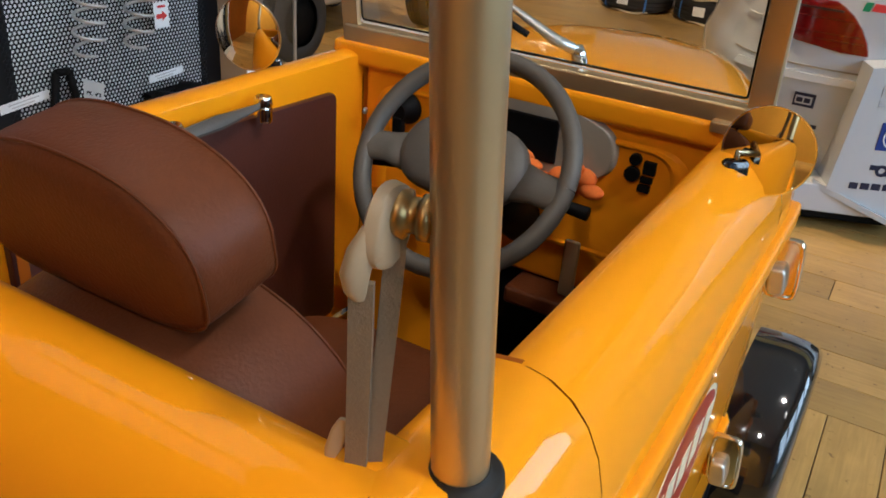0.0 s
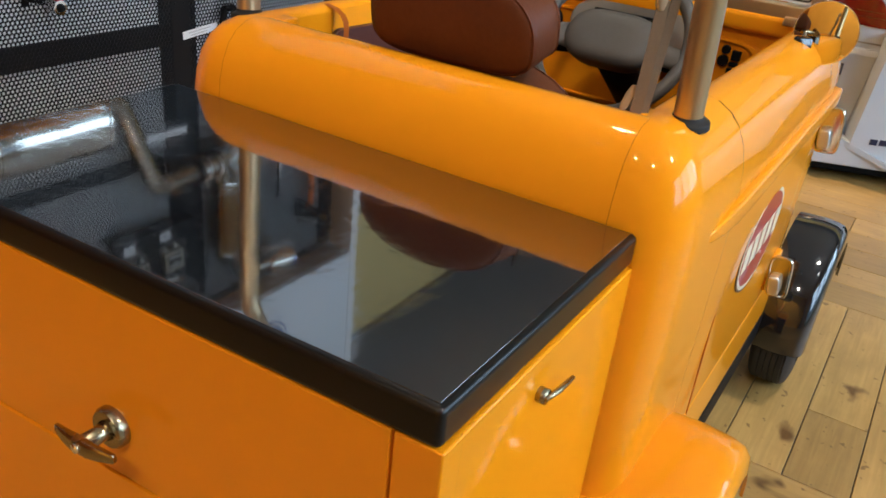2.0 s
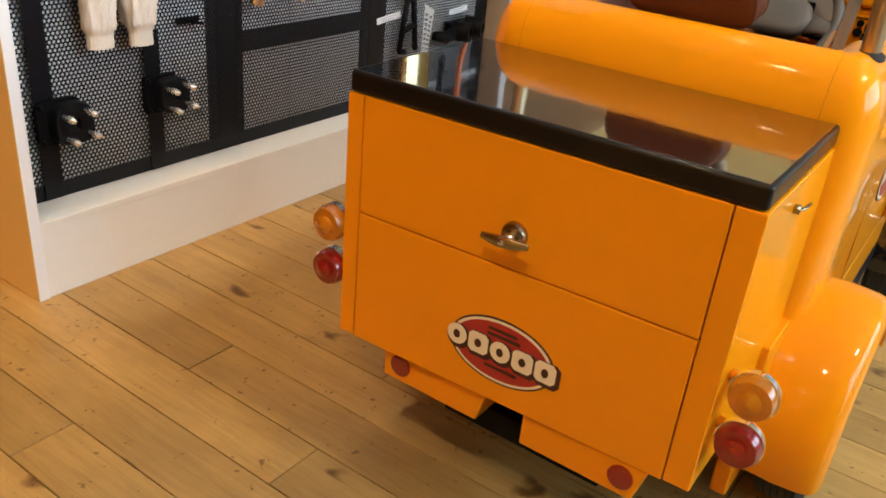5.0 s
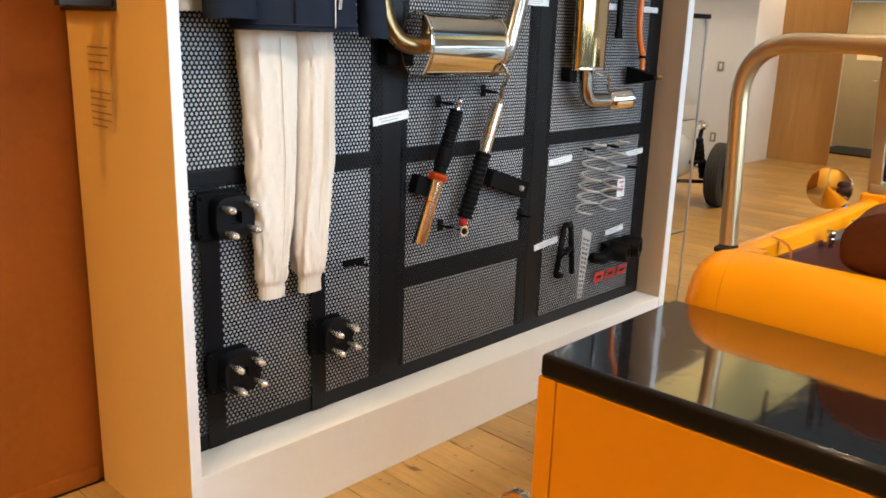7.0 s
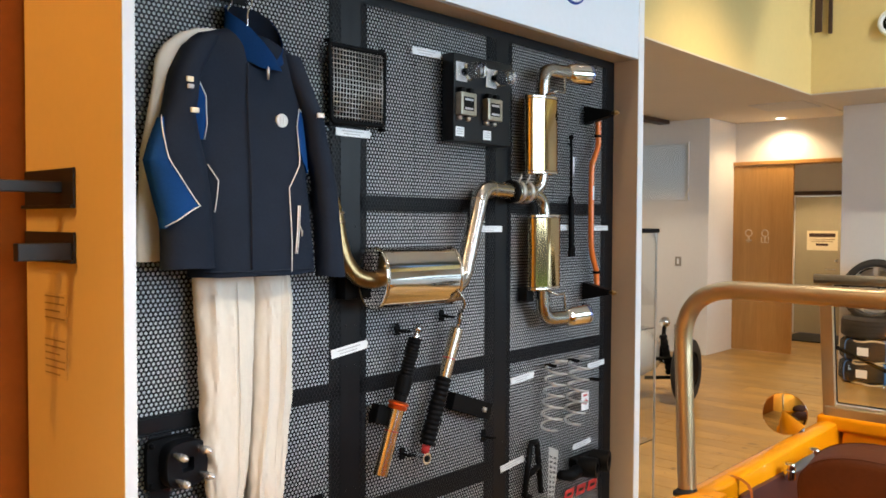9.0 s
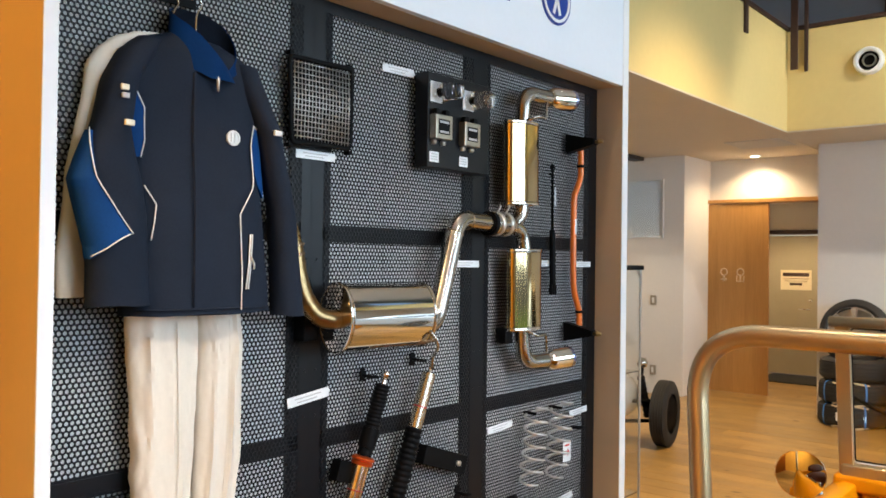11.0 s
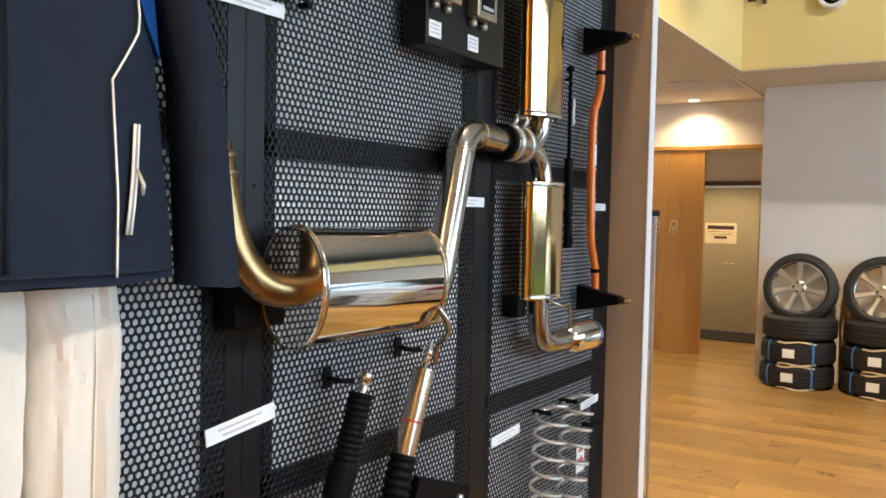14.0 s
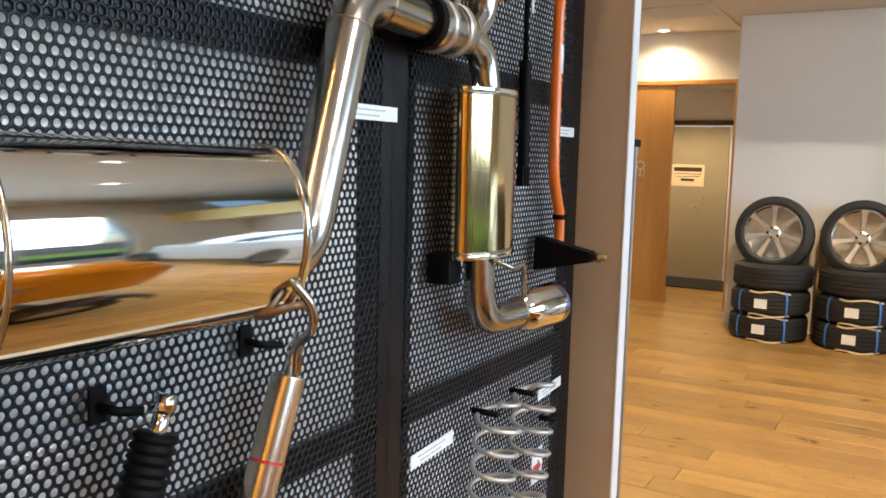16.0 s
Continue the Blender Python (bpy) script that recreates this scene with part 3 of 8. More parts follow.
part("throat", cyl(bmesh.new(), (-2.17, 7.596, 3.625), (-2.17, 7.575, 3.625), 0.09, 28), M_BLACK, v)
part("inner_ring", fix(lathe(bmesh.new(), (-2.16, 7.585, 3.625), (-2.16, 7.54, 3.625), [(0, 0.062), (1, 0.062), (1, 0.052), (0, 0.052)], 30, cap=False)), M_ALU, v)


def downlight(x, y, z, r=0.06, face=M_LIGHT, label="round recessed downlight, lit", group="downlights"):
    o = thing("downlight", (x, y, z), label, "ceiling light", group)
    part("trim_ring", fix(lathe(bmesh.new(), (x, y, z), (x, y, z - 0.012), [(0, r + 0.018), (0.7, r + 0.016), (1, r + 0.008), (1, r), (0, r)], 28, cap=False)), M_TAG, o)
    part("diffuser", cyl(bmesh.new(), (x, y, z - 0.001), (x, y, z - 0.005), r, 24), face, o)
    return o


downlight(-3.87, 9.35, 3.022)
downlight(-4.10, 10.9, 2.599)
# Unseen downlight, added to brighten the side room and its back wall.
downlight(-5.2, 7.0, 3.022)
lamp("downlight_beam", "SPOT", look((-3.87, 9.35, 2.98), (-3.87, 9.3, 0)), 70, WARM, 0.10, spot=150)
lamp("downlight_beam", "SPOT", look((-4.10, 10.9, 2.56), (-4.1, 11.0, 0)), 125, WARM, 0.06, spot=140)
# Beam of the added side-room downlight.
lamp("downlight_beam", "SPOT", look((-5.2, 7.0, 2.98), (-5.2, 7.2, 0)), 120, WARM, 0.06, spot=130)
# Ceiling spots known from glints in the paint; their places are made up.
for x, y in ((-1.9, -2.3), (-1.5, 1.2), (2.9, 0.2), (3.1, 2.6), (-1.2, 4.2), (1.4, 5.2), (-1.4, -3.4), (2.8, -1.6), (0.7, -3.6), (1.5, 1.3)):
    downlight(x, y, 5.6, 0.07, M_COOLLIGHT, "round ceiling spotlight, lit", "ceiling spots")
# Fill beams from unseen spots, added to brighten floor and wall.
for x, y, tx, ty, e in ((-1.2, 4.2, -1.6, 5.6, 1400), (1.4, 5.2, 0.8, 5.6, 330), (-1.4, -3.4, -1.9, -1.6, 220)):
    lamp("ceiling_fill_beam", "SPOT", look((x, y, 5.55), (tx, ty, 0)), e, WARM, 0.09, spot=75)
# Added fill: case plinth, truck gate, floor beside the truck, roll and lid.
lamp("ceiling_fill_beam", "SPOT", look((2.9, 0.2, 5.55), (-2.05, 0.75, 0.30)), 1500, (1.0, 0.90, 0.76), 0.45, spot=32)
lamp("ceiling_fill_beam", "SPOT", look((0.7, -3.6, 5.55), (-0.42, 0.0, 0.5)), 500, (1.0, 0.88, 0.72), 0.12, spot=40)
lamp("ceiling_fill_beam", "SPOT", look((1.5, 1.3, 5.55), (1.25, 1.6, 0)), 700, (1.0, 0.88, 0.72), 0.12, spot=36)
lamp("ceiling_fill_beam", "SPOT", look((-1.5, 1.2, 5.55), (-1.25, 0.6, 0)), 170, (1.0, 0.82, 0.58), 0.09, spot=80)
# Two added washes on the unseen end wall, for its amber bounce.
lamp("ceiling_fill_beam", "SPOT", look((0.7, -3.6, 5.55), (0.8, -5.4, 2.0)), 1200, (1.0, 0.82, 0.55), 0.09, spot=62)
lamp("ceiling_fill_beam", "SPOT", look((-1.4, -3.4, 5.55), (-1.2, -5.4, 2.0)), 1200, (1.0, 0.82, 0.55), 0.09, spot=62)
# Added fill for the white back wall.
lamp("ceiling_fill_beam", "SPOT", look((1.4, 5.2, 5.55), (-4.6, 8.8, 1.2)), 750, (1.0, 0.88, 0.72), 0.09, spot=40)
# Orange beam added in place of the orange wall's bounce on the case side.
lamp("ceiling_fill_beam", "SPOT", look((-1.9, -2.3, 5.55), (-2.35, -0.3, 1.8)), 430, (1.0, 0.50, 0.09), 0.09, spot=40)

# hanging dark strips under the gallery rail
for x, y, z0 in ((-2.915, 6.40, 3.76), (-2.84, 7.52, 3.62), (-2.74, 7.57, 3.60)):
    w = 0.035 if x < -2.8 else 0.018
    single("banner_bracket", boxm(x - 0.012 if y < 7 else x - w, x + 0.012 if y < 7 else x + w, y - w if y < 7 else y - 0.012, y + w if y < 7 else y + 0.012, z0, 4.5, 0.003), M_BROWN,
           "dark brown steel strip hanging from the gallery rail", "bracket", "gallery brackets")
single("ceiling_hatch", boxm(-3.75, -3.15, 8.02, 8.62, 3.013, 3.023, 0.003), M_CEIL, "pale square access hatch in the soffit", "hatch")
single("curtain_track", boxm(-5.2, -5.05, 4.0, 8.7, 2.97, 3.02, 0.006), M_BROWN, "dark track along the soffit", "track")
# framed acrylic sheet on the white wall
a = thing("acrylic_panel", (-5.0, 8.7, 2.0), "clear acrylic sheet in a thin frame hung before the wall", "panel")
fb = bmesh.new()
for s in ((-5.75, -4.82, 8.775, 8.799, 2.72, 2.735), (-5.75, -4.82, 8.775, 8.799, 1.98, 1.995), (-5.75, -5.735, 8.775, 8.799, 1.995, 2.72), (-4.835, -4.82, 8.775, 8.799, 1.995, 2.72)):
    box(fb, *s)
part("frame", fb, M_WALLW, a)
part("sheet", boxm(-5.735, -4.835, 8.786, 8.792, 1.995, 2.72), M_GLASS, a).visible_shadow = False

# ---- display case with perforated panels ----
XF, XP, XB = -1.996, -2.130, -2.150     # front edge, perforated sheet, white backing
CY0, CY1, CZ0, CZ1, CTOP = -0.262, 2.405, 0.253, 2.472, 4.05
case = thing("display_case", (-2.3, 1.07, 0), "tall white laminate display case with black perforated back panels", "display case")
# White side panel, tinted for the orange light that falls on it.
part("side_panel", boxm(-2.60, XF, CY0, CY0 + 0.036, 0, CTOP, 0.0015), M_LAMBOUNCE, case)
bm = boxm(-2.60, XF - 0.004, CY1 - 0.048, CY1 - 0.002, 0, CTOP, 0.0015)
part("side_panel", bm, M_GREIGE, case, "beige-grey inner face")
part("edge_band", boxm(XF - 0.004, XF + 0.001, CY1 - 0.05, CY1, 0, CTOP, 0.001), M_EDGE, case)
part("edge_band", boxm(XF + 0.0005, XF + 0.003, CY0 + 0.001, CY0 + 0.035, 0, CTOP, 0.001), M_EDGE, case)
part("plinth", boxm(XF - 0.03, XF - 0.002, CY0 + 0.036, CY1 - 0.05, 0, CZ0 - 0.022, 0.0015), M_LAMINATE, case)
part("sill_board", boxm(XB + 0.002, XF - 0.001, CY0 + 0.036, CY1 - 0.05, CZ0 - 0.022, CZ0, 0.0015), M_LAMINATE, case)
part("fascia", boxm(XF - 0.03, XF - 0.002, CY0 + 0.036, CY1 - 0.05, CZ1, CTOP, 0.0015), M_FASCIA, case)
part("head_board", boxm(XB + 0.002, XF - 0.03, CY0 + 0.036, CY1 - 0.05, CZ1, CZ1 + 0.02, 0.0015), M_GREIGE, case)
part("backing_board", boxm(XB - 0.02, XB, CY0 + 0.036, CY1 - 0.05, CZ0 - 0.02, CZ1 + 0.02), M_BACKING, case)


def perforated(name, y0, y1, z0, z1, solid, pitch=0.0146, hole=0.0053, depth=0.0016, x=XP):
    """A sheet with staggered round holes inside a solid border (left, right, bottom, top)."""
    hy0, hy1, hz0, hz1 = y0 + solid[0], y1 - solid[1], z0 + solid[2], z1 - solid[3]
    row = pitch * math.sqrt(3) / 2
    rows, cols = int((hz1 - hz0) / row), int((hy1 - hy0 - pitch / 2) / pitch)
    oy, oz = (hy0 + hy1) / 2 - (cols + 0.5) * pitch / 2 + pitch / 2, (hz0 + hz1) / 2 - rows * row / 2 + row / 2
    c = np.array([(oy + (j + 0.5 * (i % 2)) * pitch, oz + i * row) for i in range(rows) for j in range(cols)])
    n = len(c)
    R = pitch / math.sqrt(3)
    ao = np.radians(30 + 60 * np.arange(6))
    ai = np.radians(30 + 30 * np.arange(12))
    outer = np.stack([np.cos(ao), np.sin(ao)], 1) * R
    inner = np.stack([np.cos(ai), np.sin(ai)], 1) * hole
    yz = np.concatenate([outer, inner, inner])
    dx = np.concatenate([np.zeros(18), np.full(12, -depth)])
    V = np.empty((n, 30, 3))
    V[:, :, 0] = x + dx
    V[:, :, 1:] = c[:, None, :] + yz[None]
    faces = []
    for s in range(6):
        o1, o2 = s, (s + 1) % 6
        i1, i2, i3 = 6 + 2 * s, 6 + 2 * s + 1, 6 + (2 * s + 2) % 12
        faces += [(o1, o2, i2), (o1, i2, i1), (o2, i3, i2)]
    for s in range(12):
        a, b = 6 + s, 6 + (s + 1) % 12
        faces += [(a, b, b + 12), (a, b + 12, a + 12)]
    F = (np.arange(n)[:, None, None] * 30 + np.array(faces)[None]).reshape(-1, 3)
    V = V.reshape(-1, 3)
    # solid border strips
    ya, yb = c[:, 0].min() - pitch / 2, c[:, 0].max() + pitch / 2
    za, zb = c[:, 1].min() - R * 0.75, c[:, 1].max() + R * 0.75
    strips = [(y0, ya, z0, z1), (yb, y1, z0, z1), (ya, yb, z0, za), (ya, yb, zb, z1)]
    ev, ef = [], []
    for a0, a1, b0, b1 in strips:
        k = len(V) + len(ev)
        ev += [(x - 0.0006, a0, b0), (x - 0.0006, a1, b0), (x - 0.0006, a1, b1), (x - 0.0006, a0, b1)]
        ef += [(k, k + 1, k + 2), (k, k + 2, k + 3)]
    V, F = np.concatenate([V, np.array(ev)]), np.concatenate([F, np.array(ef)])
    me = bpy.data.meshes.new(name)
    me.vertices.add(len(V))
    me.vertices.foreach_set("co", V.ravel())
    me.loops.add(len(F) * 3)
    me.loops.foreach_set("vertex_index", F.ravel().astype(np.int32))
    me.polygons.add(len(F))
    me.polygons.foreach_set("loop_start", np.arange(len(F), dtype=np.int32) * 3)
    me.polygons.foreach_set("loop_total", np.full(len(F), 3, dtype=np.int32))
    me.update(calc_edges=True)
    me.materials.append(M_PANEL)
    ob = new(name, me)
    ob.parent = case
    ob.matrix_parent_inverse = case.matrix_basis.inverted()
    return ob


PB = ((-0.224, 0.619), (0.621, 1.451), (1.453, 2.355))
SOLID = ((0.045, 0.033), (0.043, 0.030), (0.044, 0.060))
for (a, b), (l, r) in zip(PB, SOLID):
    perforated("perforated_panel", a, b, CZ0 + 0.002, CZ1 - 0.002, (l, r, 0.05, 0.035))
# steel bars behind and before the sheets
bars = []
for (a, b), (l, r) in zip(PB, SOLID):
    for z in (1.10, 1.742):
        bars.append((a + 0.01, b - 0.01, z - 0.027, z + 0.027))
bars.append((PB[1][0] + 0.01, PB[1][1] - 0.01, 0.61, 0.685))
for y0, y1, z0, z1 in bars:
    part("cross_bar", boxm(XP - 0.03, XP - 0.003, y0, y1, z0, z1, 0.002), M_PANEL, case)
for y0, y1 in ((-0.222, -0.17), (0.542, 0.70), (1.375, 1.53), (2.275, 2.353)):
    part("upright", boxm(XP - 0.03, XP - 0.003, y0, y1, CZ0 + 0.001, CZ1 - 0.001, 0.002), M_PANEL, case)
for y in (0.955, 1.86):
    part("backing_joint", boxm(XB - 0.001, XB + 0.0015, y - 0.0015, y + 0.0015, CZ0, CZ1), M_PRINTGREY, case)
part("mounting_strip", boxm(XP + 0.001, XP + 0.006, -0.125, -0.062, CZ0 + 0.004, 1.075, 0.001), M_PANEL, case)
part("mounting_strip", boxm(XP + 0.001, XP + 0.006, 0.268, 0.328, CZ0 + 0.004, 0.74, 0.001), M_PANEL, case)
part("mounting_strip", boxm(XP + 0.001, XP + 0.006, -0.168, 0.02, 1.085, 1.125, 0.001), M_PANEL, case)
rv = bmesh.new()
for y in (0.600, 0.644, 1.434, 1.476, 2.31):
    for z in (0.75, 1.18, 1.32, 1.66, 1.98, 2.2):
        ball(rv, (XP + 0.001, y, z), 0.004, 8, 6, (0.5, 1, 1))
part("rivets", rv, M_PANEL, case, kind="stuff")
lg = bmesh.new()
lathe(lg, (XF - 0.003, 1.78, 2.73), (XF + 0.003, 1.78, 2.73), [(0, 0.108), (1, 0.108)], 36)
part("round_emblem", lg, M_CARBLUE, case, "blue round emblem")
lg = bmesh.new()
lathe(lg, (XF + 0.003, 1.78, 2.73), (XF + 0.006, 1.78, 2.73), [(0, 0.098), (1, 0.098), (1, 0.086), (0, 0.086)], 36, cap=False)
for a in (-0.35, 0.35):
    box(lg, XF + 0.003, XF + 0.006, 1.78 - 0.008, 1.78 + 0.008, 2.66, 2.80, m=Matrix.Translation((0, 1.78, 2.73)) @ Matrix.Rotation(a, 4, "X") @ Matrix.Translation((0, -1.78, -2.73)))
part("emblem_mark", fix(lg), M_TAG, case, "white emblem strokes")

for k, (y0, y1) in enumerate(((1.00, 1.09), (1.115, 1.22), (1.245, 1.32), (1.345, 1.46))):
    part("fascia_mark", boxm(XF - 0.003, XF + 0.001, y0, y1, 2.64, 2.71, 0.001), M_CARBLUE, case, "blue bar printed on the fascia")

# label strips on the sheets
def tag(y, z, w=0.165, h=0.027, tilt=3.0, prints=2):
    o = thing("label_strip", (XP + 0.003, y, z), "white printed label strip stuck on the perforated panel", "label", "labels")
    m = Matrix.Translation((XP + 0.0022, y, z)) @ Matrix.Rotation(radians(tilt), 4, "X")
    part("card", boxm(-0.001, 0.001, -w / 2, w / 2, -h / 2, h / 2, m=m), M_TAG, o, smooth=0)
    pb = bmesh.new()
    for k in range(prints):
        zz = h * (0.17 - 0.36 * k)
        ww = w * (0.33 - 0.05 * k)
        box(pb, 0.001, 0.0016, -ww, ww * (0.9 - 0.2 * k), zz - h * 0.06, zz + h * 0.06, m=m)
    part("print_line", pb, M_PRINTGREY, o, smooth=0)


for t_ in ((0.617, 1.238, 0.165, 0.030, 7), (0.632, 1.98, 0.158, 0.026, 0), (0.997, 2.31, 0.156, 0.027, 1), (1.368, 1.65, 0.185, 0.025, 0), (1.915, 1.655, 0.09, 0.024, 0), (2.232, 1.653, 0.145, 0.024, 0),
           (1.612, 1.003, 0.165, 0.028, 3), (2.21, 0.99, 0.15, 0.026, 3), (2.09, 0.622, 0.155, 0.027, 4), (1.545, 0.642, 0.165, 0.028, 6)):
    tag(*t_)

# things on the case's warm-lit side: two hooks and small notices
for z, hh, xa, reach, za, zb in ((1.765, 0.056, -2.345, 0.32, 1.752, 1.784), (1.60, 0.043, -2.285, 0.150, 1.566, 1.614)):
    o = thing("wall_hook", (-2.4, CY0, z), "black flat steel hook arm on the white case side", "hook", "hooks")
    part("plate", boxm(-2.59, -2.26, CY0 - 0.008, CY0 - 0.0005, z - hh, z + hh, 0.002), M_HOOK, o)
    part("arm", boxm(xa - 0.016, xa + 0.016, CY0 - reach, CY0 - 0.008, za, zb, 0.003), M_HOOK, o)
    part("foot_flange", boxm(-2.588, -2.252, CY0 - 0.020, CY0 - 0.008, z - hh, z - hh + 0.010, 0.002), M_HOOK, o)
for z0, z1 in ((1.385, 1.468), (1.225, 1.342)):
    o = thing("small_notice", (-2.4, CY0, z0), "small pale clear sticker with faint grey lines on the case side", "sign", "notices")
    part("film", boxm(-2.470, -2.322, CY0 - 0.002, CY0 - 0.0005, z0, z1), M_FILM, o, smooth=0)
    ln = bmesh.new()
    n = 4 if z1 - z0 < 0.1 else 6
    for k in range(n):
        zz = z1 - (k + 0.5) * (z1 - z0) / n
        box(ln, -2.463, -2.335 - 0.03 * (k % 3 == 2), CY0 - 0.003, CY0 - 0.002, zz - 0.002, zz + 0.002)
    part("print_line", ln, M_FILMPRINT, o, smooth=0)

# ---- the small orange truck ----
TC = -0.423                                     # middle line, x
truck = thing("mini_truck", (TC, 0.9, 0), "small glossy orange truck with a black lid on its rear box", "vehicle")


def mirror_x(bm):
    for v in bm.verts:
        v.co.x = 2 * TC - v.co.x
    bmesh.ops.reverse_faces(bm, faces=bm.faces)
    return bm


# tub: one rounded rim profile swept round the cab
RIM = [(0.004, 0.60), (0.003, 0.80), (0.000, 1.045), (0.002, 1.060), (0.010, 1.072), (0.026, 1.081), (0.050, 1.085), (0.074, 1.081), (0.096, 1.069),
       (0.114, 1.050), (0.127, 1.024), (0.135, 0.992), (0.139, 0.955), (0.140, 0.91), (0.138, 0.80), (0.134, 0.62), (0.128, 0.44)]
IN_R, IN_L, IN_Y = -0.115, 2 * TC + 0.115, 0.475


def swept(stations, rim=RIM):
    """stations: inner place (x, y) and the way outwards (dx, dy)."""
    rings = []
    for x, y, dx, dy in stations:
        rings.append([Vector((x + dx * d, y + dy * d, z)) for d, z in rim])
    bm = loft(bmesh.new(), rings, closed=False)
    return fix(bm)


RIM_D = [(0.030, 0.60), (0.030, 0.80), (0.030, 1.071), (0.0315, 1.076), (0.036, 1.0795), (0.045, 1.0825), (0.058, 1.0835), (0.078, 1.0795), (0.098, 1.068)] + RIM[9:]


def straight_side(y0, y1, n=6):
    return [(IN_R, y0 + (y1 - y0) * i / n, 1, 0) for i in range(n + 1)]


tub = part("tub_floor", boxm(IN_L - 0.13, IN_R + 0.13, 0.37, 1.86, 0.22, 0.30, 0.01), M_BLACK, truck)
rear = [(IN_R + 0.0372 - i * (IN_R - IN_L + 0.0744) / 8, IN_Y, 0, -1) for i in range(9)]
rear = [(min(max(x, IN_L - 0.0372), IN_R + 0.0372), y, dx, dy) for x, y, dx, dy in rear]
part("rear_roll", swept(rear), M_ORANGE, truck)
RS = IN_R + 0.038


def corner_piece(n=22, power=2.9, inner=RIM):
    """From the seam beside the roll round the rear corner to the door seam."""
    rings = []
    for y in (0.6163, 0.58, 0.54, 0.50):
        rings.append([Vector((IN_R + d, y, z)) for d, z in inner])
    for i in range(n + 1):
        a = math.pi / 2 * i / n
        c, s_ = abs(math.cos(a)) ** (2 / power), abs(math.sin(a)) ** (2 / power)
        ring = []
        for d, z in RIM:
            k = max(d - 0.038, 0.0)
            ring.append(Vector((RS + c * k, IN_Y - 0.038 - s_ * k, z)) if d > 0.038 else Vector((IN_R + d, IN_Y - d * i / n, z)))
        rings.append(ring)
    return fix(loft(bmesh.new(), rings, closed=False))


part("corner_panel", corner_piece(), M_ORANGE, truck)
part("corner_panel", mirror_x(corner_piece(inner=RIM_D)), M_ORANGE, truck)
seam = [(x, y, dx, dy) for x, y, dx, dy in [(RS + 0.002 - 0.01, IN_Y, 0, -1), (RS + 0.012, IN_Y, 0, -1)]]
back = [(d - 0.0022, z - 0.0018) for d, z in RIM]
part("seam_backing", swept(seam, back), M_SEAM, truck)
part("seam_backing", mirror_x(swept(seam, back)), M_SEAM, truck)
seam2 = [(IN_R, 0.610, 1, 0), (IN_R, 0.625, 1, 0)]
part("seam_backing", swept(seam2, back), M_SEAM, truck)
part("seam_backing", mirror_x(swept(seam2, back)), M_SEAM, truck)
door_st = straight_side(0.6182, 1.362, 8)
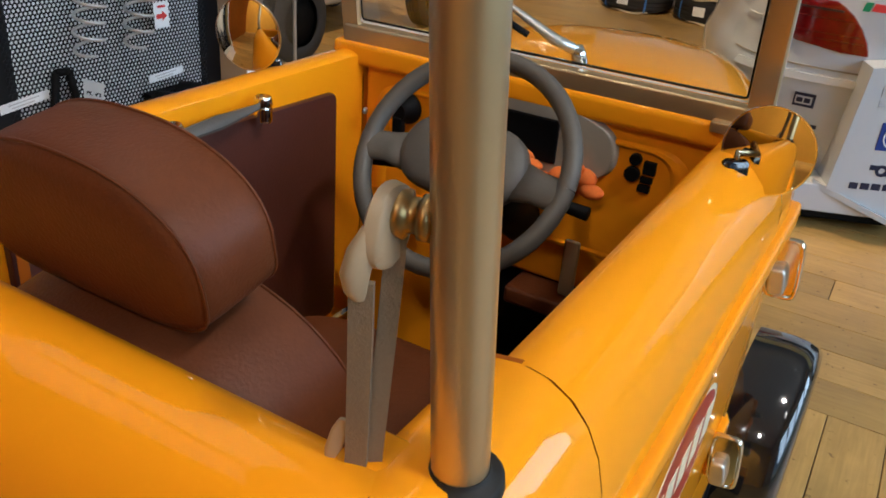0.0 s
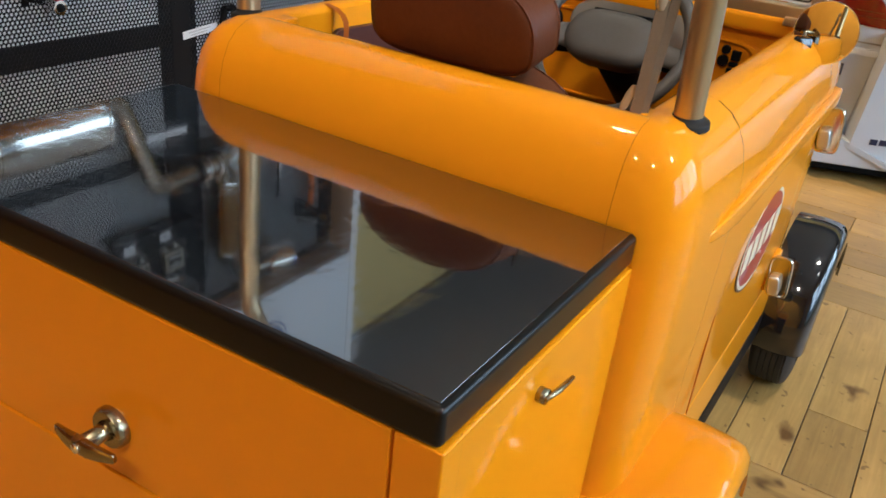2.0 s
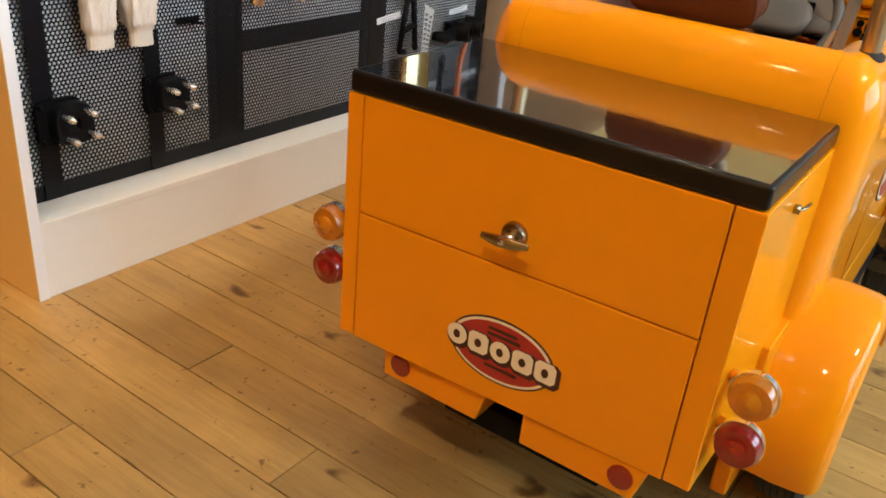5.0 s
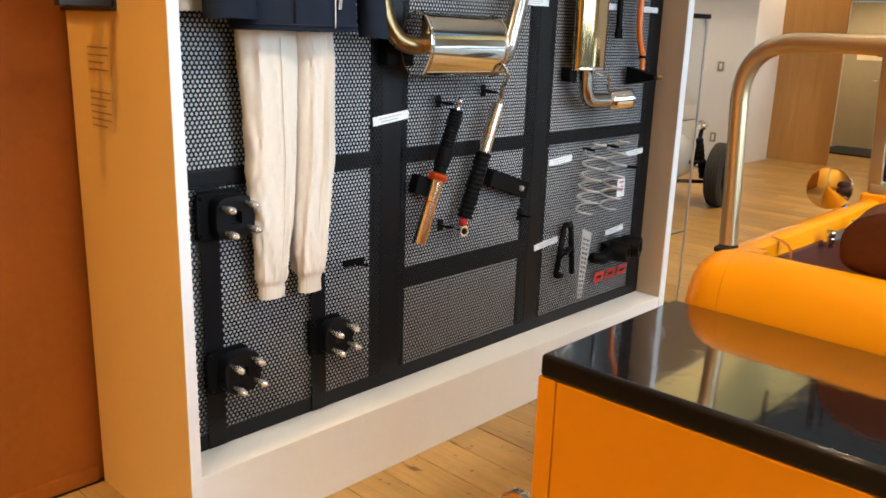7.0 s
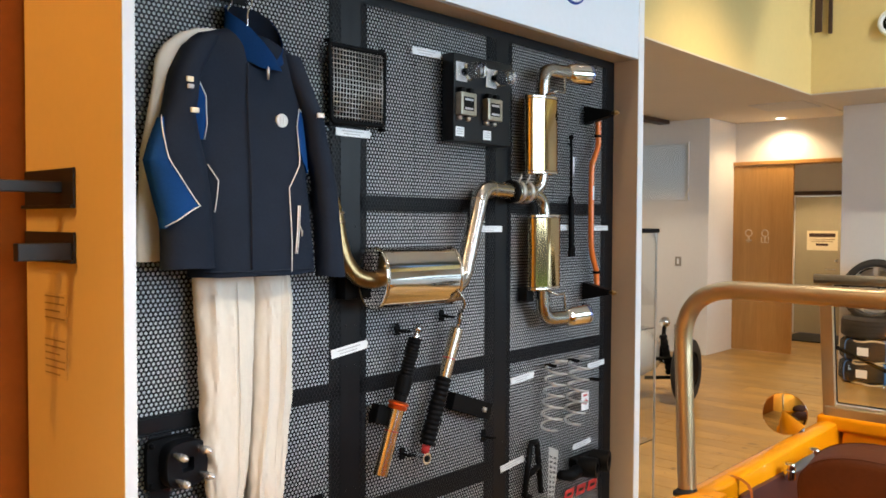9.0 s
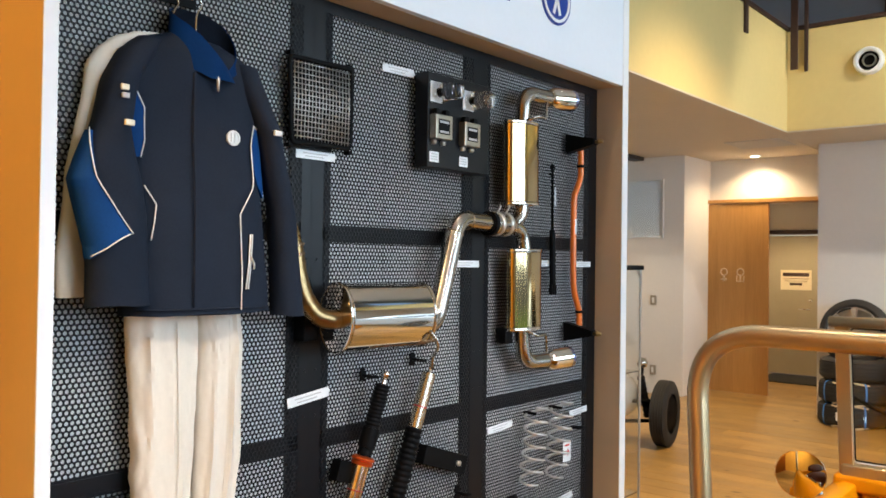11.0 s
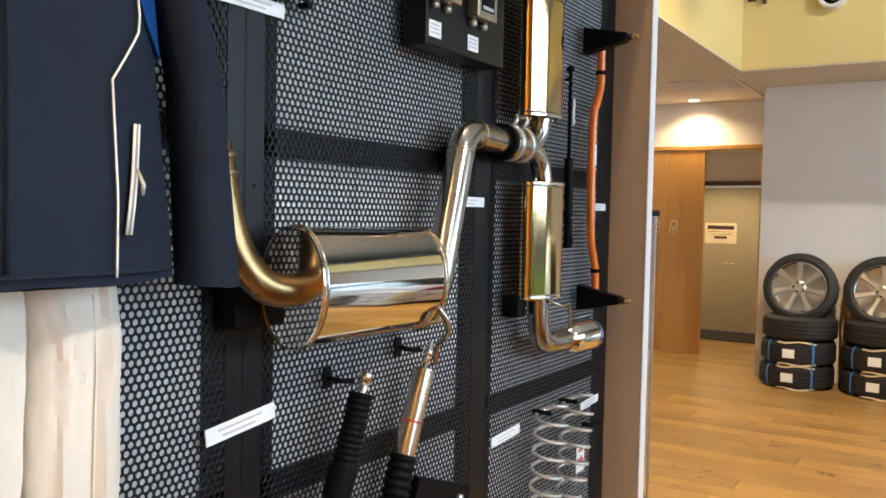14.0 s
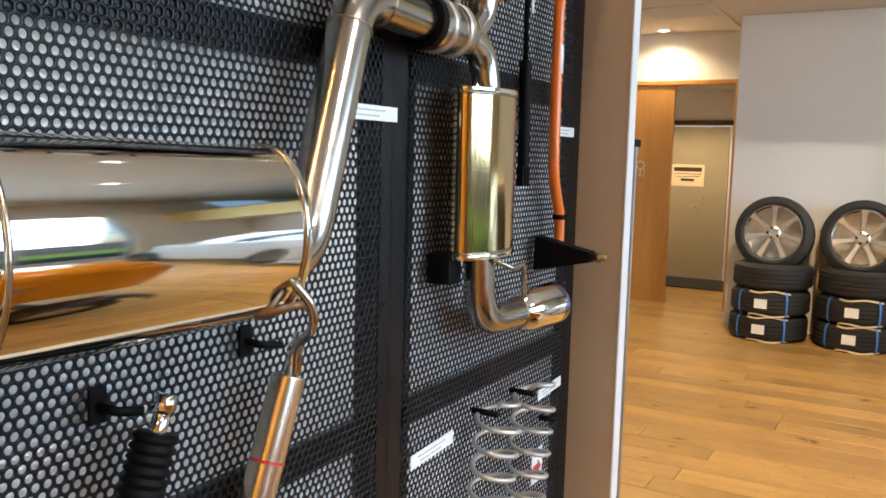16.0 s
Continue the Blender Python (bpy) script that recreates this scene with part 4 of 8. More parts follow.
for side in (0, 1):
    bm = swept(door_st, RIM_D)
    dr = part("door", mirror_x(bm) if side else bm, M_ORANGE, truck, "orange cab door")
    bm = fix(loft(bmesh.new(), [super_ring((0.020, y, 0.9235), (1, 0, 0), (0, 0, 1), 0.018 * k, 0.0215 * k ** 0.8, 4, 20) for y, k in ((0.470, 0.12), (0.50, 0.45), (0.55, 0.75), (0.62, 0.95), (0.70, 1.0), (1.48, 1.0), (1.53, 0.9), (1.545, 0.6))]))
    part("belt_ledge", mirror_x(bm) if side else bm, M_ORANGE, dr)
    bm = bmesh.new()
    box(bm, 0.0185, 0.0205, 0.74, 0.745, 0.46, 0.90)
    part("door_gap", mirror_x(bm) if side else bm, M_SEAM, dr)
    cowl = [(IN_R, 1.366, 1, 0), (IN_R, 1.45, 1, 0), (IN_R, 1.53, 0.96, 0), (IN_R, 1.56, 0.88, 0)]
    bm = swept(cowl, RIM_D)
    part("cowl_side", mirror_x(bm) if side else bm, M_ORANGE, truck)
    # door lining and inside handle
    bm = boxm(IN_R + 0.001, IN_R + 0.045, 0.450, 0.490, 0.56, 1.0815, 0.004)
    part("door_post", mirror_x(bm) if side else bm, M_ORANGE, truck)
    lo_ = [Vector((IN_R + 0.020, y, z)) for y, z in ((0.615, 0.56), (1.270, 0.56), (1.270, 1.024), (0.615, 1.040))]
    lo_ = fillet([(lo_[0] + lo_[1]) / 2, lo_[1], lo_[2], lo_[3], lo_[0], (lo_[0] + lo_[1]) / 2], 0.018, 5)[:-1]
    bm = loft(bmesh.new(), [[p + Vector((0.016, 0, 0)) for p in lo_], [p + Vector((0.003, 0, 0)) for p in lo_], [p + (Vector((p.x, 0.92, 0.80)) - p) * 0.006 for p in lo_]])
    fix(bm)
    part("door_lining", mirror_x(bm) if side else bm, M_VINYL, dr, "maroon vinyl door lining")
    if side:
        for y in (0.869, 1.054):
            part("inside_latch", mirror_x(lathe(bmesh.new(), (-0.114, y, 1.026), (-0.114, y, 1.068), [(0, 0.013), (0.1, 0.0145), (0.55, 0.0145), (0.6, 0.013), (0.66, 0.0145), (0.92, 0.0145), (1, 0.012)], 20)), M_CHROME, dr)
        part("latch_lever", mirror_x(tubem([(-0.116, 0.880, 1.046), (-0.122, 0.95, 1.052), (-0.116, 1.04, 1.054)], [0.010, 0.012, 0.005], 10, flat=0.6)), M_WHEEL, dr)
    # lower sill
    bm = boxm(-0.03, 0.012, 0.62, 1.62, 0.24, 0.44, 0.02, 3)
    part("sill", mirror_x(bm) if side else bm, M_ORANGE, truck)
    # hinges
    for y, z in ((1.353, 0.510), (1.418, 0.868)):
        bm = boxm(0.012, 0.030, y + 0.002, y + 0.060, z - 0.050, z + 0.050, 0.006, 3)
        hg = part("hinge", mirror_x(bm) if side else bm, M_ORANGE, truck, "hinge with a polished upright leaf")
        bm = bmesh.new()
        loft(bm, [super_ring((0.044, y + d_, z), (1, 0, 0.08), (-0.08, 0, 1), 0.028 - e_, 0.054 - e_, 5, 36) for d_, e_ in ((0.006, 0.002), (0.004, 0.0), (-0.003, 0.0), (-0.006, 0.002), (-0.006, 0.005), (-0.003, 0.007))])
        fix(bm)
        part("hinge_leaf", mirror_x(bm) if side else bm, M_LEAF, hg, "polished metal leaf with a rounded rim")
        bm = bmesh.new()
        loft(bm, [super_ring((0.040, y + d_, z - 0.018), (1, 0, 0.15), (-0.15, 0, 1), 0.014 * k_, 0.024 * k_, 4, 24) for d_, k_ in ((-0.002, 1.0), (-0.018, 1.0), (-0.023, 0.92), (-0.025, 0.7))])
        fix(bm)
        part("hinge_block", mirror_x(bm) if side else bm, M_ALU, hg, "satin metal block")
# oval print on the door
def oval(yc, zc, a, b, x0, x1, n=36, ax=(0, 1, 0)):
    return loft(bmesh.new(), [[Vector((x, 0, 0)) * 1 + Vector((0, yc + a * math.cos(2 * math.pi * i / n), zc + b * math.sin(2 * math.pi * i / n))) for i in range(n)] for x in (x0, x1)])


ov = part("door_emblem", fix(oval(1.01, 0.735, 0.165, 0.105, 0.0185, 0.0228)), M_DARKPRINT, truck, "red oval emblem print")
part("emblem_rim", fix(oval(1.01, 0.735, 0.160, 0.100, 0.0200, 0.0234)), M_CREAM, ov)
part("emblem_field", fix(oval(1.01, 0.735, 0.150, 0.091, 0.0205, 0.0240)), M_RED, ov)
eb = bmesh.new()
for k in range(5):
    y = 0.89 + k * 0.06
    box(eb, 0.0238, 0.0246, y - 0.022, y + 0.022, 0.705, 0.765)
part("emblem_bar", eb, M_CREAM, ov)

# rear box: sides, posts, gate, lid
BX0, BX1, BYL, BYR, BZ = -0.872, -0.030, -0.148, -0.120, 0.35


def skew(x):
    """y of the box's rear plane at x."""
    return BYL + (x - BX0) / (BX1 - BX0) * (BYR - BYL)


def rear_slab(x0, x1, z0, z1, thick=0.02, proud=0.0, bevel=0.003):
    bm = boxm(x0, x1, 0, thick, z0, z1, bevel)
    for v in bm.verts:
        v.co.y += skew(v.co.x) - proud
    return bm


part("box_side", boxm(BX1 - 0.02, BX1, -0.10, 0.334, BZ, 0.918, 0.003), M_ORANGE, truck)
part("box_side", boxm(BX0, BX0 + 0.02, -0.13, 0.334, BZ, 0.918, 0.003), M_ORANGE, truck)
part("box_floor", boxm(BX0 + 0.01, BX1 - 0.01, -0.10, 0.33, BZ - 0.005, BZ + 0.03), M_ORANGE_IN, truck)
part("corner_post", rear_slab(BX0 - 0.001, -0.834, BZ, 0.919, 0.035), M_ORANGE, truck)
part("corner_post", rear_slab(-0.081, BX1 + 0.001, BZ, 0.919, 0.035), M_ORANGE, truck)
part("gate_gap", rear_slab(-0.86, -0.05, BZ + 0.01, 0.915, 0.01, -0.012), M_BROWN, truck)
part("gate_upper", rear_slab(-0.8315, -0.0835, 0.6635, 0.919, 0.02), M_ORANGE, truck)
gl = part("gate_lower", rear_slab(-0.8315, -0.0835, BZ - 0.002, 0.660, 0.02), M_ORANGE, truck)
lid = boxm(BX0 + 0.004, BX1 - 0.002, -0.130, 0.336, 0.921, 0.966, 0.009, 4)
for v in lid.verts:
    if v.co.y < 0:
        v.co.y += skew(v.co.x) + 0.126
ld = part("lid", lid, M_LIDEDGE, truck, "glossy black box lid")
tp = boxm(BX0 + 0.013, BX1 - 0.011, -0.121, 0.328, 0.9652, 0.9664, 0.0005)
for v in tp.verts:
    if v.co.y < 0:
        v.co.y += skew(v.co.x) + 0.126
part("lid_top", tp, M_LID, ld)
# T handle
hx, hz = -0.457, 0.738
hy = skew(hx)
hd = part("gate_handle", lathe(bmesh.new(), (hx, hy + 0.001, hz), (hx, hy - 0.012, hz), [(0, 0.027), (0.6, 0.027), (1, 0.024)], 28), M_OLDCHROME, truck)
part("neck", lathe(bmesh.new(), (hx, hy - 0.011, hz), (hx, hy - 0.046, hz), [(0, 0.014), (0.25, 0.0105), (1, 0.0105)], 16), M_OLDCHROME, hd)
bm = loft(bmesh.new(), [super_ring((hx + 0.052 * u, hy - 0.046 + 0.006 * u * u, hz + 0.004 * u), (0, 1, 0), (0, 0, 1), 0.0065 * k, 0.0115 * k, 3, 16) for u, k in ((-1.0, 0.35), (-0.96, 0.55), (-0.6, 0.80), (-0.25, 1.0), (0.25, 1.0), (0.6, 0.80), (0.96, 0.55), (1.0, 0.35))])
part("lever", fix(bm), M_OLDCHROME, hd)
part("lock", cyl(bmesh.new(), (hx, hy - 0.051, hz), (hx, hy - 0.0545, hz), 0.006, 14), M_CHROME, hd)


def gate_oval(a, b, y0, y1, n=40, xc=-0.452, zc=0.472):
    pts = [(xc + a * math.cos(2 * math.pi * i / n), zc + b * math.sin(2 * math.pi * i / n)) for i in range(n)]
    return fix(loft(bmesh.new(), [[Vector((x, skew(x) + y, z)) for x, z in pts] for y in (y0, y1)]))


part("gate_emblem", gate_oval(0.122, 0.076, 0.001, -0.0016), M_DARKPRINT, gl, "oval dark red emblem print with cream bars")
for nm, a, b, y, m_ in (("emblem_rim", 0.118, 0.072, -0.0022, M_CREAM), ("emblem_field", 0.111, 0.066, -0.0028, M_RED)):
    part(nm, gate_oval(a, b, 0.0005, y), m_, gl)
def blob(k, w, h):
    """Plain chunky print shapes: ovals and blocks with clipped corners."""
    if k in (0, 2):
        return [(w * math.cos(2 * math.pi * i / 18), h * math.sin(2 * math.pi * i / 18)) for i in range(18)]
    c = 0.35
    return [(-w, -h * (1 - c)), (-w * (1 - c), -h), (w * (1 - c), -h), (w, -h * (1 - c)), (w, h * (1 - c)), (w * (1 - c), h), (-w * (1 - c), h), (-w, h * (1 - c))]


def emblem_shapes(place, normal, parent):
    """Five cream shapes over darker ones, across an oval; place(u, v, lift) gives the spot."""
    for nm, grow, lift, m_ in (("emblem_shadow", 0.0055, 0.0010, M_DARKPRINT), ("emblem_shape", 0.0, 0.0020, M_CREAM)):
        for k in range(5):
            u = -0.104 + k * 0.052
            sh_ = (0.004, -0.004) if grow else (0, 0)
            ring = [place(u + sh_[0] + x, 0.004 + sh_[1] + z, lift) for x, z in blob(k, 0.0235 + grow, 0.024 + grow)]
            bm = bmesh.new()
            lo = [p - normal * 0.0009 for p in ring]
            n_ = len(ring)
            va = [bm.verts.new(p) for p in ring]
            vb = [bm.verts.new(p) for p in lo]
            bm.faces.new(va)
            for i in range(n_):
                bm.faces.new((va[i], va[(i + 1) % n_], vb[(i + 1) % n_], vb[i]))
            part(nm, fix(bm), m_, parent, smooth=0)
    for k in range(5):
        u = -0.104 + k * 0.052
        ring = [place(u + 0.008 * math.cos(2 * math.pi * i / 14), 0.004 + 0.010 * math.sin(2 * math.pi * i / 14), 0.0026) for i in range(14)]
        part("emblem_hole", fix(plate(bmesh.new(), ring, tuple(normal), 0.0005)), M_DARKPRINT, parent, smooth=0)


emblem_shapes(lambda u, v, q: Vector((-0.452 + u, skew(-0.452 + u) - 0.0028 - q, 0.470 + v - 0.02 * u)), Vector((0, -1, 0)), gl)
for z, w in ((0.521, 0.034), (0.508, 0.042), (0.432, 0.044)):
    part("emblem_line", boxm(-0.452 - w, -0.452 + w, skew(-0.45) - 0.0040, skew(-0.45) - 0.0030, z - 0.0035, z + 0.0035), M_DARKPRINT, gl)
# side latch
lt = bmesh.new()
cyl(lt, (-0.031, 0.080, 0.868), (-0.019, 0.080, 0.868), 0.009, 14)
tube(lt, [(-0.018, 0.072, 0.870), (-0.015, 0.10, 0.868), (-0.014, 0.135, 0.866)], [0.0028, 0.004, 0.0028], 10)
part("side_latch", lt, M_OLDCHROME, truck)

# tail lamps on stalks beside the box
def tail_lamp(x, y, z, lens, r=0.044):
    bm = lathe(bmesh.new(), (x, y + 0.035, z), (x, y - 0.012, z), [(0, r * 0.55), (0.3, r * 0.8), (0.6, r * 1.02), (1, r * 1.04), (1, r * 0.9)], 28)
    o = part("tail_lamp", fix(bm), M_CHROME, truck, "round lamp with chrome ring")
    bm = lathe(bmesh.new(), (x, y - 0.008, z), (x, y - 0.050, z), [(0, r * 0.97), (0.35, r * 0.97), (0.6, r * 0.86), (0.62, r * 0.5), (0.8, r * 0.5), (0.86, r * 0.36), (1, 0.002)], 28)
    part("lens", fix(bm), lens, o)
    part("lamp_stalk", cyl(bmesh.new(), (x, y + 0.02, z), (BX1 - 0.002 if x > TC else BX0 + 0.002, y + 0.03, z), 0.012, 12), M_ORANGE, o)


tail_lamp(0.022, -0.064, 0.572, M_AMBER)
tail_lamp(0.022, -0.064, 0.467, M_REDLENS)
tail_lamp(-0.914, -0.128, 0.608, M_AMBER, 0.043)
tail_lamp(-0.912, -0.128, 0.499, M_REDLENS, 0.043)
# bumper brackets under the gate
for x0, x1 in ((-0.760, -0.480), (-0.390, -0.110)):
    bm = boxm(x0, x1, -0.118, -0.02, 0.262, 0.348, 0.006)
    for v in bm.verts:
        if v.co.z < 0.3 and abs(v.co.x - x1) < 0.05:
            v.co.x -= 0.02
    br = part("bumper_bracket", bm, M_ORANGE, truck)
    xr = x0 + 0.05 if x0 < -0.5 else x1 - 0.05
    part("reflector", lathe(bmesh.new(), (xr, -0.117, 0.308), (xr, -0.128, 0.308), [(0, 0.027), (0.5, 0.027), (1, 0.02)], 22), M_REDLENS, br)
part("tow_frame", boxm(-0.62, -0.22, -0.06, 0.30, 0.20, 0.262, 0.006), M_BLACK, truck)


# fenders and wheels
def fender(yc, zc, R, x_in, x_out, a0, a1, material, name="fender", n=28, lip=0.05):
    prof = [(x_in, R), (x_in + (x_out - x_in) * 0.5, R + 0.004), (x_out - 0.040, R), (x_out - 0.018, R - 0.006), (x_out - 0.005, R - 0.020), (x_out, R - lip),
            (x_out - 0.006, R - lip), (x_out - 0.012, R - 0.024), (x_out - 0.022, R - 0.013), (x_out - 0.042, R - 0.008), (x_in, R - 0.008)]
    rings = []
    for i in range(n + 1):
        a = radians(a0 + (a1 - a0) * i / n)
        rings.append([Vector((x, yc - r * math.sin(a), zc + r * math.cos(a))) for x, r in prof])
    return fix(loft(bmesh.new(), rings))


def wheel(x, y, R, w, rim=M_ALU):
    bm = bmesh.new()
    prof = [(0, R * 0.62), (0.02, R * 0.78), (0.08, R * 0.93), (0.16, R * 0.985)]
    for k in range(5):
        a = 0.2 + k * 0.125
        prof += [(a, R), (a + 0.09, R), (a + 0.1, R - 0.006), (a + 0.12, R - 0.006)]
    prof += [(0.84, R * 0.985), (0.92, R * 0.93), (0.98, R * 0.78), (1, R * 0.62)]
    wl = part("wheel", lathe(bmesh.new(), (x - w * 0.3, y, R), (x + w * 0.3, y, R), [(0, R * 0.2), (0, R * 0.6), (0.1, R * 0.63), (0.9, R * 0.63), (1, R * 0.58), (0.85, R * 0.2)], 28), rim, truck)
    part("tyre", fix(lathe(bm, (x - w / 2, y, R), (x + w / 2, y, R), prof, 40, cap=False)), M_RUBBER, wl)


WR = 0.205
for side in (0, 1):
    sx = (lambda x: 2 * TC - x) if side else (lambda x: x)
    bm = fender(0.50, 0.285, 0.275, -0.028, 0.160, -72, 112, M_ORANGE)
    part("rear_fender", mirror_x(bm) if side else bm, M_ORANGE, truck)
    bm = boxm(-0.05, -0.012, 0.20, 0.70, 0.12, 0.52, 0.006)
    part("wheel_well", mirror_x(bm) if side else bm, M_ORANGE_IN, truck)
    bm = fender(1.838, 0.222, 0.272, -0.005, 0.142, -80, 96, M_BLACKGLOSS)
    part("front_fender", mirror_x(bm) if side else bm, M_BLACKGLOSS, truck, "glossy black front mudguard")
    wheel(sx(0.070), 0.50, WR, 0.13)
    wheel(sx(0.062), 1.79, 0.208, 0.125)
    part("axle", cyl(bmesh.new(), (sx(0.06), 1.79, 0.208), (sx(-0.30), 1.79, 0.235), 0.02, 12), M_BLACK, truck)

# bonnet
rings = []
for y, w, zt, sag in ((1.40, 0.385, 1.112, 0.02), (1.50, 0.380, 1.118, 0.03), (1.70, 0.362, 1.112, 0.045), (1.88, 0.335, 1.098, 0.055), (2.00, 0.305, 1.078, 0.06), (2.08, 0.27, 1.04, 0.06), (2.12, 0.22, 0.98, 0.05), (2.13, 0.20, 0.80, 0.03)):
    ring = []
    for i in range(25):
        s = -1 + 2 * i / 24
        k = abs(s) ** 5
        ring.append(Vector((TC + w * s, y, zt - sag * s * s * 0.6 - 0.10 * k)))
    ring = [Vector((TC - w * 1.02, y, 0.55))] + ring + [Vector((TC + w * 1.02, y, 0.55))]
    rings.append(ring)
part("bonnet", fix(loft(bmesh.new(), rings)), M_ORANGE, truck)
part("cowl_top", boxm(TC - 0.40, TC + 0.40, 1.345, 1.43, 1.055, 1.100, 0.012, 3), M_ORANGE, truck)
# dashboard
bm = boxm(TC - 0.330, TC + 0.330, 1.362, 1.40, 0.74, 1.075, 0.008, 3)
dash = part("dashboard", bm, M_ORANGE_IN, truck)
rp = [Vector((TC + 0.295 * sx_, 1.3605, 0.925 + 0.105 * sz_)) for sx_, sz_ in ((-1, -1), (1, -1), (1, 1), (-1, 1))]
rc = fillet(rp + [rp[0]], 0.06, 6)[:-1]
bm = loft(bmesh.new(), [[p + (p - Vector((TC, 1.36, 0.925))) * 0.035 for p in rc], [p - Vector((0, 0.006, 0)) for p in rc], [p + (Vector((TC, 1.36, 0.925)) - p) * 0.04 - Vector((0, 0.006, 0)) for p in rc], [p + (Vector((TC, 1.36, 0.925)) - p) * 0.07 for p in rc]], cap=False)
part("dash_moulding", fix(bm), M_ORANGE_IN, dash)
g = loft(bmesh.new(), [super_ring((-0.423, y, 1.004), (1, 0, 0), (0, 0, 1), 0.178 * k, 0.068 * k, 2.6, 40) for y, k in ((1.366, 1.02), (1.350, 1.0), (1.346, 0.97))])
gp = part("gauge_plate", fix(g), M_GREYPL, dash, "warm grey oval gauge plate")
part("gauge_recess", boxm(-0.540, -0.345, 1.340, 1.348, 0.968, 1.045, 0.003), M_BLACK, gp)
cl = bmesh.new()
for k in range(9):
    ball(cl, (-0.42 + k * 0.019, 1.335 + 0.006 * math.sin(k * 2.1), 0.955 + 0.014 * math.sin(k * 1.3)), 0.017, 10, 8, (1.3, 0.9, 0.8 + 0.3 * math.cos(k)))
part("rag", cl, M_ORCLOTH, gp, "crumpled orange cloth")
for x, z, r in ((-0.212, 1.008, 0.010), (-0.214, 0.982, 0.013)):
    part("switch_knob", cyl(bmesh.new(), (x, 1.363, z), (x, 1.352, z), r, 16, edge=0.001), M_BLACK, dash)
for x, z, w, hh in ((-0.187, 0.998, 0.010, 0.011), (-0.189, 0.977, 0.010, 0.005), (-0.191, 0.962, 0.010, 0.006)):
    part("switch", boxm(x - w, x + w, 1.353, 1.363, z - hh, z + hh, 0.001), M_BLACK, dash)
hb = lathe(bmesh.new(), (-0.655, 1.36, 0.995), (-0.655, 1.325, 0.995), [(0, 0.03), (0.3, 0.028), (0.6, 0.018), (1, 0.016)], 20)
box(hb, -0.665, -0.645, 1.322, 1.34, 0.955, 0.985, 0.003)
part("dash_knob", hb, M_BLACK, dash)
part("under_dash", boxm(TC - 0.02, TC + 0.30, 1.37, 1.60, 0.32, 0.74, 0.01), M_BLACK, truck)
part("kick_panel", boxm(TC - 0.33, TC - 0.025, 1.375, 1.60, 0.32, 0.745, 0.01), M_ORANGE_IN, truck)
part("parcel_shelf", boxm(TC + 0.03, TC + 0.30, 1.30, 1.42, 0.70, 0.735, 0.008), M_LEATHER, truck)
kk = boxm(-0.262, -0.236, 1.222, 1.228, 0.80, 0.90, 0.004)
part("key_fob", kk, M_CHAMP, truck)
part("foot_well", boxm(IN_L + 0.001, IN_R - 0.001, 0.50, 1.36, 0.30, 0.335, 0.004), M_BLACK, truck)
# windscreen
WY, WT = 1.372, 1.312
def ws(x, z):
    return Vector((x, WY + (z - 1.10) / 0.40 * (WT - WY), z))


WL, WRR = -0.802, -0.032
scr = part("windscreen", boxm(WL, WRR, WY - 0.02, WY + 0.012, 1.092, 1.128, 0.005), M_CHAMP, truck, "champagne-painted windscreen frame")
for x in (WL + 0.012, WRR - 0.012):
    part("screen_post", fix(loft(bmesh.new(), [[ws(x, z) + Vector((a, b, 0)) for a, b in ((-0.017, -0.010), (0.017, -0.010), (0.019, -0.006), (0.019, 0.008), (0.017, 0.011), (-0.017, 0.011), (-0.019, 0.008), (-0.019, -0.006))] for z in (1.10, 1.30, 1.505)])), M_CHAMP, scr)
part("screen_top_rail", tubem([ws(WL - 0.02, 1.512), ws(TC, 1.516), ws(WRR + 0.02, 1.512)], 0.015, 10), M_CHAMP, scr)
pane = plate(bmesh.new(), [ws(WL + 0.03, 1.140), ws(WRR - 0.03, 1.140), ws(WRR - 0.03, 1.495), ws(WL + 0.03, 1.495)], (0, 1, 0.15), 0.005)
pn = part("screen_pane", fix(pane), M_GLASS, scr, smooth=0)
pn.visible_shadow = False
for nm, m_, o_, r_ in (("screen_seal", M_TAG, 0.029, 0.0022), ("screen_seal", M_BLACK, 0.0335, 0.0018)):
    c4 = [ws(WL + o_, 1.105 + o_), ws(WRR - o_, 1.105 + o_), ws(WRR - o_, 1.53 - o_), ws(WL + o_, 1.53 - o_)]
    part(nm, tubem(fillet([c4[0] + (c4[1] - c4[0]) * 0.5] + c4[1:] + [c4[0], c4[0] + (c4[1] - c4[0]) * 0.5], 0.008, 3), r_, 6), m_, scr)
part("screen_bracket", boxm(-0.105, -0.03, 1.335, 1.38, 1.086, 1.104, 0.003), M_CHAMP, scr)
wp = bmesh.new()
lathe(wp, (-0.355, 1.43, 1.10), (-0.360, 1.415, 1.155), [(0, 0.018), (0.5, 0.015), (0.8, 0.013), (1, 0.009)], 16)
part("wiper_pivot", wp, M_CHROME, scr)
part("wiper_arm", tubem([(-0.36, 1.415, 1.148), (-0.40, 1.405, 1.162), (-0.47, 1.392, 1.20), (-0.545, 1.375, 1.245)], [0.009, 0.010, 0.006, 0.004], 8), M_ALU, scr)
part("wiper_blade", tubem([(-0.44, 1.385, 1.165), (-0.78, 1.362, 1.31)], 0.006, 8), M_BLACK, scr)
# steering wheel
SC, SN = Vector((-0.405, 1.125, 1.022)), Vector((0, -0.80, 0.60)).normalized()
su, sv = Vector((1, 0, 0)), SN.cross(Vector((1, 0, 0))).normalized() * -1
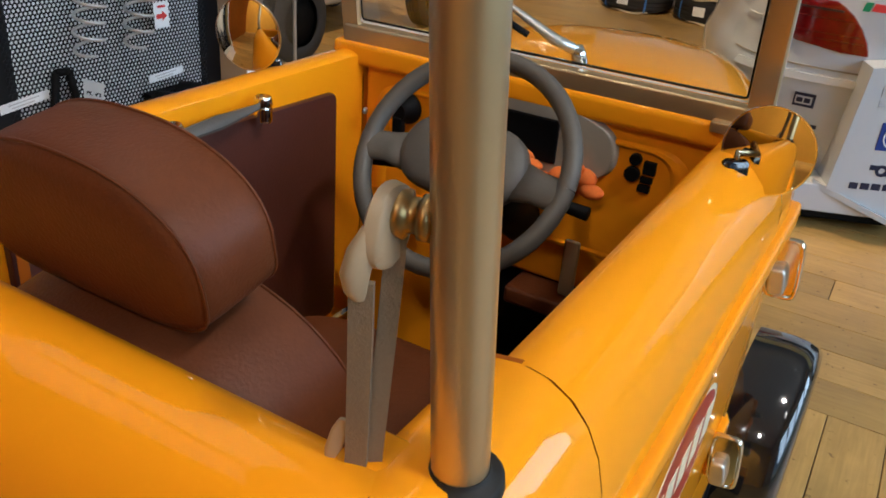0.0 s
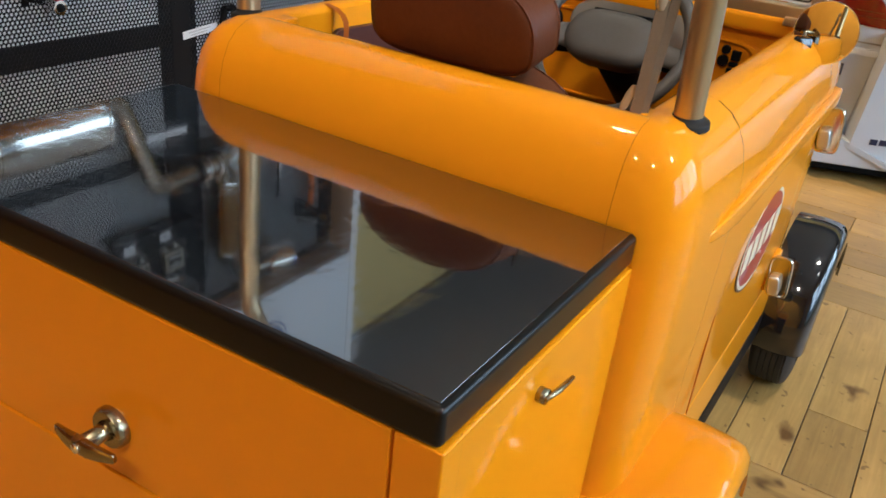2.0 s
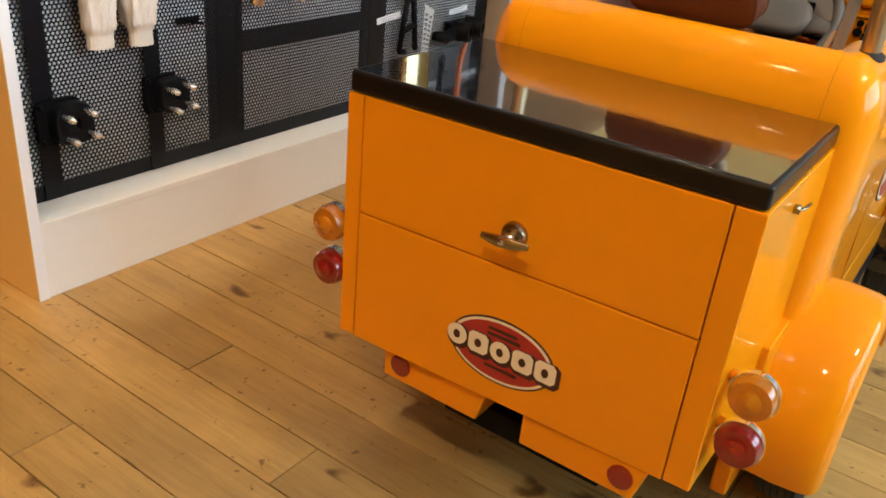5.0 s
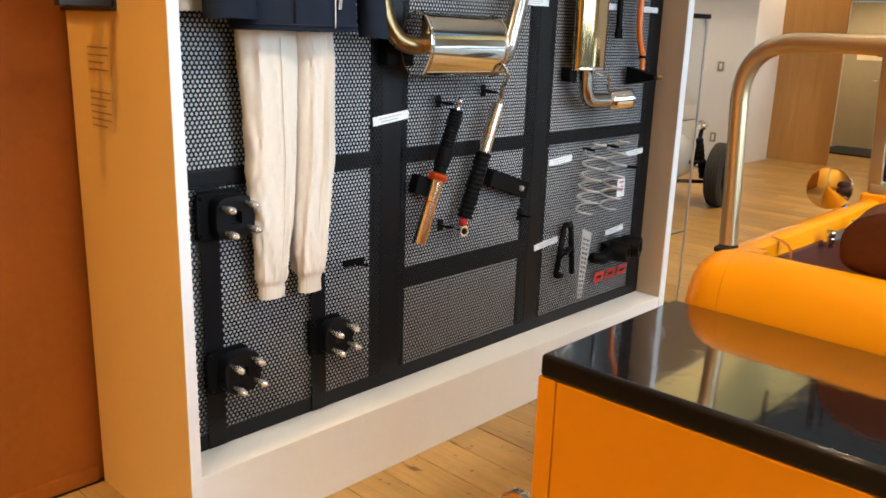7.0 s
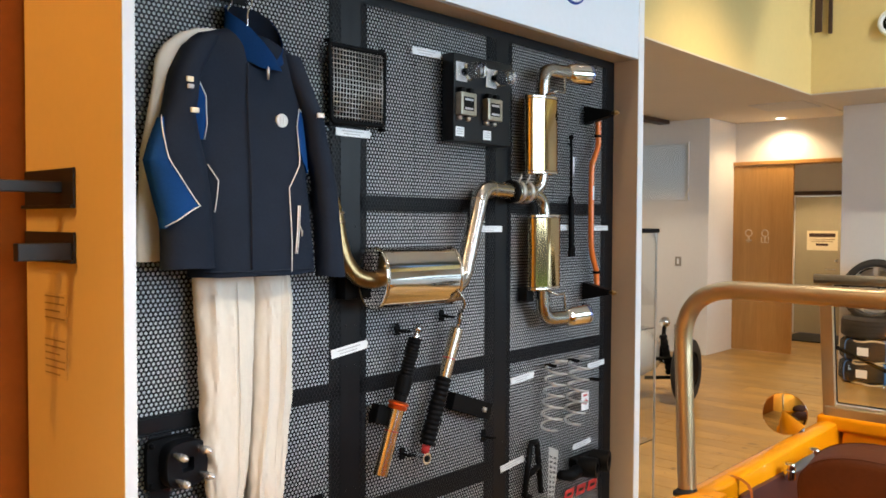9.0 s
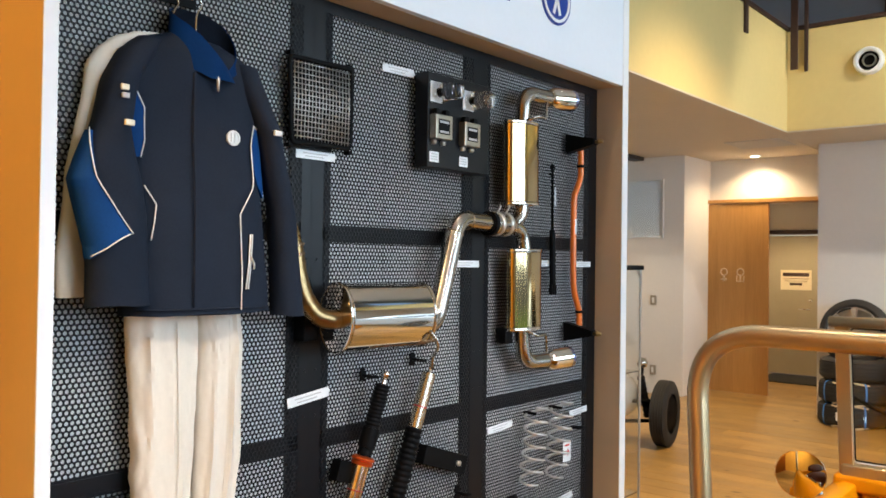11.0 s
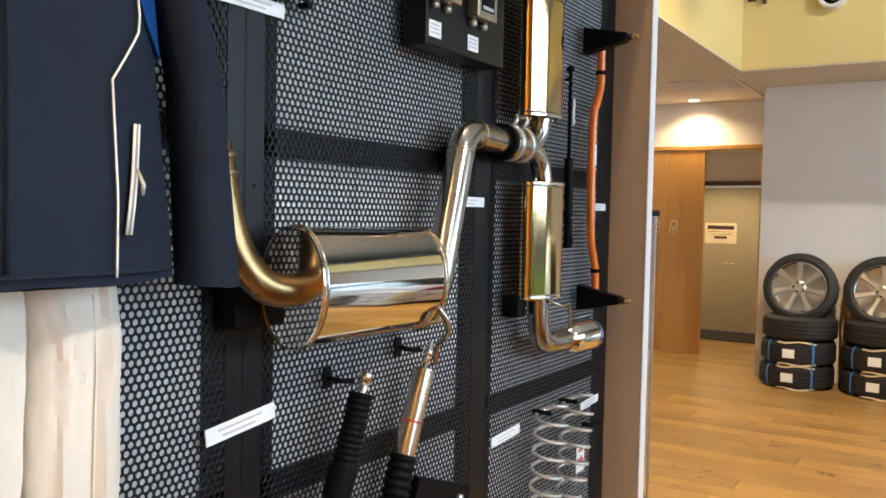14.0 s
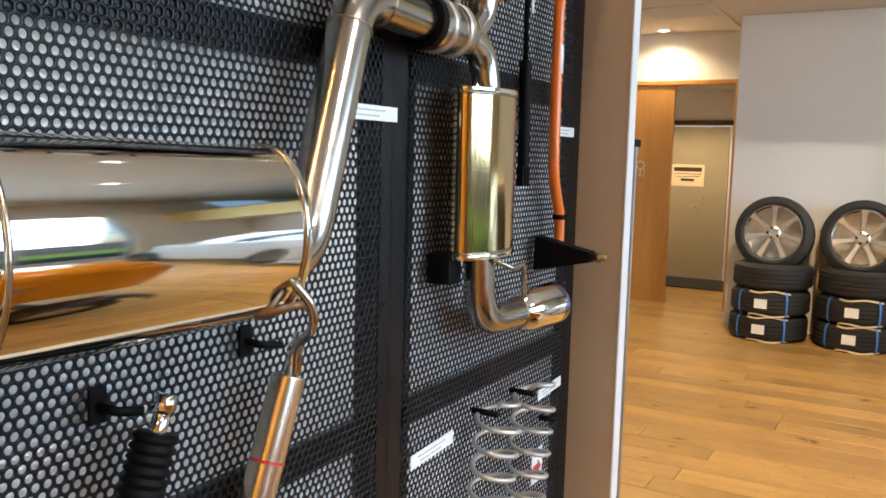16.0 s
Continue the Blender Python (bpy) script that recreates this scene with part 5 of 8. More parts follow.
if sv.z < 0:
    sv = -sv
SR = 0.168
st = part("steering_wheel", tubem([SC + su * SR * math.cos(2 * math.pi * i / 48) + sv * SR * math.sin(2 * math.pi * i / 48) for i in range(49)], 0.0145, 12, cap=False), M_WHEEL, truck, "grey-taupe steering wheel")
def pad_ring(k, d, off=0.0):
    """Outline of the wheel's pad: a flat arc above, drawn in towards the column below."""
    pts = []
    for i in range(40):
        a = 2 * math.pi * i / 40
        c, q = math.cos(a), math.sin(a)
        x = 0.106 * math.copysign(abs(c) ** 0.5, c)
        z = (0.064 if q > 0 else 0.058) * math.copysign(abs(q) ** 1.05, q)
        pts.append(SC + su * x * k + sv * (z * k + off) - SN * d)
    return pts


hub = loft(bmesh.new(), [pad_ring(k, d, o) for k, d, o in ((0.55, 0.060, -0.01), (0.86, 0.030, -0.006), (1.0, 0.008, 0), (1.0, -0.004, 0), (0.95, -0.013, 0), (0.80, -0.020, 0), (0.45, -0.024, 0))])
part("airbag_pad", fix(hub), M_WHEEL, st)
for sx_ in (-1, 1):
    a = radians(184 if sx_ < 0 else -4)
    e_ = SC + su * SR * math.cos(a) + sv * SR * math.sin(a)
    i_ = SC + su * 0.092 * sx_ - sv * 0.006 - SN * 0.004
    m_ = SC + su * 0.128 * sx_ - sv * 0.008 - SN * 0.002
    part("spoke", tubem([i_, m_, e_ - su * sx_ * 0.012, e_ - su * sx_ * 0.002], [0.034, 0.026, 0.026, 0.032], 14, flat=0.42), M_WHEEL, st)
part("steering_column", tubem([SC - SN * 0.03, SC - SN * 0.34], [0.05, 0.04], 16), M_BLACK, truck)
part("column_stalk", tubem([SC - SN * 0.07 + su * 0.04, SC - SN * 0.065 + su * 0.19 + sv * -0.01], [0.007, 0.011], 10), M_BLACK, truck)
part("column_stalk", tubem([SC - SN * 0.07 - su * 0.04, SC - SN * 0.065 - su * 0.19 + sv * -0.02], [0.007, 0.011], 10), M_BLACK, truck)
# seat
seat = part("seat_cushion", fix(loft(bmesh.new(), [super_ring((-0.42, 0.80, z), (1, 0, 0), (0, 1, 0), hx_, hy_, 4, 40) for z, hx_, hy_ in ((0.56, 0.20, 0.23), (0.62, 0.225, 0.25), (0.70, 0.225, 0.25), (0.74, 0.21, 0.235), (0.755, 0.15, 0.17))])), M_LEATHER, truck, "maroon leather seat")


def padded(c, hx_, up, down, hy_, lean, p_up, p_low, n=56):
    """A boxed cushion with a domed top, a flatter foot and a seam line round both faces."""
    rot = Matrix.Translation(c) @ Matrix.Rotation(radians(lean), 4, "X")

    def ring(y, k):
        out = []
        for i in range(n):
            a = 2 * math.pi * i / n
            cs, sn = math.cos(a), math.sin(a)
            p_ = p_up if sn > 0 else p_low
            x = hx_ * math.copysign(abs(cs) ** (2 / p_), cs)
            z = (up if sn > 0 else down) * math.copysign(abs(sn) ** (2 / p_), sn)
            m_ = min(hx_, up)
            out.append(rot @ Vector((x * (1 - (1 - k) * m_ / hx_), y * hy_, z * (1 - (1 - k) * m_ / up))))
        return out
    bm = loft(bmesh.new(), [ring(y, k) for y, k in ((-1.10, 0.25), (-1.08, 0.55), (-1.04, 0.80), (-0.98, 0.93), (-0.90, 0.985), (-0.86, 1.0), (-0.5, 1.012), (0, 1.016), (0.5, 1.012), (0.86, 1.0), (0.90, 0.985), (0.98, 0.93), (1.04, 0.80), (1.10, 0.4))])
    seams = [ring(y, 1.002) for y in (-0.875, 0.875)]
    return fix(bm), seams


for nm, args in (("backrest", ((-0.43, 0.59, 0.850), 0.215, 0.215, 0.21, 0.075, 12, 2.5, 3.6)), ("head_pad", ((-0.438, 0.538, 1.132), 0.147, 0.088, 0.060, 0.048, 10, 2.3, 4.0))):
    bm, seams = padded(*args)
    pd_ = part(nm, bm, M_LEATHER, seat)
    for ring in seams:
        part("seam_piping", tubem(ring + ring[:1], 0.0017, 6, cap=False), M_LEATHER, pd_)
for x in (-0.50, -0.35):
    part("head_pad_post", cyl(bmesh.new(), (x, 0.57, 1.00), (x, 0.55, 1.09), 0.008, 10), M_CHROME, seat)
# roll bar
RBL, RBR = (Vector((-0.804, 0.444, 1.05)), Vector((-0.838, 0.470, 1.533))), (Vector((-0.0435, 0.486, 1.05)), Vector((-0.0485, 0.432, 1.533)))
rb = part("roll_bar", tubem(fillet([RBL[0], RBL[1], RBR[1], RBR[0]], 0.125, 12), 0.0198, 20), M_CHAMP, truck, "champagne-painted tubular roll bar")
for lo, hi in (RBL, RBR):
    at = lo + (hi - lo) * 0.045
    part("base_ring", lathe(bmesh.new(), at, at + (hi - lo).normalized() * 0.016, [(0, 0.031), (0.45, 0.0305), (0.6, 0.028), (0.72, 0.0225), (1, 0.0205)], 26), M_GREYRUB, rb)
ck = tubem(smooth_line([(-0.735, 1.30, 0.655), (-0.712, 1.295, 0.662), (-0.698, 1.285, 0.690), (-0.686, 1.28, 0.705)], 5), 0.006, 8)
ball(ck, (-0.684, 1.28, 0.708), 0.013, 12, 8)
part("door_check", ck, M_BLACK, truck)
sc_ = bmesh.new()
for z in (0.60, 0.70, 0.89, 0.98):
    lathe(sc_, (-0.732, 1.33, z), (-0.728, 1.33, z), [(0, 0.007), (0.6, 0.007), (1, 0.004)], 10)
part("screw", sc_, M_ALU, truck)
# seat belt
BA = Vector((-0.086, 0.450, 1.272))
bt = part("belt_anchor", lathe(bmesh.new(), (-0.052, 0.458, 1.272), BA, [(0, 0.010), (0.3, 0.010), (0.32, 0.0135), (0.5, 0.0135), (0.52, 0.0105), (0.72, 0.0105), (0.75, 0.0145), (1, 0.013)], 20), M_BRASS, truck, "brass-coloured belt bolt")
dr_ = loft(bmesh.new(), [super_ring((x, 0.447, 1.264), (0, 1, -0.25), (0, 0.25, 1), hy_, hz_, 2.4, 28) for x, hy_, hz_ in ((-0.080, 0.014, 0.019), (-0.083, 0.018, 0.024), (-0.090, 0.019, 0.025), (-0.094, 0.014, 0.019))])
part("belt_guide", fix(dr_), M_BEIGEPL, bt)
dr_ = loft(bmesh.new(), [super_ring(c, (0.5, 0.8, 0), (0.8, -0.5, 0.2), a, b, 2.6, 18) for c, a, b in (((-0.089, 0.434, 1.268), 0.006, 0.004), ((-0.092, 0.430, 1.256), 0.009, 0.006), ((-0.095, 0.428, 1.240), 0.0095, 0.007), ((-0.096, 0.430, 1.226), 0.007, 0.006), ((-0.095, 0.433, 1.219), 0.004, 0.003))])
part("belt_tongue", fix(dr_), M_BEIGEPL, bt)


def strap(pts, w, side, t=0.0022):
    P = smooth_line(pts, 6)
    rings = []
    s = Vector(side).normalized()
    for i, p in enumerate(P):
        tg = (P[min(i + 1, len(P) - 1)] - P[max(i - 1, 0)]).normalized()
        n = tg.cross(s).normalized()
        rings.append([p + s * w + n * t, p - s * w + n * t, p - s * w - n * t, p + s * w - n * t])
    return fix(loft(bmesh.new(), rings))


part("belt_strap", strap([(-0.083, 0.450, 1.258), (-0.086, 0.451, 1.21), (-0.092, 0.454, 1.14), (-0.100, 0.460, 1.06), (-0.112, 0.476, 0.95), (-0.125, 0.50, 0.80), (-0.135, 0.52, 0.66)], 0.0062, (0.80, 0.60, 0)), M_BEIGE, bt)
part("belt_strap", strap([(-0.094, 0.433, 1.232), (-0.097, 0.438, 1.18), (-0.102, 0.445, 1.12), (-0.109, 0.453, 1.05), (-0.127, 0.47, 0.92), (-0.135, 0.49, 0.80)], 0.0075, (0.93, 0.35, 0)), M_BEIGE, bt)
part("belt_clip", fix(loft(bmesh.new(), [super_ring((-0.114 - (1.112 - z) * 0.3, 0.444, z), (0.8, 0.3, 0), (-0.3, 0.8, 0), a, b, 3, 16) for z, a, b in ((1.118, 0.004, 0.002), (1.108, 0.007, 0.003), (1.090, 0.007, 0.003), (1.080, 0.004, 0.002))])), M_BEIGEPL, bt)


# round door mirrors
def door_mirror(c, base, n, r=0.0605, bulge=0.010):
    c, base, n = Vector(c), Vector(base), Vector(n).normalized()
    o = part("door_mirror", fix(lathe(bmesh.new(), c - n * 0.022, c + n * 0.004, [(0, 0.004), (0.12, r * 0.55), (0.4, r * 0.9), (0.75, r * 1.0), (0.95, r * 1.02), (1, r * 0.99)], 36)), M_CHROME, truck, "round chrome door mirror")
    part("mirror_glass", lathe(bmesh.new(), c + n * 0.0042, c + n * (0.0042 + bulge), [(0, r * 0.975), (0.19, r * 0.88), (0.44, r * 0.73), (0.64, r * 0.585), (0.81, r * 0.425), (0.94, r * 0.24), (0.985, r * 0.12), (1, r * 0.01)], 48), M_MIRROR, o)
    part("mirror_stem", tubem([base, base + Vector((0, 0, 0.02)), c - n * 0.02 - Vector((0, 0, 0.01))], 0.005, 10), M_OLDCHROME, o)
    part("mirror_foot", fix(loft(bmesh.new(), [super_ring(base + Vector((0, 0, z)), (0.8, 0.6, 0), (-0.6, 0.8, 0), a, b, 5, 24) for z, a, b in ((-0.012, 0.019, 0.009), (0.006, 0.018, 0.0085), (0.010, 0.015, 0.006))])), M_BLACKGLOSS, o)


door_mirror((-0.006, 1.272, 1.098), (-0.038, 1.226, 1.0800), (-0.03, -1, 0.075), 0.0625, 0.0035)
door_mirror((-0.844, 1.145, 1.131), (-0.815, 1.170, 1.081), (0.22, -1, -0.02))

# ---- things hung on the perforated panels ----
def cloth(rings, amp=0.006, scale=9.0, seed=0.0, cap=True):
    """A loft of cloth sections with soft folds."""
    bm = loft(bmesh.new(), rings, cap=cap)
    bmesh.ops.recalc_face_normals(bm, faces=bm.faces)
    bm.normal_update()
    for v in bm.verts:
        p = v.co * scale + Vector((seed, seed * 2, 0))
        n1 = noise.noise(Vector((p.x, p.y * 1.6, p.z * 0.45)))
        n2 = noise.noise(Vector((p.x * 2, p.y * 2.6, p.z * 1.3 + 7)))
        v.co += v.normal * (amp * n1 + amp * 0.45 * n2)
    return bm


def interp(table, z):
    """Columns of a table, read off at height z (rows go downwards)."""
    for a, b in zip(table, table[1:]):
        if a[0] >= z >= b[0]:
            t = (a[0] - z) / (a[0] - b[0])
            return [p + (q - p) * t for p, q in zip(a[1:], b[1:])]
    return list(table[-1][1:] if z < table[-1][0] else table[0][1:])


def limb(table, z0, z1, steps, n=28, power=2.3):
    """Sections from rows (z, x, y, half-width along y, half-depth along x)."""
    rings = []
    for i in range(steps + 1):
        z = z0 + (z1 - z0) * i / steps
        x, y, hy_, hx_ = interp(table, z)
        rings.append(super_ring((x, y, z), (1, 0, 0), (0, 1, 0), hx_, hy_, power, n))
    return rings


# white overalls under the jacket
suit = thing("racing_overalls", (-2.06, 0.13, 0.7), "off-white cotton overalls with elastic cuffs hanging under a jacket", "overalls")
LEG_A = [(1.58, -2.076, 0.077, 0.103, 0.047), (1.4, -2.076, 0.085, 0.101, 0.048), (1.15, -2.076, 0.095, 0.088, 0.047), (0.96, -2.076, 0.0935, 0.0725, 0.043), (0.84, -2.076, 0.088, 0.057, 0.036), (0.798, -2.076, 0.085, 0.051, 0.034), (0.778, -2.076, 0.083, 0.048, 0.031), (0.765, -2.076, 0.083, 0.042, 0.027), (0.722, -2.076, 0.083, 0.043, 0.027)]
LEG_B = [(1.58, -2.08, 0.245, 0.07, 0.045), (1.4, -2.08, 0.253, 0.066, 0.047), (1.15, -2.08, 0.249, 0.062, 0.044), (0.96, -2.08, 0.2335, 0.06, 0.039), (0.84, -2.08, 0.2275, 0.053, 0.036), (0.790, -2.08, 0.229, 0.050, 0.034), (0.768, -2.08, 0.23, 0.043, 0.029), (0.752, -2.08, 0.23, 0.038, 0.026), (0.712, -2.08, 0.23, 0.04, 0.026)]


def trouser(table, z0, z1, seed):
    """A hanging leg: long creases from the waist, cross folds at the knee, a gathered cuff."""
    bm = loft(bmesh.new(), limb(table, z0, z1, 130, 60))
    bmesh.ops.recalc_face_normals(bm, faces=bm.faces)
    bm.normal_update()
    for v in bm.verts:
        p = v.co
        x, y, hy_, hx_ = interp(table, p.z)
        u = (p.y - y) / hy_
        low = max(0.0, min(1.0, (1.0 - p.z) / 0.2))
        cuff = max(0.0, min(1.0, (0.785 - p.z) / 0.02))
        drift = 0.5 * noise.noise(Vector((seed, p.z * 2.2, 0)))
        long_ = noise.noise(Vector((u * 0.9 + drift * 0.6 + seed, p.z * 0.7, seed)))
        gather = math.sin(math.atan2(p.x - x, p.y - y) * 22 + seed)
        fold = 0.0
        for k, (u0, wide, high) in enumerate(((-0.66, 0.16, 0.012), (-0.12, 0.09, 0.005), (0.46, 0.14, 0.011), (0.86, 0.12, 0.008))):
            uc = u0 + 0.19 * math.sin(p.z * 3.3 + seed * 2 + k * 1.9) + 0.03 * math.sin(p.z * 8 + k)
            e_ = (u - uc) / wide
            fold += high * (0.6 + 0.4 * math.sin(p.z * 3.7 + k * 2.1 + seed)) * math.exp(-e_ * e_ if e_ > 0 else -e_ * e_ * 4.0)
        # short crumples, ridged, denser towards the knee and the hem
        n1 = 1 - 2.2 * abs(noise.noise(Vector((u * 1.5 + seed, p.z * 9.0 + u * 2.5, seed * 2))))
        n2 = 1 - 2.2 * abs(noise.noise(Vector((u * 3.0 - seed, p.z * 17.0 - u * 4.0, seed))))
        where = 0.25 + 0.75 * max(low, max(0.0, noise.noise(Vector((u * 0.8 + seed, p.z * 3.5, 5))) * 1.8))
        d_ = 0.012 * long_ + fold * 1.25 - 0.004 + where * (0.0085 * max(0.0, n1) + 0.0045 * max(0.0, n2))
        top = max(0.0, min(1.0, (1.56 - p.z) / 0.12))
        v.co += v.normal * ((d_ * (1 - cuff)) * (0.25 + 0.75 * top) - 0.006 * (1 - top) + cuff * 0.0008 * gather)
    return fix(bm)


part("trouser_leg", trouser(LEG_A, 1.58, 0.722, 1.3), M_CLOTHW, suit)
part("trouser_leg", trouser(LEG_B, 1.58, 0.712, 4.7), M_CLOTHW, suit)
SLW = [(2.228, -2.104, 0.055, 0.045, 0.02), (2.2, -2.104, 0.012, 0.055, 0.02), (2.165, -2.104, -0.028, 0.058, 0.022), (2.12, -2.102, -0.056, 0.057, 0.024), (2.02, -2.1, -0.072, 0.055, 0.024), (1.866, -2.1, -0.098, 0.055, 0.024), (1.653, -2.1, -0.124, 0.052, 0.024), (1.565, -2.1, -0.122, 0.05, 0.022)]
part("sleeve", cloth(limb(SLW, 2.228, 1.565, 60), 0.007, 9, 2.0), M_CLOTHW, suit)
SLT = [(1.70, -2.10, 0.374, 0.010, 0.010), (1.62, -2.10, 0.384, 0.014, 0.012), (1.535, -2.10, 0.382, 0.016, 0.012)]
part("sleeve", cloth(limb(SLT, 1.70, 1.535, 20), 0.003, 12, 5.0), M_ORLINING, suit, "tan sleeve lining")
sl = bmesh.new()
for tb_, side_ in ((LEG_A, 0.15), (LEG_B, 0.1)):
    pts = []
    for k in range(30):
        z = 1.5 - 0.7 * k / 29
        x, y, hy_, hx_ = interp(tb_, z)
        pts.append((x + hx_ + 0.004, y + hy_ * side_, z))
    tube(sl, pts, 0.0016, 6)
part("seam_line", sl, M_CLOTHW, suit)

# jacket
jk = thing("jacket", (-2.05, 0.13, 1.52), "dark navy softshell jacket with blue panels and white piping", "jacket")
BODY = [(2.228, -2.085, 0.16, 0.085, 0.034), (2.208, -2.083, 0.152, 0.14, 0.042), (2.18, -2.08, 0.155, 0.178, 0.05), (2.13, -2.077, 0.157, 0.194, 0.055), (1.98, -2.065, 0.152, 0.199, 0.06), (1.8, -2.045, 0.15, 0.2, 0.075), (1.62, -2.03, 0.155, 0.205, 0.085), (1.52, -2.025, 0.156, 0.207, 0.088)]
part("jacket_body", cloth(limb(BODY, 2.228, 1.520, 70, 64, 2.5), 0.008, 6, 3.0), M_JACKET, jk)


def on_body(y, z, lift=0.004):
    x, yc, hy_, hx_ = interp(BODY, z)
    s = min(0.995, abs(y - yc) / hy_)
    return Vector((x + hx_ * (1 - s ** 2.5) ** (1 / 2.5) + lift, y, z))


SLV_L = [(2.2, -2.07, 0.03, 0.034, 0.032), (2.16, -2.065, -0.004, 0.042, 0.04), (2.09, -2.055, -0.05, 0.037, 0.042), (1.965, -2.035, -0.088, 0.046, 0.046), (1.835, -2.02, -0.096, 0.084, 0.05), (1.683, -2.005, -0.074, 0.072, 0.052), (1.548, -2, -0.074, 0.074, 0.052)]
SLV_R = [(2.18, -2.065, 0.312, 0.04, 0.036), (2.09, -2.04, 0.335, 0.038, 0.04), (2, -2.018, 0.364, 0.034, 0.041), (1.79, -2.01, 0.405, 0.034, 0.041), (1.62, -2.005, 0.416, 0.041, 0.042), (1.505, -2, 0.422, 0.046, 0.042)]
part("sleeve", cloth(limb(SLV_L, 2.200, 1.548, 50), 0.007, 9, 6.0), M_JACKET, jk)
part("sleeve", cloth(limb(SLV_R, 2.18, 1.505, 50), 0.006, 9, 9.0), M_JACKET, jk)


def on_limb(table, ang, z, lift=0.004):
    x, y, hy_, hx_ = interp(table, z)
    s, t = math.cos(ang), math.sin(ang)
    s, t = math.copysign(abs(s) ** (2 / 2.3), s), math.copysign(abs(t) ** (2 / 2.3), t)
    return Vector((x + (hx_ + lift) * s, y + (hy_ + lift) * t, z))


def patch(fn, rows, lift=0.006, nu=6):
    """A panel sewn on: rows of (z, u0, u1), laid over the surface fn(u, z, lift)."""
    bm = bmesh.new()
    up, low = [], []
    for z, u0, u1 in rows:
        up.append([fn(u0 + (u1 - u0) * k / nu, z, lift) for k in range(nu + 1)])
        low.append([fn(u0 + (u1 - u0) * k / nu, z, -0.004) for k in range(nu + 1)])
    rings = [a + list(reversed(b)) for a, b in zip(up, low)]
    return fix(loft(bm, rings))


def rows_between(pts, n=14):
    out = []
    for a, b in zip(pts, pts[1:]):
        for k in range(n):
            t = k / n
            out.append(tuple(p + (q - p) * t for p, q in zip(a, b)))
    return out + [pts[-1]]


fl = lambda u, z, l: on_limb(SLV_L, u, z, l + 0.004)
part("blue_panel", patch(fl, rows_between([(1.95, -1.5, -1.2), (1.88, -1.7, -0.75), (1.80, -1.75, -0.35), (1.715, -1.75, 0.05), (1.70, -1.75, -0.25), (1.675, -1.7, -0.75), (1.655, -1.6, -1.3)])), M_BLUE, jk, "royal blue sleeve panel")
part("piping", tubem([fl(u, z, 0.009) for z, u in rows_between([(1.955, -1.2), (1.88, -0.75), (1.80, -0.35), (1.715, 0.05), (1.70, -0.25), (1.675, -0.75), (1.66, -1.2)], 4)], 0.0016, 6), M_PIPING, jk)
fb_ = lambda u, z, l: on_body(u, z, l + 0.004)
part("blue_panel", patch(fb_, rows_between([(2.085, -0.036, -0.030), (2.02, -0.044, -0.008), (1.95, -0.045, -0.012), (1.90, -0.045, -0.024)])), M_BLUE, jk, "royal blue side panel")
part("blue_panel", patch(fb_, rows_between([(2.01, 0.312, 0.349), (1.96, 0.296, 0.349), (1.90, 0.296, 0.349), (1.86, 0.308, 0.348), (1.825, 0.330, 0.347)])), M_BLUE, jk, "royal blue side panel")
for pts in ([(-0.030, 2.085), (-0.008, 2.02), (-0.012, 1.94), (-0.022, 1.90)], [(-0.020, 1.831), (0.003, 1.786), (-0.004, 1.74), (-0.012, 1.70)], [(0.345, 2.000), (0.312, 2.018), (0.294, 1.96), (0.292, 1.87), (0.286, 1.845), (0.232, 1.775), (0.226, 1.64), (0.218, 1.53)]):
    part("piping", tubem([on_body(y, z, 0.011) for y, z in [(a[0] + (b[0] - a[0]) * k / 5, a[1] + (b[1] - a[1]) * k / 5) for a, b in zip(pts, pts[1:]) for k in range(5)] + [pts[-1]]], 0.0015, 6), M_PIPING, jk)
part("zip", tubem([on_body(0.127 - 0.0043 * k, 2.13 - 0.059 * k, 0.007) for k in range(11)], 0.0032, 6, flat=0.6), M_JACKET, jk)
part("zip_pull", tubem([on_body(0.186, 2.140, 0.016), on_body(0.188, 2.12, 0.02), on_body(0.187, 2.09, 0.018)], [0.003, 0.005, 0.003], 8), M_ALU, jk)
pz = [(0.268, 1.723), (0.262, 1.69), (0.256, 1.655), (0.248, 1.62), (0.240, 1.582)]
for o_ in (-0.0035, 0.0035):
    part("pocket_welt", tubem([on_body(y + o_, z, 0.0095) for y, z in pz], 0.0019, 6), M_PIPING, jk)
part("pocket_zip", tubem([on_body(y, z, 0.0085) for y, z in pz], 0.003, 6, flat=0.5), M_GREYPL, jk)
part("zip_pull", tubem([on_body(0.259, 1.665, 0.013), on_body(0.263, 1.645, 0.018), on_body(0.262, 1.632, 0.016)], [0.0015, 0.003, 0.002], 8), M_ALU, jk)
hm = tubem([on_body(y, 1.535, 0.006) for y in [-0.04 + 0.018 * k for k in range(21)]], 0.0025, 6)
part("hem_seam", hm, M_JACKET, jk)
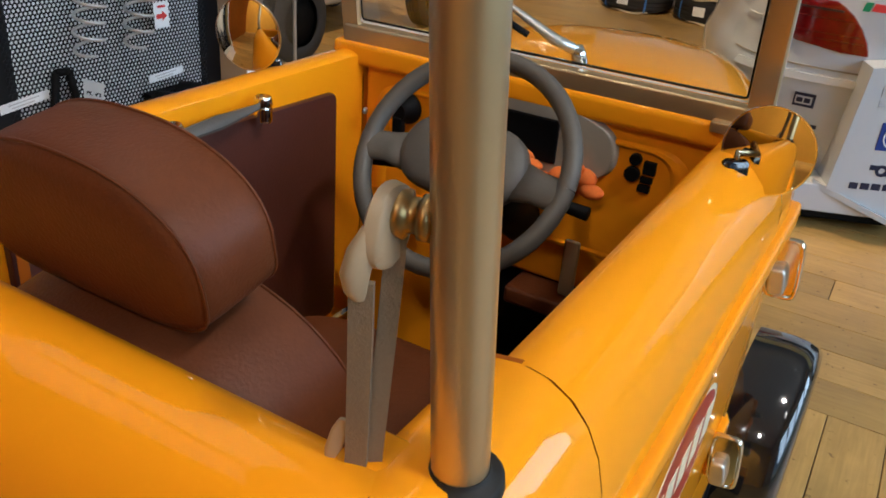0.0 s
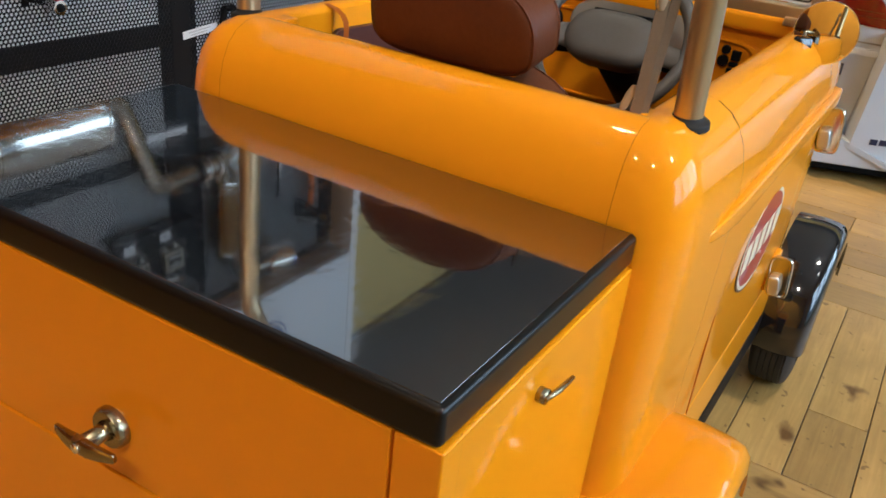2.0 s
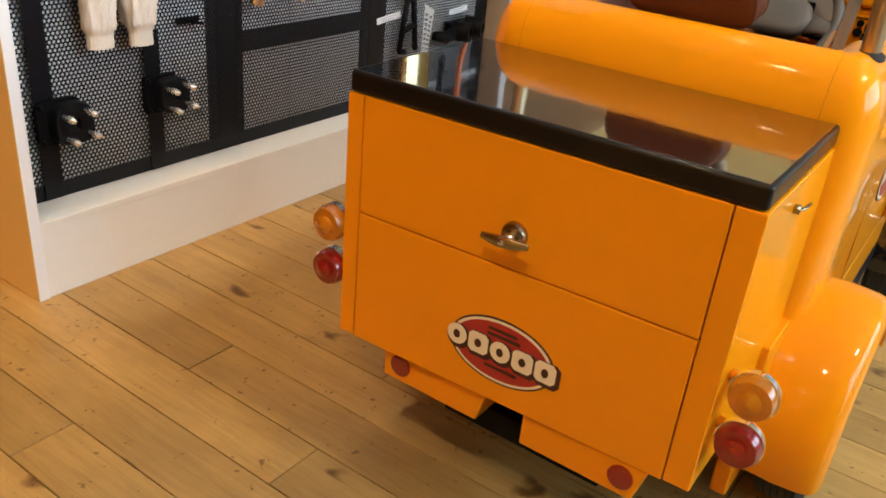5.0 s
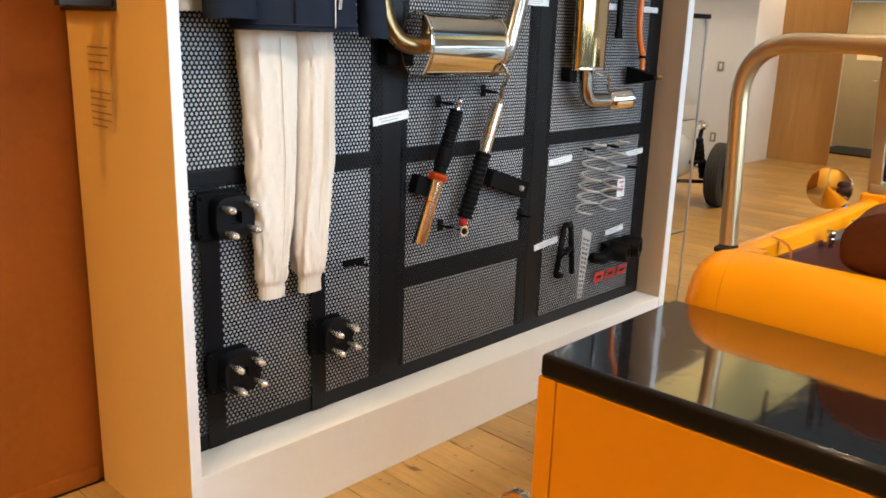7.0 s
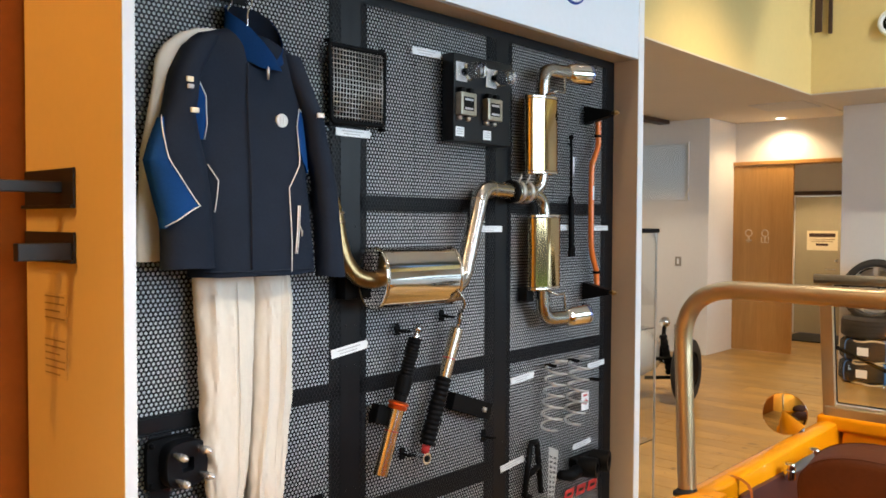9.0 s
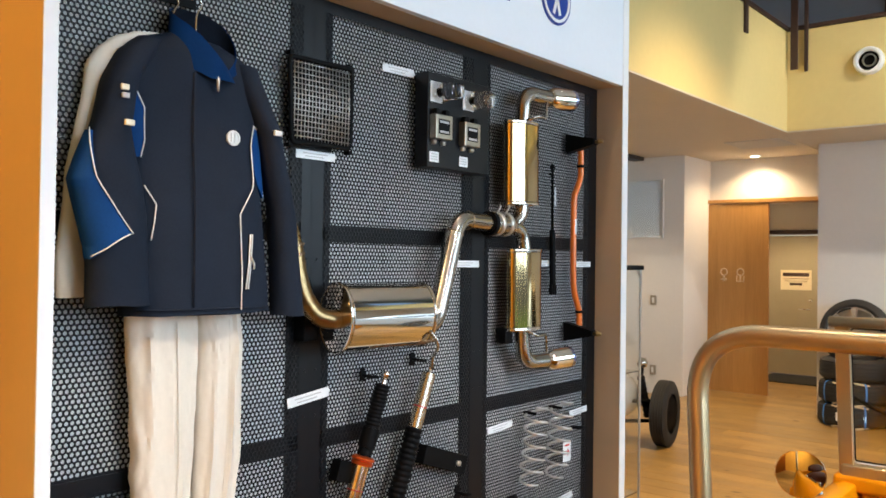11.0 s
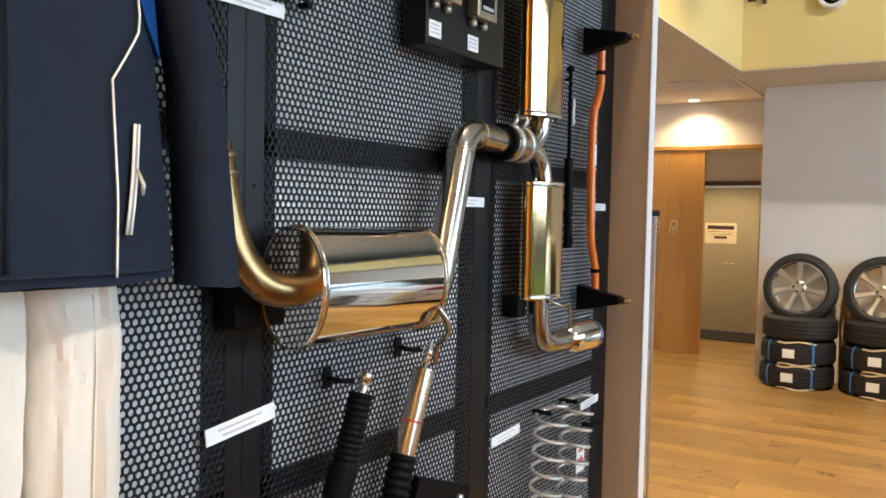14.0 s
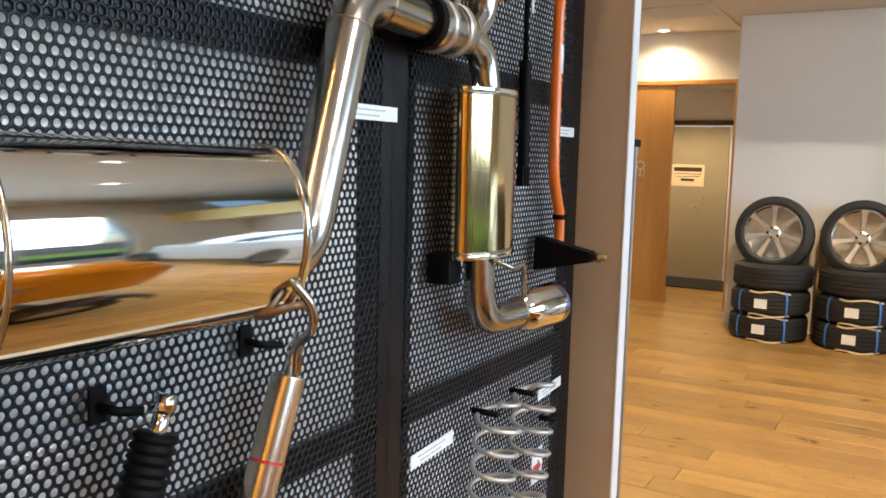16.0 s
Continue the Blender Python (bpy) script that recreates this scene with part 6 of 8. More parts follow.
# standing collar, open towards one side: blue outside, dark lining
def collar_shell(inset):
    rings = []
    for k in range(7):
        t = k / 6
        ring = []
        for i in range(45):
            a = -212 + 362 * i / 44
            top = float(np.interp(a, (-212, -190, -168, -140, -90, -30, 20, 60, 90, 120, 150), (2.148, 2.180, 2.210, 2.250, 2.290, 2.315, 2.318, 2.290, 2.250, 2.200, 2.155)))
            foot = float(np.interp(abs(a), (0, 90, 168), (2.205, 2.180, 2.120)))
            q = radians(a)
            ry, rx = 0.102 - 0.006 * t - inset, 0.052 - inset + (0.006 if a < -150 else 0.0)
            fold = 0.004 * math.sin(q * 3 + 1) * t
            ring.append(Vector((-2.070 - rx * math.cos(q) + 0.012 * (1 - t) * (abs(a) / 168) ** 2, 0.186 + (ry + fold) * math.sin(q), foot + (top - inset * 0.2 - foot) * t)))
        rings.append(ring)
    bm = loft(bmesh.new(), rings, closed=False)
    bmesh.ops.solidify(bm, geom=bm.faces[:], thickness=0.002)
    return fix(bm)


part("collar", collar_shell(0.0), M_BLUE, jk, "blue standing collar, open at the front")
part("collar_lining", collar_shell(0.005), M_JACKET, jk)
em_ = lathe(bmesh.new(), on_body(0.236, 1.975, 0.004), on_body(0.236, 1.975, 0.010), [(0, 0.020), (1, 0.020), (1, 0.016), (0.5, 0.016)], 24)
part("chest_badge", fix(em_), M_PIPING, jk, "round pale embroidered badge")
bd = bmesh.new()
for dy in (-0.006, 0.006):
    p = on_body(0.236 + dy, 1.975, 0.009)
    box(bd, p.x - 0.002, p.x + 0.002, p.y - 0.0025, p.y + 0.0025, p.z - 0.012, p.z + 0.012)
part("badge_mark", bd, M_PIPING, jk)
for (z, u, w, hh, m_) in ((2.058, -0.15, 0.010, 0.007, M_CREAM), (2.038, -0.05, 0.009, 0.006, M_PRINTGREY), (1.974, 0.35, 0.012, 0.007, M_CREAM)):
    p = on_limb(SLV_L, u, z, 0.010)
    part("sleeve_badge", boxm(p.x - 0.004, p.x + 0.004, p.y - w, p.y + w, z - hh, z + hh, 0.002, m=None), m_, jk)
p = on_limb(SLV_R, -0.1, 2.0, 0.008)
part("sleeve_badge", boxm(p.x - 0.004, p.x + 0.004, p.y - 0.013, p.y + 0.013, 1.993, 2.007, 0.002), M_PIPING, jk)
hg_ = thing("clothes_hanger", (-2.06, 0.14, 2.3), "black hanger with wire hooks on the panel's rod", "hanger")
for x, y in ((-2.07, 0.165), (-2.10, 0.115)):
    part("hook_wire", tubem(smooth_line([(x, y, 2.20), (x, y, 2.29), (x, y + 0.016, 2.322), (x, y, 2.346), (x, y - 0.016, 2.33)], 6), 0.0025, 8), M_CHROME, hg_)
part("shoulder_bar", tubem(smooth_line([(-2.09, 0.0, 2.13), (-2.09, 0.11, 2.18), (-2.09, 0.18, 2.20), (-2.09, 0.25, 2.18), (-2.09, 0.32, 2.13)], 5), 0.009, 8), M_BLACK, hg_)
part("rod", tubem([(XP, 0.14, 2.343), (-2.03, 0.14, 2.343)], 0.006, 10), M_BLACK, hg_)
part("rod_plate", boxm(XP, XP + 0.006, 0.06, 0.20, 2.325, 2.368, 0.002), M_BLACK, hg_)


# wheel-hub adapters
def hub_adapter(y, z, s=0.070, bolts=4):
    o = thing("hub_adapter", (XP, y, z), "black hub adapter with chrome studs bolted to a strip", "car part", "hub adapters")
    part("back_plate", fix(loft(bmesh.new(), [super_ring((x, y, z), (0, 1, 0), (0, 0, 1), s * k, s * k, 7, 40) for x, k in ((XP + 0.007, 1.0), (XP + 0.019, 1.0), (XP + 0.022, 0.97))])), M_BLACK, o)
    c = Vector((XP + 0.022, y + 0.030, z - 0.004))
    rings = [super_ring((c.x + d_, c.y, c.z), (0, 1, 0), (0, 0, 1), s * 0.90 * k, s * 0.90 * k, p_, 48) for d_, k, p_ in ((0.0, 1.0, 3.2), (0.034, 1.0, 3.2), (0.040, 0.95, 3.2), (0.040, 0.30, 6), (0.010, 0.28, 6))]
    part("disc", fix(loft(bmesh.new(), rings)), M_PANEL, o, "rounded black disc with a square bore")
    for k in range(bolts):
        a = 2 * math.pi * (k + 0.5) / bolts + 0.10
        by, bz = c.y + s * 0.72 * math.cos(a), c.z + s * 0.72 * math.sin(a)
        sd = part("stud", lathe(bmesh.new(), (c.x + 0.036, by, bz), (c.x + 0.104, by, bz), [(0, 0.0074), (0.9, 0.0074), (1, 0.005)], 14), M_STUD, o)
        part("nut", lathe(bmesh.new(), (c.x + 0.066, by, bz), (c.x + 0.100, by, bz), [(0, 0.0095), (0.1, 0.0118), (0.55, 0.0118), (0.7, 0.0105), (1, 0.0078)], 12), M_STUD, sd)
    for dy, dz in ((-0.80, 0.76), (-0.80, -0.76)):
        part("corner_bolt", lathe(bmesh.new(), (XP + 0.02, y + s * dy, z + s * dz), (XP + 0.03, y + s * dy, z + s * dz), [(0, 0.009), (1, 0.007)], 12), M_BLACK, o)


hub_adapter(-0.068, 0.995, 0.074)
hub_adapter(-0.060, 0.508, 0.072)
hub_adapter(0.315, 0.528, 0.066)

# air filter
af = thing("air_filter", (-2.1, 0.61, 2.13), "black framed air filter with wire grid", "car part")
Y0, Y1, Z0, Z1 = 0.505, 0.757, 2.012, 2.262
fr_ = bmesh.new()
tube(fr_, fillet([(-2.105, (Y0 + Y1) / 2, Z1), (-2.105, Y1, Z1 + 0.004), (-2.105, Y1 - 0.004, Z0), (-2.105, Y0 + 0.012, Z0 - 0.004), (-2.105, Y0, Z1), (-2.105, (Y0 + Y1) / 2, Z1)], 0.015, 4), 0.0085, 10)
part("frame", fr_, M_BLACK, af)
part("element", boxm(XP + 0.004, -2.110, Y0 + 0.012, Y1 - 0.008, Z0 + 0.006, Z1 - 0.006, 0.004), M_BLACK, af)
for k in range(17):
    y = Y0 + 0.018 + k * (Y1 - Y0 - 0.032) / 16
    part("grid_wire", tubem([(-2.104, y, Z0 + 0.008), (-2.100, y, (Z0 + Z1) / 2), (-2.104, y, Z1 - 0.008)], 0.0016, 5), M_ALU, af)
for k in range(15):
    z = Z0 + 0.016 + k * (Z1 - Z0 - 0.03) / 14
    part("grid_wire", tubem([(-2.102, Y0 + 0.012, z), (-2.098, (Y0 + Y1) / 2, z), (-2.102, Y1 - 0.010, z)], 0.0017, 5), M_ALU, af)
for y, z in ((Y0 + 0.01, Z1 + 0.014), (Y1 - 0.006, Z1 + 0.014), (Y1, Z0 - 0.012), (Y0 + 0.01, Z0 - 0.012)):
    part("clip", boxm(XP, -2.105, y - 0.008, y + 0.008, z - 0.006, z + 0.006, 0.002), M_BLACK, af)

# board with two control units and clear caps
eb_ = thing("sensor_board", (-2.1, 1.26, 2.15), "dark grey display board with two metal control units and clear caps", "display board")
part("board", boxm(XP + 0.004, -2.062, 1.078, 1.428, 1.985, 2.318, 0.004), M_PANEL, eb_)
for y, z in ((1.135, 2.250), (1.315, 2.247)):
    part("clear_cap", fix(loft(bmesh.new(), [super_ring((x, y + o_, z), (0, 1, 0), (0, 0, 1), hy_, hz_, 4, 24) for x, o_, hy_, hz_ in ((-2.061, 0, 0.044, 0.033), (-2.052, 0, 0.044, 0.033), (-2.05, 0.004, 0.038, 0.029), (-1.985, 0.010, 0.037, 0.028), (-1.980, 0.010, 0.03, 0.022))])), M_CLEARPL, eb_)
    part("cap_plug", cyl(bmesh.new(), (-2.05, y - 0.012, z - 0.002), (-2.035, y - 0.012, z - 0.002), 0.012, 14), M_BLACK, eb_)
    part("cap_flange", boxm(-2.0615, -2.056, y - 0.05, y + 0.012, z - 0.038, z + 0.034, 0.003), M_TAG, eb_)
for y, z in ((1.130, 2.125), (1.290, 2.118)):
    part("control_unit", boxm(-2.062, -2.030, y - 0.045, y + 0.045, z - 0.043, z + 0.043, 0.004), M_UNIT, eb_, "brushed metal control unit")
    part("unit_cover", boxm(-2.0305, -2.0285, y - 0.032, y + 0.028, z - 0.026, z + 0.026, 0.001), M_BLACK, eb_)
    for dz in (-0.018, 0.016):
        part("unit_label", boxm(-2.0286, -2.0279, y - 0.026, y + 0.022, z + dz - 0.004, z + dz + 0.004), M_PRINTGREY, eb_)
    for dy in (-0.028, 0.022):
        part("plug", boxm(-2.055, -2.033, y + dy - 0.012, y + dy + 0.012, z + 0.043, z + 0.062, 0.003), M_BLACK, eb_)
        part("foot_screw", cyl(bmesh.new(), (-2.062, y + dy, z - 0.052), (-2.048, y + dy, z - 0.052), 0.009, 12), M_ALU, eb_)
for y, z in ((1.112, 2.022), (1.275, 2.020)):
    part("plate_label", boxm(-2.0625, -2.0605, y - 0.024, y + 0.024, z - 0.018, z + 0.018), M_TAG, eb_)
    ln = bmesh.new()
    for k in range(3):
        box(ln, -2.0606, -2.0598, y - 0.018, y + 0.016, z - 0.010 + k * 0.009, z - 0.007 + k * 0.009)
    part("print_line", ln, M_PRINTGREY, eb_)

# exhaust: centre silencer, pipes, two tail silencers
ex = thing("exhaust_system", (-2.03, 1.2, 1.6), "polished stainless sports exhaust with one centre and two tail silencers", "exhaust")


def oval_can(p, q, ha, hb, a_dir, seg=56):
    """A silencer of oval section; ha along a_dir, hb across."""
    p, q = Vector(p), Vector(q)
    d_ = (q - p).normalized()
    u = Vector(a_dir)
    u = (u - d_ * u.dot(d_)).normalized()
    w = d_.cross(u)

    def ring(c, k=1.0, grow=0.0):
        return [c + u * (ha * k + grow) * math.cos(2 * math.pi * i / seg) + w * (hb * k + grow) * math.sin(2 * math.pi * i / seg) for i in range(seg)]
    o = part("silencer", fix(loft(bmesh.new(), [ring(p), ring(q)], cap=False)), M_STEEL if seg > 50 else M_CAN, ex, "mirror-polished silencer can")
    for c, s in ((p, -1), (q, 1)):
        e = d_ * s
        part("end_rim", fix(loft(bmesh.new(), [ring(c - e * 0.003, 1, 0.0015), ring(c + e * 0.003, 1, 0.003), ring(c + e * 0.007, 1, 0.002), ring(c + e * 0.008, 1, -0.001), ring(c + e * 0.004, 1, -0.003)], cap=False)), M_STEEL, o)
        part("end_plate", fix(loft(bmesh.new(), [ring(c + e * 0.0045, 1, -0.002), ring(c - e * 0.004, 1, -0.002)])), M_STEEL, o, smooth=0)
        part("end_seam", tubem(ring(c - e * 0.004, 1, 0.001) + ring(c - e * 0.004, 1, 0.001)[:1], 0.0028, 6, cap=False), M_BRUSH, o)
    return o


oval_can((-2.012, 0.622, 1.487), (-2.018, 1.000, 1.482), 0.0705, 0.1045, (1, 0, 0))
oval_can((-2.066, 1.652, 1.893), (-2.064, 1.644, 2.207), 0.046, 0.103, (1, 0, 0), 44)
oval_can((-2.068, 1.682, 1.398), (-2.066, 1.676, 1.704), 0.046, 0.103, (1, 0, 0), 44)
PR = 0.0285
part("inlet_pipe", tubem(smooth_line([(-2.08, 0.430, 1.86), (-2.075, 0.478, 1.77), (-2.068, 0.500, 1.69), (-2.06, 0.506, 1.63), (-2.045, 0.520, 1.555), (-2.025, 0.550, 1.502), (-2.014, 0.592, 1.484), (-2.012, 0.635, 1.484)], 7), PR, 20), M_TAN, ex, "straw-tinted inlet pipe")
for z_, y_ in ((1.70, 0.498), (1.672, 0.502), (1.645, 0.506)):
    part("pipe_ring", lathe(bmesh.new(), (-2.066, y_, z_), (-2.064, y_ + 0.002, z_ - 0.008), [(0, PR + 0.001), (0.3, PR + 0.003), (0.7, PR + 0.003), (1, PR + 0.001)], 20, cap=False), M_WELD, ex)
mid = fillet([(-2.022, 0.98, 1.440), (-2.035, 1.095, 1.440), (-2.062, 1.246, 1.812), (-2.074, 1.480, 1.804)], 0.085, 12)
part("mid_pipe", tubem(mid, PR + 0.005, 22), M_BRUSH, ex)
for i in (14, 26):
    a, b = mid[i], mid[i + 1]
    part("pipe_ring", lathe(bmesh.new(), a, a + (b - a).normalized() * 0.004, [(0, PR + 0.005), (0.3, PR + 0.0066), (0.7, PR + 0.0066), (1, PR + 0.005)], 22, cap=False), M_WELD, ex)
CX = -2.074
part("y_inlet", tubem([(CX, 1.470, 1.806), (CX, 1.60, 1.802)], PR + 0.004, 22), M_BRUSH, ex)
sv_ = part("sleeve_clamp", fix(lathe(bmesh.new(), (CX, 1.455, 1.805), (CX, 1.585, 1.803), [(0, 0.030), (0, 0.042), (0.05, 0.044), (0.9, 0.044), (1, 0.040), (1, 0.030)], 28, cap=False)), M_BRUSH, ex)
part("clamp_mouth", fix(lathe(bmesh.new(), (CX, 1.444, 1.805), (CX, 1.462, 1.805), [(0, 0.036), (0, 0.047), (1, 0.047), (1, 0.036)], 28, cap=False)), M_BLACK, sv_)
for y in (1.492, 1.548):
    part("clamp_band", lathe(bmesh.new(), (CX, y - 0.009, 1.805), (CX, y + 0.009, 1.805), [(0, 0.044), (0, 0.0475), (1, 0.0475), (1, 0.044)], 28, cap=False), M_ALU, sv_)
    part("clamp_bolt", tubem([(CX + 0.014, y - 0.012, 1.846), (CX + 0.022, y, 1.866), (CX + 0.016, y + 0.006, 1.878)], 0.0045, 8), M_ALU, sv_)
part("y_branch", tubem(smooth_line([(CX, 1.585, 1.806), (CX + 0.003, 1.615, 1.815), (CX + 0.008, 1.645, 1.845), (-2.062, 1.653, 1.90)], 6), PR - 0.001, 20), M_BRUSH, ex)
part("y_branch", tubem(smooth_line([(CX, 1.585, 1.806), (CX + 0.003, 1.622, 1.796), (CX + 0.006, 1.662, 1.765), (-2.064, 1.676, 1.70)], 6), PR - 0.001, 20), M_BRUSH, ex)


def tip(zs, b0, e0, d_):
    """Tight outlet elbow and flared tip; zs is +1 upwards, -1 downwards."""
    b0, e0, d_ = Vector(b0), Vector(e0), Vector(d_).normalized()
    n0 = e0 - d_ * 0.135
    knee = b0 + (n0 - b0) * 0.06
    knee.z = n0.z
    pts = fillet([b0, knee, n0 + d_ * 0.015], 0.068, 12)
    part("outlet_bend", tubem(pts, 0.0305, 22), M_BRUSH, ex)
    o = part("tail_tip", fix(lathe(bmesh.new(), n0, e0, [(0, 0.0305), (0.06, 0.036), (0.16, 0.0435), (0.26, 0.0455), (0.9, 0.0455), (1, 0.046), (1, 0.042), (0.4, 0.040), (0.3, 0.01)], 36, cap=False)), M_STEEL, ex)
    part("tip_edge", fix(lathe(bmesh.new(), e0 - d_ * 0.016, e0 + d_ * 0.0015, [(0, 0.0458), (0.7, 0.0468), (1, 0.0455), (1, 0.042), (0, 0.042)], 36, cap=False)), M_BLUETIP, o, "blue heat-tinted edge")
    part("weld_ring", lathe(bmesh.new(), n0 - d_ * 0.002, n0 + d_ * 0.004, [(0, 0.031), (0.5, 0.0335), (1, 0.031)], 22, cap=False), M_WELD, o)
    q = b0 + Vector((0.035, -0.01, 0.006 * zs))
    part("hanger_rod", tubem(fillet([q, q + Vector((0.02, 0.045, 0.02 * zs)), q + Vector((0.022, 0.095, 0.016 * zs)), q + Vector((0.024, 0.10, 0.085 * zs))], 0.008, 4), 0.0055, 8), M_BRUSH, ex)


tip(1, (-2.060, 1.642, 2.212), (-2.015, 1.935, 2.340), (0.20, 0.97, 0.06))
tip(-1, (-2.062, 1.660, 1.394), (-2.018, 1.940, 1.264), (0.20, 0.97, 0.04))
part("hanger_rod", tubem(smooth_line([(-1.958, 0.985, 1.43), (-1.945, 1.003, 1.40), (-1.95, 1.013, 1.37), (-1.985, 1.03, 1.34), (-1.995, 1.038, 1.30)], 5), 0.006, 8), M_BRUSH, ex)
part("hanger_rod", tubem([(-1.99, 0.955, 1.388), (-1.955, 1.00, 1.40), (-1.945, 1.013, 1.385)], 0.005, 8), M_WELD, ex)
for y, z, hw, hh in ((0.585, 1.46, 0.03, 0.045), (1.60, 1.37, 0.025, 0.03), (1.28, 1.75, 0.03, 0.03)):
    part("support", boxm(XP, XP + 0.05, y - hw, y + hw, z - hh, z + hh, 0.004), M_BLACK, ex)
part("support", boxm(XP, -2.075, 0.78, 0.84, 1.45, 1.52, 0.004), M_BLACK, ex)

# dampers
def bellows(p, q, r, folds, seg=18):
    prof = []
    for k in range(folds):
        prof += [((k + 0.1) / folds, r * 0.84), ((k + 0.4) / folds, r), ((k + 0.65) / folds, r), ((k + 0.95) / folds, r * 0.84)]
    return lathe(bmesh.new(), p, q, prof, seg)


def along(p, q, t):
    return Vector(p) + (Vector(q) - Vector(p)) * t


A0, A1 = Vector((-2.058, 0.882, 1.290)), Vector((-2.085, 0.722, 0.785))
sa = thing("shock_absorber", A1, "gold strut shock absorber with black bellows and orange ring", "car part", "shock absorbers")
part("rod", cyl(bmesh.new(), A0, along(A0, A1, 0.12), 0.010, 14), M_CHROME, sa)
part("top_nut", cyl(bmesh.new(), along(A0, A1, -0.02), along(A0, A1, 0.02), 0.014, 6), M_CHROME, sa)
part("bellows", bellows(along(A0, A1, 0.06), along(A0, A1, 0.34), 0.027, 12), M_BLACK, sa)
part("bump_sleeve", cyl(bmesh.new(), along(A0, A1, 0.33), along(A0, A1, 0.45), 0.029, 20, edge=0.002), M_BLACK, sa)
part("upper_tube", cyl(bmesh.new(), along(A0, A1, 0.45), along(A0, A1, 0.53), 0.024, 20), M_BLACK, sa)
part("spring_seat", lathe(bmesh.new(), along(A0, A1, 0.50), along(A0, A1, 0.555), [(0, 0.030), (0.2, 0.038), (0.45, 0.038), (0.5, 0.031), (0.65, 0.036), (1, 0.033)], 24), M_ORANGEMETAL, sa, "orange anodised ring")
part("strut_body", cyl(bmesh.new(), along(A0, A1, 0.55), along(A0, A1, 1.0), 0.026, 24, edge=0.002), M_GOLD, sa)
part("body_print", cyl(bmesh.new(), along(A0, A1, 0.70), along(A0, A1, 0.705), 0.0265, 20), M_MARKRED, sa)
B0, B1 = Vector((-2.072, 1.132, 1.318)), Vector((-2.090, 0.945, 0.792))
sb = thing("shock_absorber", B1, "silver shock absorber with black bellows and eye mount", "car part", "shock absorbers")
part("rod", cyl(bmesh.new(), along(B0, B1, -0.02), along(B0, B1, 0.10), 0.008, 14), M_CHROME, sb)
part("top_nut", cyl(bmesh.new(), along(B0, B1, 0.01), along(B0, B1, 0.04), 0.012, 6), M_CHROME, sb)
part("body", cyl(bmesh.new(), along(B0, B1, 0.09), along(B0, B1, 0.45), 0.0245, 24, edge=0.003), M_SILVER, sb)
part("body_print", cyl(bmesh.new(), along(B0, B1, 0.30), along(B0, B1, 0.307), 0.025, 20), M_MARKRED, sb)
part("bellows", bellows(along(B0, B1, 0.43), along(B0, B1, 0.90), 0.032, 14), M_BLACK, sb)
part("red_collar", cyl(bmesh.new(), along(B0, B1, 0.89), along(B0, B1, 0.945), 0.016, 18), M_MARKRED, sb)
ey = along(B0, B1, 0.985)
part("eye", fix(lathe(bmesh.new(), ey - Vector((0.018, 0, 0)), ey + Vector((0.020, 0, 0)), [(0, 0.022), (1, 0.022), (1, 0.013), (0, 0.013)], 24, cap=False)), M_CHROME, sb)
part("eye_bush", cyl(bmesh.new(), ey - Vector((0.016, 0, 0)), ey + Vector((0.024, 0, 0)), 0.0125, 18), M_BLACK, sb)
for i, (y, z, w, h_) in enumerate(((0.845, 1.285, 0.012, 0.022), (1.085, 1.318, 0.012, 0.022), (0.872, 0.825, 0.012, 0.022), (1.345, 0.80, 0.014, 0.026), (0.452, 0.755, 0.046, 0.012))):
    o = thing("panel_bracket", (XP, y, z), "small black steel bracket on the perforated panel", "bracket", "panel brackets")
    part("plate", boxm(XP, XP + 0.006, y - w, y + w, z - h_, z + h_, 0.002), M_BLACK, o)
    part("peg", tubem(fillet([(XP, y, z), (XP + 0.03, y + 0.005, z - 0.004), (XP + 0.045, y + 0.03, z - 0.006)], 0.012, 4), 0.006, 8), M_BLACK, o)
for y0, z0, y1, z1 in ((0.712, 1.005, 0.80, 0.975), (1.118, 0.985, 1.35, 0.905)):
    o = thing("shock_cradle", (XP, y0, z0), "black folded steel cradle arm behind a shock absorber", "bracket", "cradles")
    m_ = Matrix.Translation((XP + 0.03, (y0 + y1) / 2, (z0 + z1) / 2)) @ Matrix.Rotation(math.atan2(z1 - z0, y1 - y0), 4, "X")
    L = math.hypot(y1 - y0, z1 - z0) / 2
    part("arm", boxm(-0.03, 0.012, -L, L, -0.034, 0.034, 0.004, m=m_), M_BLACK, o)
    part("arm_bolt", cyl(bmesh.new(), m_ @ Vector((0.012, L * 0.55, 0)), m_ @ Vector((0.022, L * 0.55, 0)), 0.010, 12), M_ALU, o)

